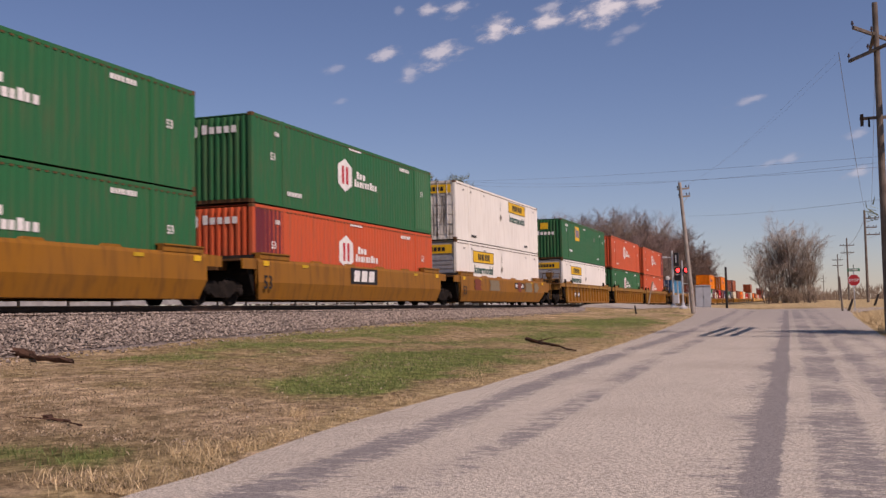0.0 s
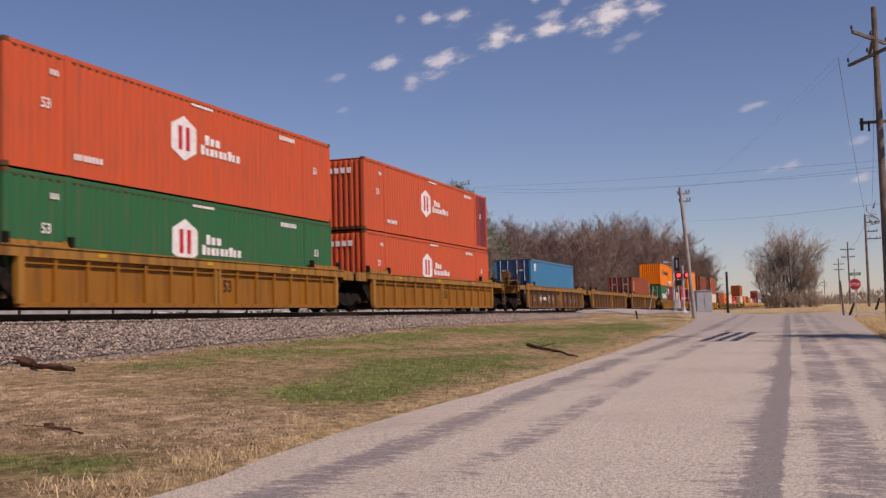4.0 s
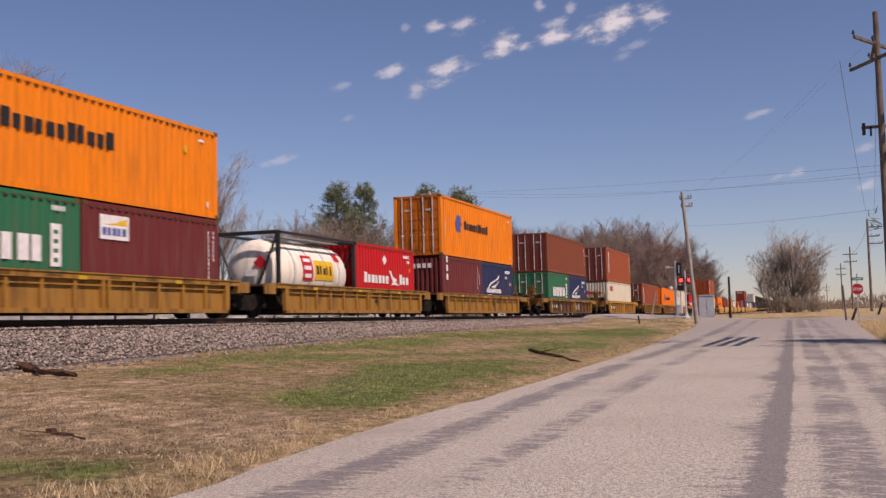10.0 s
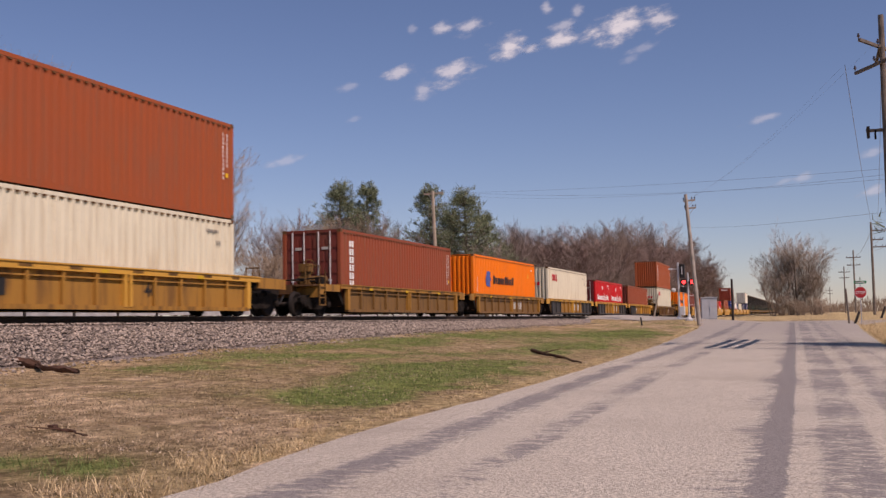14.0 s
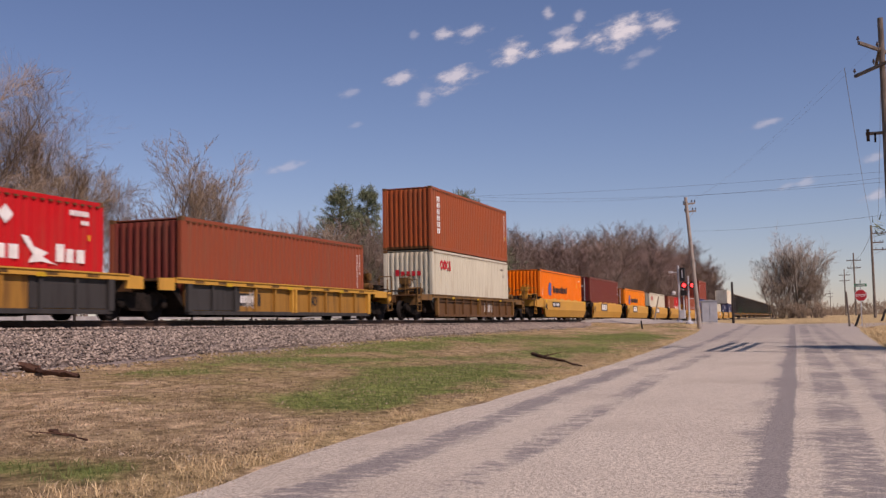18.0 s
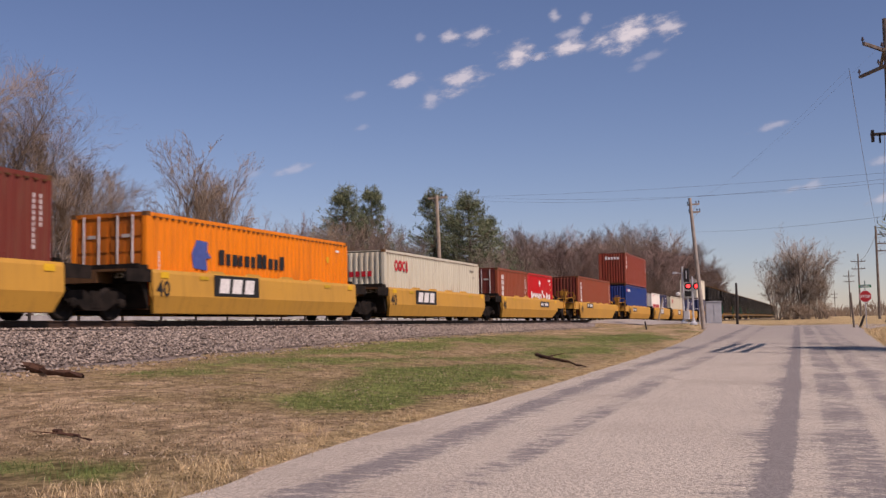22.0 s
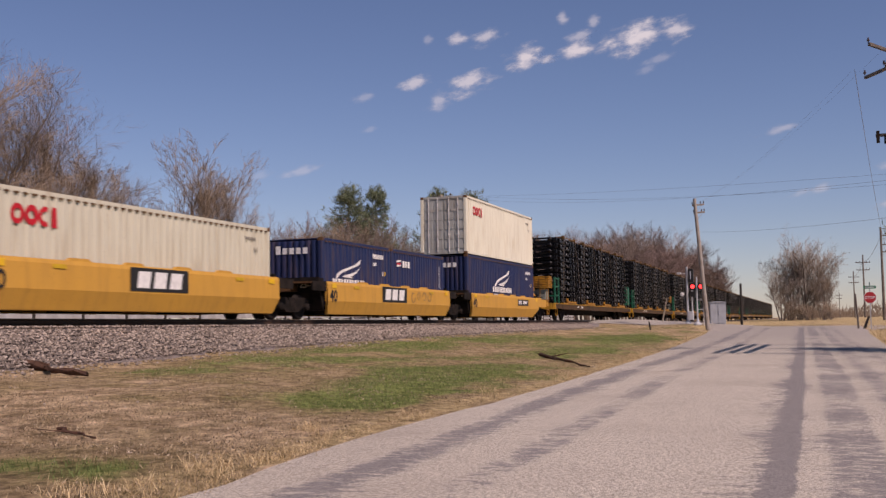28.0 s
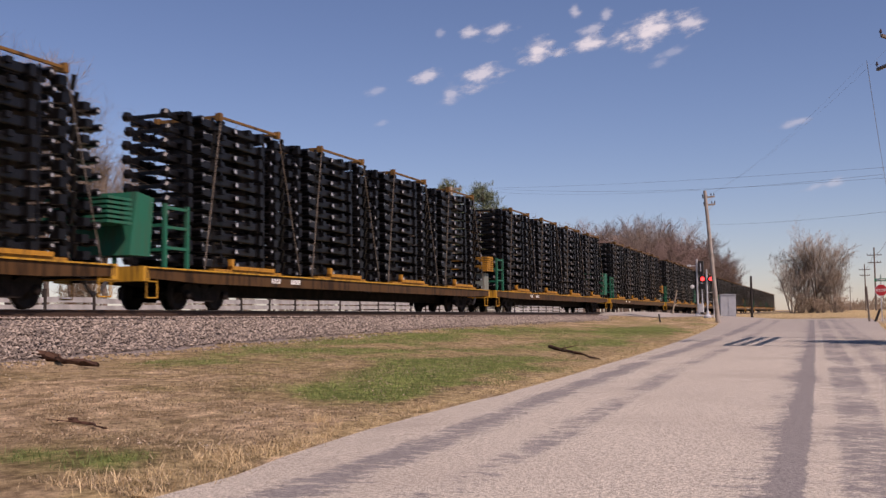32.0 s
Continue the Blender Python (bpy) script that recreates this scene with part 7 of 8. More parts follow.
# the grove past the crossing
for az, d, h, kind, w_ in ((-0.95, 132, 11.9, "grove", 1.05), (-1.85, 133, 10.2, "grove", 1.05), (-0.3, 134, 10.4, "grove", 0.9), (-1.4, 136, 11.4, "grove", 0.95), (-2.3, 131, 7.4, "grove", 1.2), (-0.2, 131, 6.6, "grove", 1.0)):
    plant(kind, az, d, h, rt.uniform(0, 360), w_)
for i in range(7):
    plant("scrub", -2.35 + 2.5 * i / 6, 128 + 3 * (i % 3), rt.uniform(1.6, 3.0), rt.uniform(0, 360), 1.5)
plant("wood2", 4.3, 150, 7.5, 40)
# a pine added beside the road so that its shade crosses the road
shade = plant("pine", 14.0, 36.4, 12.0, 40, 1.15)
shade["label"] = "dark green pine added beside the road to shade it"


def far_woods():
    rng = np.random.default_rng(12)
    v, f = [], []
    for i in range(9000):
        x = rng.uniform(-20, 330)
        y = 760 + rng.uniform(0, 60)
        h = 5 + 4 * noise.noise((x * 0.03, 0.5, 2)) + rng.uniform(0, 3)
        z = 0.9 + rng.uniform(0, 1) ** 1.5 * h
        n = len(v)
        a = rng.uniform(-1, 1)
        l = rng.uniform(1.0, 2.6)
        v += [(x - 0.25, y, z - 1), (x + 0.25, y, z - 1), (x + a, y, z + l)]
        f.append((n, n + 1, n + 2))
    me = bpy.data.meshes.new("far_woods")
    me.from_pydata(v, [], f)
    me.materials.append(TWIG)
    tagged(new("far_woods", me), "far line of bare brown woods on the horizon", "woods", kind="stuff")


far_woods()


# ---------------------------------------------------------------- grass, straw and loose bits
def blades(name, label, mat, count, place, hmin, hmax, width, seed, lean=0.5):
    rng = np.random.default_rng(seed)
    v, f = [], []
    made = 0
    while made < count:
        spot = place(rng)
        if spot is None:
            continue
        x, y, k = spot
        z = ground_z(x, y)
        h = rng.uniform(hmin, hmax) * k
        a = rng.uniform(0, math.pi)
        dx, dy = math.cos(a) * width / 2, math.sin(a) * width / 2
        lx, ly = rng.normal(0, lean * h, 2)
        n = len(v)
        mx, my = x + lx * 0.35, y + ly * 0.35
        v += [(x - dx, y - dy, z - 0.01), (x + dx, y + dy, z - 0.01), (mx + dx * 0.7, my + dy * 0.7, z + h * 0.62), (mx - dx * 0.7, my - dy * 0.7, z + h * 0.62), (x + lx, y + ly, z + h)]
        f += [(n, n + 1, n + 2, n + 3), (n + 3, n + 2, n + 4)]
        made += 1
    me = bpy.data.meshes.new(name)
    me.from_pydata(v, [], f)
    me.materials.append(mat)
    tagged(new(name, me), label, "grass", kind="stuff")


def on_verge(rng):
    y = 6 + 70 * rng.random() ** 1.7
    q = abs(rng.normal(0, 0.17 if y > 10 else 0.19))
    n = noise.noise((y * 1.1, q * 2, 4))
    if n < 0.02 + 0.15 * rng.random():
        return None
    return road_left(y) - 0.04 - q, y, max(0.3, 1 - q * 0.8) * (0.7 + 1.2 * max(n, 0))


def on_bank(rng):
    y = 6 + 66 * rng.random() ** 1.5
    xl, xt = road_left(y), toe(y)[0]
    x = xl + (xt - xl) * rng.random()
    return (x, y, 1.0) if green_at(x, y) > 0.30 + 0.4 * rng.random() else None


def on_soil(rng):
    y = 8 + 60 * rng.random() ** 1.5
    xl, xt = road_left(y), toe(y)[0]
    return xl + (xt - xl) * rng.random(), y, 1.0


def on_thatch(rng):
    y = 6 + 50 * rng.random() ** 1.9
    xl, xt = road_left(y), toe(y)[0]
    x = xl + (xt - xl) * rng.random()
    return (x, y, 1.0) if noise.noise((x * 0.55, y * 0.4, 12)) > -0.12 + 0.35 * rng.random() else None


def on_right(rng):
    y = 30 + 60 * rng.random() ** 1.3
    return road_right(y) + 0.1 + 9 * rng.random() ** 1.6, y, 1.0


TUFTS = [(-5.15, 12.6, 0.42), (-5.15, 12.6, 0.42), (-5.3, 12.9, 0.3), (-5.6, 10.7, 0.26), (-6.3, 20.1, 0.3), (-4.55, 6.8, 0.3), (-4.65, 6.3, 0.34), (-4.9, 6.2, 0.3), (-5.2, 6.1, 0.26), (-5.6, 17.2, 0.3), (-6.5, 25.5, 0.35), (-4.7, 7.3, 0.25)]


rv = random.Random(14)
for i in range(22):
    q = 6.5 + 50 * rv.random() ** 1.6
    TUFTS.append((road_left(q) - rv.uniform(0.1, 0.7), q, rv.uniform(0.12, 0.34)))


def on_tuft(rng):
    x, y, r = TUFTS[rng.integers(len(TUFTS))]
    return x + rng.normal(0, r * 0.45), y + rng.normal(0, r * 0.6), 1.0


blades("straw_verge", "dry straw-coloured grass along the road edge", STRAW, 6500, on_verge, 0.012, 0.050, 0.006, 1, 1.4)
blades("straw_tufts", "tall tufts of dry straw-coloured grass", STRAW, 2200, on_tuft, 0.03, 0.13, 0.006, 2, 0.8)
blades("green_grass", "short green spring grass in patches", BLADE, 30000, on_bank, 0.02, 0.07, 0.008, 3, 0.7)
blades("dead_grass", "thin dead grass on bare soil", STRAW, 9000, on_soil, 0.006, 0.025, 0.007, 5, 1.8)
blades("dead_thatch", "matted brown and olive dead grass over the bank", THATCH, 45000, on_thatch, 0.008, 0.034, 0.010, 15, 1.3)
blades("straw_field_edge", "dry straw-coloured grass beside the road", STRAW, 12000, on_right, 0.04, 0.18, 0.014, 6, 0.7)


LEAF = make_blade_mat("dead_leaves", (0.11, 0.072, 0.044), (0.52, 0.41, 0.28))
blades("leaf_litter", "brown and tan dead leaves and bark scraps on the soil", LEAF, 16000, on_soil, 0.006, 0.022, 0.022, 9, 1.6)


def litter():
    rng = np.random.default_rng(21)
    v, f = [], []
    for i in range(4200):
        x, y, _ = on_soil(rng)
        near = (road_left(y) - x) / (road_left(y) - toe(y)[0])
        if noise.noise((x * 0.6, y * 0.5, 8)) < 0.16 + 0.25 * rng.random() - 0.30 * near ** 2:
            continue
        add_stone(v, f, rng, x, y, ground_z(x, y) - 0.005, 0.007 + 0.020 * rng.random() ** 3)
    me = bpy.data.meshes.new("pebbles")
    me.from_pydata(v, [], f)
    me.materials.append(make_blade_mat("pale_pebble", (0.20, 0.15, 0.105), (0.60, 0.50, 0.39)))
    tagged(new("pebbles", me), "pale pebbles scattered over the soil", "stones", kind="stuff")


litter()


def log(name, label, ends, r, mat, bends=5, twigs=()):
    rng = np.random.default_rng(int(r * 1e4))
    v, f = [], []
    (x0, y0), (x1, y1) = ends
    pts, rad = [], []
    for i in range(bends + 1):
        q = i / bends
        x, y = x0 + (x1 - x0) * q + rng.normal(0, 0.03), y0 + (y1 - y0) * q + rng.normal(0, 0.05)
        pts.append(np.array((x, y, ground_z(x, y) + r * 0.8 + rng.uniform(0, 0.03))))
        rad.append(r * (1 - 0.6 * q) * rng.uniform(0.75, 1.2))
    limb(v, f, pts, rad, 8)
    jag = rng.normal(0, r * 0.16, (len(v), 3))
    v = [tuple(np.array(q) + j) for q, j in zip(v, jag)]
    for a, b in twigs:
        p = pts[a]
        limb(v, f, [p, p + np.array(b) * 0.5, p + np.array(b)], [r * 0.5, r * 0.35, r * 0.15], 5)
    me = bpy.data.meshes.new(name)
    me.from_pydata(v, [], f)
    me.materials.append(mat)
    tagged(new(name, me), label, "branch")


ROT = surf("rotten_wood", (0.060, 0.030, 0.020), (0.13, 0.070, 0.045), 5, 0.95, 0, 0.8, 25)
log("fallen_log", "dark brown rotten log lying at the foot of the ballast", ((-15.0, 16.3), (-12.05, 14.85)), 0.085, ROT, 12, ((3, (0.5, -0.4, -0.02)), (1, (0.3, -0.5, 0.0))))
log("fallen_branch", "dark forked branch lying on the grassy bank", ((-8.2, 30.4), (-5.6, 25.4)), 0.05, ROT, 12, ((5, (-0.3, 0.9, 0.12)), (3, (0.5, 0.3, 0.1))))
log("dead_branch", "dead brown branch on bare soil", ((-7.7, 8.95), (-6.95, 8.65)), 0.02, ROT, 8, ((3, (-0.25, -0.3, 0.06)),))

# ---------------------------------------------------------------- poles and wires
def spot(az, d):
    return d * math.sin(radians(az)), d * math.cos(radians(az))


INSULATOR = Geo().lathe([(0, 0.02), (0.05, 0.02), (0.06, 0.055), (0.10, 0.05), (0.11, 0.035), (0.17, 0.03), (0.18, 0.015)], (0, 0, 0), 8, "z").mesh("insulator", INSUL)


def utility_pole(x, y, height, r, mat, arms, label, lean=(0, 0), turn=0.0, base=None):
    """arms: (height, half length, offset along the arm)."""
    z = ground_z(x, y) - 0.1 if base is None else base
    t_ = thing("utility_pole", label, "utility pole", "utility poles", m=pose(x, y, z, lean[0], lean[1], turn))
    part("pole", Geo().tube((0, 0, -0.2), (0, 0, height), r, r * 0.66, 12), mat, t_)
    for h, a, off in arms:
        part("crossarm", Geo().box(off - a, off + a, r * 0.7, r * 0.7 + 0.10, h - 0.06, h + 0.06), mat, t_)
        part("brace", Geo().tube((off - a * 0.6, r * 0.9, h - 0.05), (0, r * 0.7, h - 0.55), 0.018, k=5).tube((off + a * 0.6, r * 0.9, h - 0.05), (0, r * 0.7, h - 0.55), 0.018, k=5), GALV, t_)
        for q in (-0.92, -0.45, 0.45, 0.92):
            part("insulator", INSULATOR, INSUL, t_).location = (off + q * a, r * 0.7 + 0.05, h + 0.06)
    return t_


def wire(a, b, sag, r=0.012):
    a, b = Vector(a), Vector(b)
    g = Geo()
    last = None
    n = 22
    for i in range(n + 1):
        q = i / n
        p = a.lerp(b, q) - Vector((0, 0, sag * 4 * q * (1 - q)))
        if last is not None:
            g.tube(last, p, r, k=4, caps=False)
        last = p
    tagged(part("overhead_wire", g.weld(), WIRE, None), "thin dark overhead wire between poles, or thick unseen one added for its shadow", "wire", "overhead wires")


# the tall pole by the road, with arms set along and across it
HX, HY = 2.36, 37.6
HP = utility_pole(HX, HY, 11.2, 0.14, WOODPOLE, (), "tall weathered utility pole with crossed arms beside the road", base=0.0)
for h, a, turn in ((10.15, 1.35, 62), (9.55, 1.5, 118), (9.85, 1.3, 90)):
    q = part("crossarm", Geo().box(-a, a, 0.09, 0.18, -0.05, 0.05), WOODPOLE, HP)
    q.matrix_basis = pose(0, 0, h, 0, 0, turn)
    for s_ in (-0.94, 0.94):
        part("insulator", INSULATOR, INSUL, q).location = (s_ * a, 0.2, 0.07)
part("telephone_arm", Geo().box(-0.62, 0.62, 0.14, 0.22, 7.25, 7.35), WOODPOLE, HP)
part("cable_bracket", Geo().box(-0.60, -0.50, 0.10, 0.26, 7.05, 7.45).box(-0.36, -0.30, 0.12, 0.22, 7.0, 7.3), STEELDARK, HP)
# an unseen pair of poles tied by beams, added to shadow the road
H2 = utility_pole(4.95, 31.9, 10.9, 0.15, WOODPOLE, (), "weathered utility pole of an unseen tied pair, added for its shadow on the road", base=0.0)
H3 = utility_pole(4.95, 40.6, 10.9, 0.15, WOODPOLE, (), "weathered utility pole of an unseen tied pair, added for its shadow on the road", base=0.0)
for h in (10.7, 10.05, 9.4):
    part("tie_beam", Geo().tube((-0.1, 0, h), (0.1, 8.6, h), 0.12, k=6), WOODPOLE, H2)
part("side_arm", Geo().tube((0, 0, 10.2), (-2.3, -2.3, 10.2), 0.06, k=6), WOODPOLE, H2)
LP = spot(-6.07, 75.0)
lean_pole = utility_pole(LP[0], LP[1], 9.4, 0.17, GREYPOLE, ((8.95, 0.42, 0.22), (8.4, 0.40, 0.24)), "leaning weathered utility pole by the level crossing", (0, -4.0), 10)
BP = spot(-20.2, 72.0)
back_pole = utility_pole(BP[0], BP[1], 9.35, 0.17, PALEPOLE, ((9.2, 0.7, 0.0),), "pale straight utility pole beyond the track", (0, -1.6), 0)
for az, d, h, arm in ((2.66, 122, 10.2, "side"), (1.76, 178, 10.1, "two"), (1.28, 236, 10.0, "two"), (0.55, 420, 10.0, "two")):
    x, y = spot(az, d)
    utility_pole(x, y, h, 0.16, WOODPOLE, ((h - 0.9, 0.75, 0.75), (h - 1.9, 0.6, 0.6), (h - 2.7, 0.75, 0.75)) if arm == "side" else ((h - 1.2, 1.1, 0), (h - 2.4, 1.0, 0)), "dark utility pole in the line along the road")
wz = ground_z(*BP)
for dx, z0, z1, sag in ((-0.5, 9.15, 5.95, 0.2), (0.5, 9.25, 5.6, 0.45), (0.2, 9.05, 5.75, 0.55)):
    wire((BP[0] + dx, BP[1], wz + z0), (HX, HY, z1), sag, 0.0045)
# two thick unseen wires, added to draw lines of shadow across the road
wire((4.95, 31.5, 10.2), (26, 33.0, 9.8), 0.1, 0.06)
wire((4.1, 40.4, 10.2), (26, 42.0, 9.8), 0.1, 0.06)
lz = ground_z(*LP)
wire((LP[0] - 0.62, LP[1], lz + 8.9), (HX - 1.3, HY + 0.3, 9.6), 0.5, 0.0022)
wire((LP[0] - 0.5, LP[1], lz + 8.9), (HX - 0.2, HY + 1.2, 10.5), 0.5, 0.0022)
wire((LP[0] - 0.5, LP[1], lz + 6.9), (HX, HY, 4.5), 0.15, 0.006)
wire((HX, HY, 10.4), (spot(2.66, 122)[0] + 0.6, 122, ground_z(5.7, 122) + 9.3), 0.9)
wire((HX - 1.2, HY, 9.6), (spot(2.66, 122)[0] + 0.4, 122, ground_z(5.7, 122) + 8.3), 0.9)
for s_ in (0, 1):
    a_, b_ = spot((2.66, 1.76)[s_], (122, 178)[s_]), spot((1.76, 1.28)[s_], (178, 236)[s_])
    wire((a_[0], a_[1], ground_z(*a_) + 9.2), (b_[0], b_[1], ground_z(*b_) + 8.9), 0.7, 0.02)


# ---------------------------------------------------------------- signs and the level crossing
def stop_sign(az, d):
    x, y = spot(az, d)
    z = ground_z(x, y)
    t_ = thing("stop_sign", "red eight-sided stop sign under green street name plates", "sign", m=pose(x, y, z))
    part("post", Geo().box(-0.03, 0.03, 0.0, 0.04, -0.2, 3.05), GALV, t_)
    oct_ = [(0.40 * math.cos(math.pi / 8 + i * math.pi / 4), 0.40 * math.sin(math.pi / 8 + i * math.pi / 4)) for i in range(8)]
    face = part("sign_face", Geo().prism([(a, -0.012, 2.05 + b) for a, b in oct_], (0, 0.006, 0)), WHITEPAINT, t_, "white-edged sign plate")
    part("red_field", Geo().prism([(a * 0.93, -0.018, 2.05 + b * 0.93) for a, b in oct_], (0, 0.005, 0)), REDSIGN, face, "red field")
    me = letters("STOP", 0.25, WHITEPAINT)
    w_ = max(v.co.x for v in me.vertices)
    ob = part("lettering", me, WHITEPAINT, face)
    ob.matrix_basis = Matrix.Translation((-w_ / 2, -0.021, 1.96)) @ pose(0, 0, 0, 90, 0, 0)
    part("street_plate", Geo().box(-0.38, 0.38, -0.01, 0.01, 2.62, 2.80), GREENSIGN, t_, "green street name plate")
    part("street_plate", Geo().box(-0.01, 0.01, -0.38, 0.38, 2.84, 3.02), GREENSIGN, t_)
    part("plate_bar", Geo().box(-0.28, 0.28, -0.014, -0.011, 2.68, 2.74), WHITEPAINT, t_)


stop_sign(2.02, 72.0)


def marker(x, y, h, lean, mat, label, r=0.06):
    t_ = thing("marker_post", label, "post", m=pose(x, y, ground_z(x, y), 0, lean, 0))
    part("post", Geo().tube((0, 0, -0.2), (0, 0, h), r, r * 0.8, 8), mat, t_)


x, y = spot(1.42, 74)
marker(x, y, 2.35, -3, WOODPOLE, "short weathered post by the road", 0.07)
marker(x + 0.35, y - 0.5, 0.85, 20, BLACKWOOD, "short dark leaning post", 0.09)
x, y = spot(2.95, 100)
marker(x, y, 1.1, 20, BLACKWOOD, "short dark leaning post", 0.11)
x, y = spot(-4.33, 92)
marker(x, y, 3.6, 0, BLACKWOOD, "tall black timber post by the crossing", 0.115)
x, y = spot(-8.45, 82)
marker(x, y, 1.9, 12, PALEPOLE, "pale leaning stake by the crossing", 0.06)
x, y = spot(-9.1, 70)
marker(x, y, 0.55, -8, BLACKWOOD, "short dark stub post", 0.06)

GLOW, gt, gp = nodes_of("lit_red_lens")
gp.inputs["Base Color"].default_value = (0.5, 0.01, 0.01, 1)
gp.inputs["Emission Color"].default_value = (1.0, 0.035, 0.03, 1)
gp.inputs["Emission Strength"].default_value = 5.0


def crossing_signal(x, y, label):
    z = ground_z(x, y)
    t_ = thing("crossing_signal", label, "crossing signal", m=pose(x, y, z, 0, 0, 6))
    part("mast", Geo().tube((0, 0, -0.1), (0, 0, 3.55), 0.06, k=10), ALU, t_)
    part("base", Geo().lathe([(0, 0.28), (0.1, 0.28), (0.25, 0.12), (0.5, 0.09)], (0, 0, 0), 12, "z"), ALU, t_)
    part("light_arm", Geo().tube((-0.34, -0.06, 2.83), (0.34, -0.06, 2.83), 0.035, k=8), ALU, t_)
    for s_ in (-1, 1):
        bg = part("lamp_disc", Geo().lathe([(-0.16, 0.27), (-0.14, 0.27)], (s_ * 0.30, 0.05 * s_, 2.83), 18, "y"), BLACKPAINT, t_)
        part("lens", Geo().lathe([(-0.20, 0.02), (-0.20, 0.10), (-0.165, 0.145)], (s_ * 0.30, 0.05 * s_, 2.83), 16, "y"), GLOW, bg, "glowing red lens")
        part("hood", Geo().box(s_ * 0.30 - 0.17, s_ * 0.30 + 0.17, -0.42, -0.16, 3.0, 3.015), BLACKPAINT, bg)
    for z_ in (1.15, 1.85):
        part("rung", Geo().tube((-0.05, 0.05, z_), (0.55, 0.05, z_), 0.02, k=5), ALU, t_)
    part("side_pole", Geo().tube((0.45, 0.05, -0.1), (0.45, 0.05, 2.4), 0.03, k=6), ALU, t_)
    return t_


x, y = spot(-6.60, 78.5)
crossing_signal(x, y, "silver level crossing signal mast with two lit red lamps")
x, y = spot(-7.10, 80.0)
t_ = thing("signal_mast", "silver crossing mast with black signal heads and a lamp arm", "crossing signal", m=pose(x, y, ground_z(x, y)))
part("mast", Geo().tube((0, 0, -0.1), (0, 0, 4.28), 0.075, k=10), ALU, t_)
part("mast_tube", Geo().tube((0.34, 0, 0.3), (0.34, 0, 2.6), 0.05, k=8), ALU, t_)
part("signal_head", Geo().cbox(0.12, 0.50, -0.15, 0.12, 3.10, 4.12, 0.05), BLACKPAINT, t_, "tall black signal head")
part("head_edge", Geo().box(0.26, 0.33, -0.17, -0.152, 3.35, 3.95), ALU, t_)
part("lower_head", Geo().cbox(0.14, 0.62, -0.15, 0.12, 2.02, 2.42, 0.05), BLACKPAINT, t_, "black box")
part("lamp_arm", Geo().tube((-0.02, 0, 3.78), (-0.55, 0, 3.80), 0.03, k=6), ALU, t_)
part("lamp", Geo().cbox(-0.72, -0.42, -0.1, 0.1, 3.74, 3.88, 0.03), ALU, t_)
part("bell", Geo().lathe([(-0.2, 0.03), (-0.16, 0.15), (-0.10, 0.16)], (-0.36, 0, 2.22), 12, "y"), WHITEPAINT, t_)
part("gate_box", Geo().cbox(0.02, 0.42, -0.25, 0.2, 0.3, 0.95, 0.03), ALU, t_)
part("base", Geo().lathe([(0, 0.25), (0.1, 0.25), (0.25, 0.12), (0.5, 0.09)], (0, 0, 0), 12, "z"), ALU, t_)

x, y = spot(-5.57, 88.5)
cab = thing("relay_cabinet", "grey steel relay cabinet beside the level crossing", "relay cabinet", m=pose(x, y, ground_z(x, y) - 0.03, 0, 0, 10))
SHED = surf("grey_cabinet_paint", (0.40, 0.41, 0.42), (0.34, 0.35, 0.36), 2, 0.5, 0.1, 0.05)
part("body", Geo().cbox(-0.63, 0.63, -0.55, 0.55, 0.0, 1.80, 0.02), SHED, cab)
part("roof", Geo().prism([(-0.70, -0.63, 1.80), (0.70, -0.63, 1.80), (0.70, -0.63, 1.84), (0.0, -0.63, 1.90), (-0.70, -0.63, 1.84)], (0, 1.26, 0)), SHED, cab)
for s_ in (-1, 1):
    part("door", Geo().box(min(0.02 * s_, 0.58 * s_), max(0.02 * s_, 0.58 * s_), -0.575, -0.552, 0.10, 1.72), SHED, cab)
part("handle", Geo().box(0.05, 0.09, -0.62, -0.575, 0.85, 1.05), GALV, cab)


# ---------------------------------------------------------------- pale fence beyond the track
FENCE = surf("bleached_board", (0.46, 0.46, 0.46), (0.30, 0.30, 0.30), 2, 0.85, 0, 0.3, 30)
fence = thing("board_fence", "low bleached board fence beyond the track", "fence")
fp_ = Geo().box(0.0, 0.12, -0.05, 0.05, -0.3, 1.35).mesh("post", BLACKWOOD)
fb_ = Geo().box(0.052, 0.075, -1.19, 1.19, -0.09, 0.09).mesh("board", FENCE)
for i in range(40):
    y = 8 + 2.4 * i
    z = ground_z(-24.5, y)
    part("post", fp_, BLACKWOOD, fence).location = (-24.5, y, z)
    for h in (0.25, 0.50, 0.75, 1.0):
        part("board", fb_, FENCE, fence).location = (-24.5, y + 1.2, z + h)


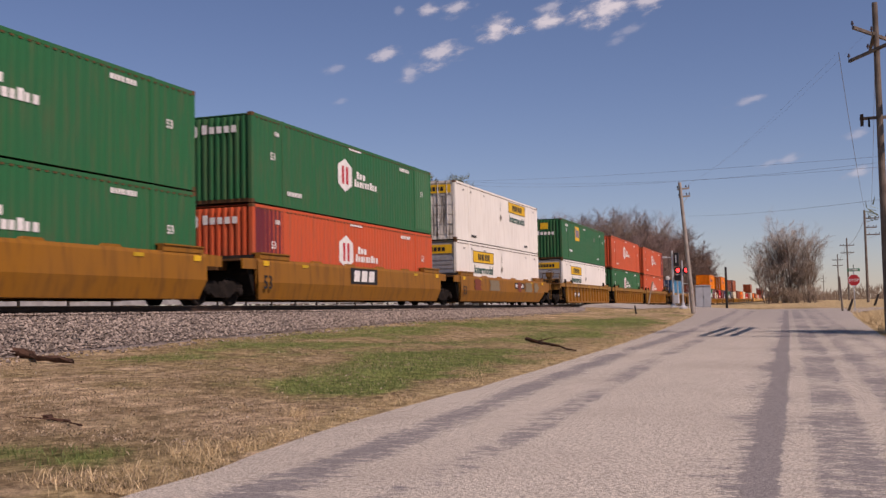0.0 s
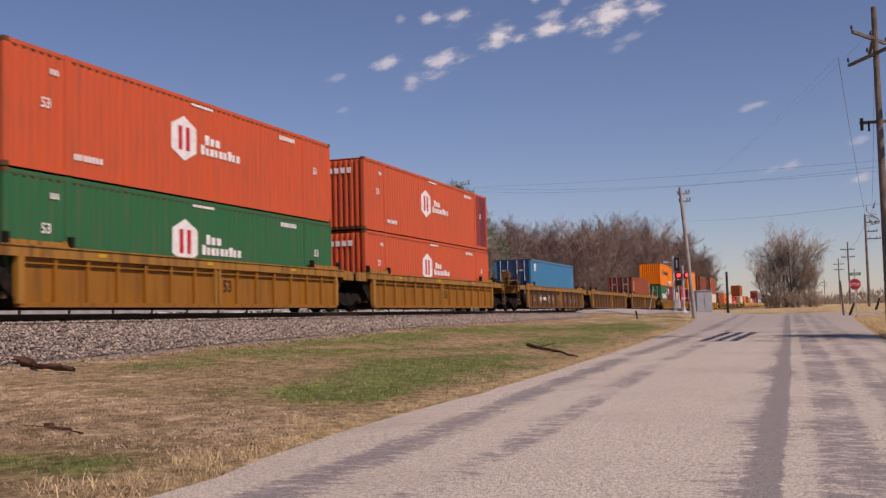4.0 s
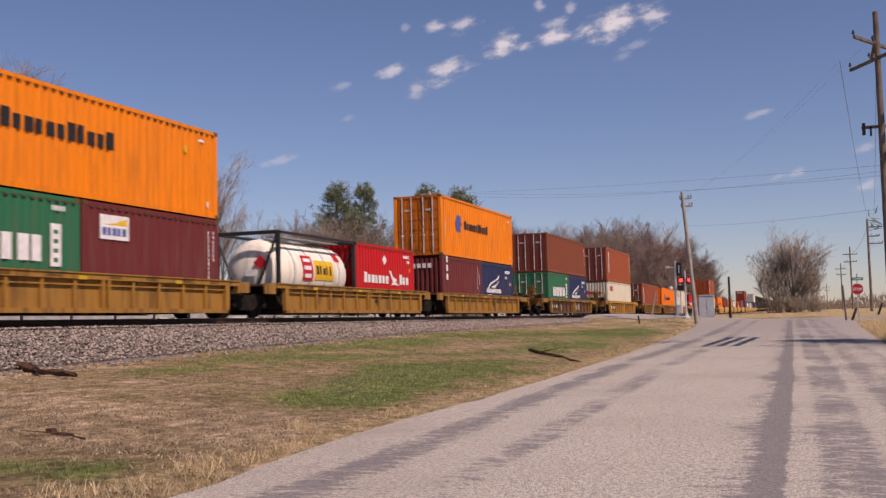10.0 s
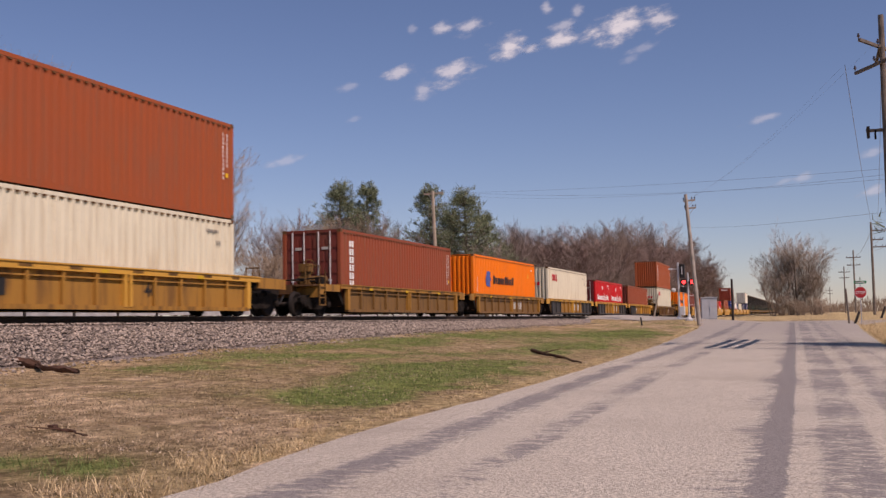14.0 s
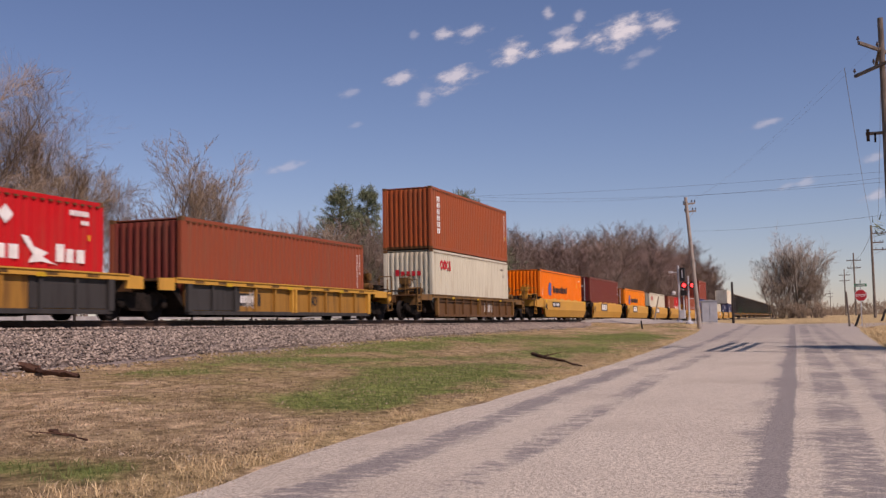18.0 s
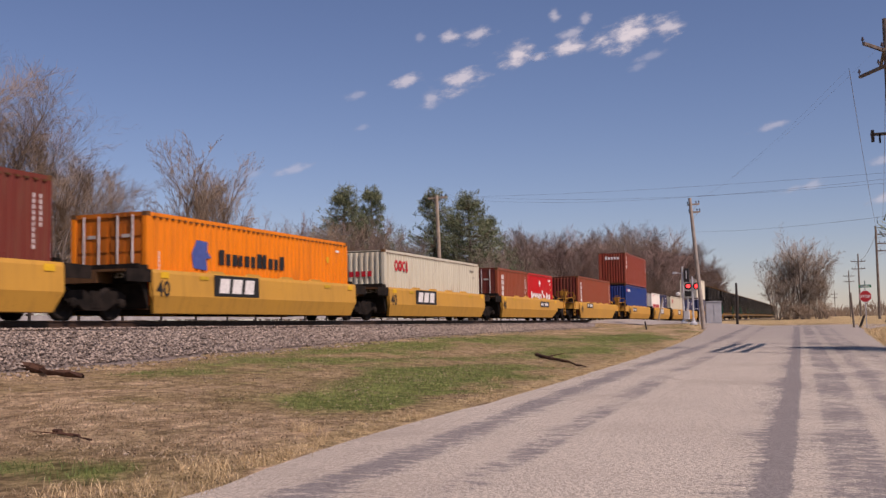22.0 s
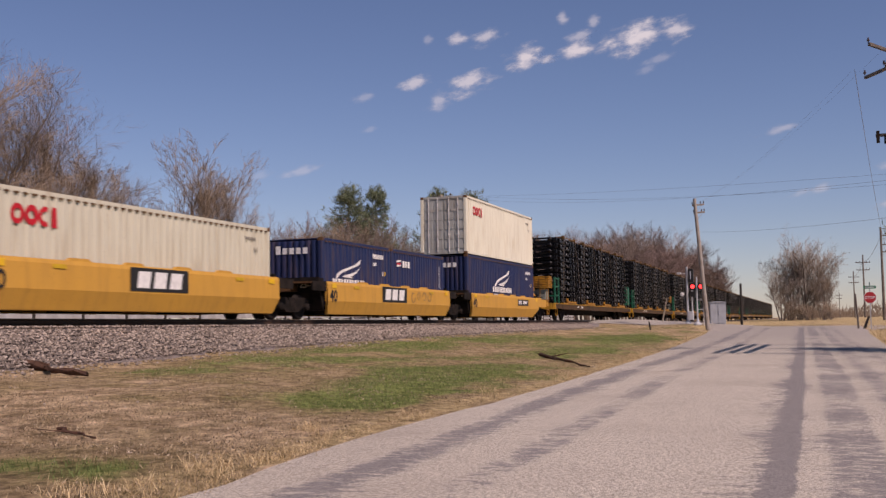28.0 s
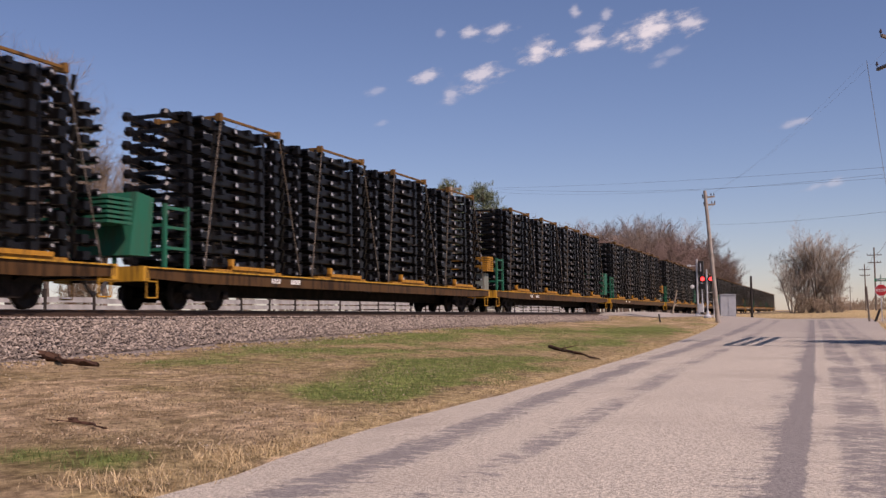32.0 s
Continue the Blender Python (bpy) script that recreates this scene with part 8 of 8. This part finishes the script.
# ---------------------------------------------------------------- clouds
def cloud_mat():
    m, nt, p = nodes_of("glowing_cloud_vapour")
    out = nt.nodes["Material Output"]
    gen = coords(nt, "Generated")
    oi = nt.nodes.new("ShaderNodeObjectInfo")
    off = nt.nodes.new("ShaderNodeVectorMath")
    off.operation = "MULTIPLY_ADD"
    nt.links.new(oi.outputs["Random"], off.inputs[0])
    off.inputs[1].default_value = (37, 19, 53)
    nt.links.new(coords(nt, "Object"), off.inputs[2])
    n1 = tex(nt, "ShaderNodeTexNoise", 0.040, stretch(nt, off.outputs[0], 0.6, 1.0, 1.3), 8.0, Roughness=0.6)
    c = nt.nodes.new("ShaderNodeVectorMath")
    c.operation = "MULTIPLY_ADD"
    nt.links.new(gen, c.inputs[0])
    c.inputs[1].default_value, c.inputs[2].default_value = (2, 0, 2), (-1, 0, -1)
    ln = nt.nodes.new("ShaderNodeVectorMath")
    ln.operation = "LENGTH"
    nt.links.new(c.outputs[0], ln.inputs[0])
    k = nt.nodes.new("ShaderNodeMath")
    k.operation = "MULTIPLY_ADD"
    nt.links.new(ln.outputs["Value"], k.inputs[0])
    k.inputs[1].default_value = -0.66
    rag = nt.nodes.new("ShaderNodeMath")
    rag.operation = "MULTIPLY_ADD"
    nt.links.new(n1.outputs[0], rag.inputs[0])
    rag.inputs[1].default_value, rag.inputs[2].default_value = 1.35, -0.17
    nt.links.new(rag.outputs[0], k.inputs[2])
    a = ramp(nt, k.outputs[0], -0.02, 0.44)
    # the clouds' sunlit white and bluish edges are put in as emission
    em = nt.nodes.new("ShaderNodeEmission")
    nt.links.new(mixc(nt, ramp(nt, k.outputs[0], 0.0, 0.40), (0.44, 0.50, 0.60), (0.82, 0.86, 0.88)), em.inputs[0])
    em.inputs[1].default_value = 0.78
    tr = nt.nodes.new("ShaderNodeBsdfTransparent")
    mx = nt.nodes.new("ShaderNodeMixShader")
    thick = nt.nodes.new("ShaderNodeMath")
    thick.operation = "MULTIPLY"
    nt.links.new(a, thick.inputs[0])
    nt.links.new(oi.outputs["Alpha"], thick.inputs[1])
    nt.links.new(thick.outputs[0], mx.inputs[0])
    nt.links.new(tr.outputs[0], mx.inputs[1])
    nt.links.new(em.outputs[0], mx.inputs[2])
    nt.links.new(mx.outputs[0], out.inputs[0])
    nt.nodes.remove(p)
    return m


CLOUD = cloud_mat()
CLOUDS = []
for az, el, w_, h_, dense in (
    (-21.78, 16.22, 0.59, 0.53, 0.3), (-20.16, 16.2, 1.32, 0.65, 0.8), (-18.51, 16.28, 1.76, 0.7, 0.75), (-16.31, 15.1, 2.25, 1.15, 0.95), (-15.15, 14.99, 0.8, 0.5, 0.7),
    (-13.57, 15.36, 2.6, 0.88, 0.95), (-14.21, 17.09, 0.65, 0.7, 0.6), (-12.49, 16.86, 0.71, 0.7, 0.5), (-13.29, 16.16, 1.7, 0.5, 0.55), (-10.2, 15.85, 3.9, 1.45, 1.0),
    (-8.0, 16.15, 1.9, 0.65, 0.9), (-9.0, 14.71, 1.8, 0.5, 0.28), (-9.7, 14.16, 1.1, 0.45, 0.22), (-22.59, 13.88, 1.76, 0.78, 0.8), (-19.51, 13.92, 2.47, 1.1, 0.9),
    (-21.22, 12.88, 1.45, 0.95, 0.55), (-25.38, 13.13, 1.29, 0.47, 0.3), (-2.9, 10.55, 2.2, 0.48, 0.42), (-0.92, 7.4, 1.4, 0.5, 0.36), (2.5, 8.38, 1.3, 0.55, 0.36),
    (2.47, 6.51, 1.6, 0.55, 0.5), (-25.09, 11.39, 0.88, 0.35, 0.2), (-1.9, 7.21, 1.76, 0.35, 0.25), (-28.9, 9.15, 2.6, 0.55, 0.36), (-31.2, 8.9, 1.6, 0.5, 0.2),
):
    d = 1500.0
    sx_, sz_ = d * math.tan(radians(w_ * 0.86)), d * math.tan(radians(h_ * 0.88))
    g = Geo()
    ring = [(sx_ * math.cos(2 * math.pi * i / 24), 0, sz_ * math.sin(2 * math.pi * i / 24)) for i in range(24)]
    g.poly(ring)
    ob = tagged(part("cloud", g, CLOUD, None), "small white fair-weather cloud in a blue sky", "cloud", "clouds")
    ob.visible_shadow = False
    ob.color = (1, 1, 1, dense * (0.85 if dense < 0.92 else 1.0))
    CLOUDS.append((ob, az, el, d))


def cloud_pose(az, el, d, t):
    """Drifts slowly to the right and down."""
    a, e = radians(az + 0.028 * t), radians(el - 0.026 * t)
    p = (d * math.sin(a) * math.cos(e), d * math.cos(a) * math.cos(e), EYE + d * math.sin(e))
    return Matrix.Translation(p) @ pose(0, 0, 0, math.degrees(e), 0, -math.degrees(a)) @ pose(0, 0, 0, 0, -13, 0)


for ob, az, el, d in CLOUDS:
    ob.matrix_basis = cloud_pose(az, el, d, 16)


motions()
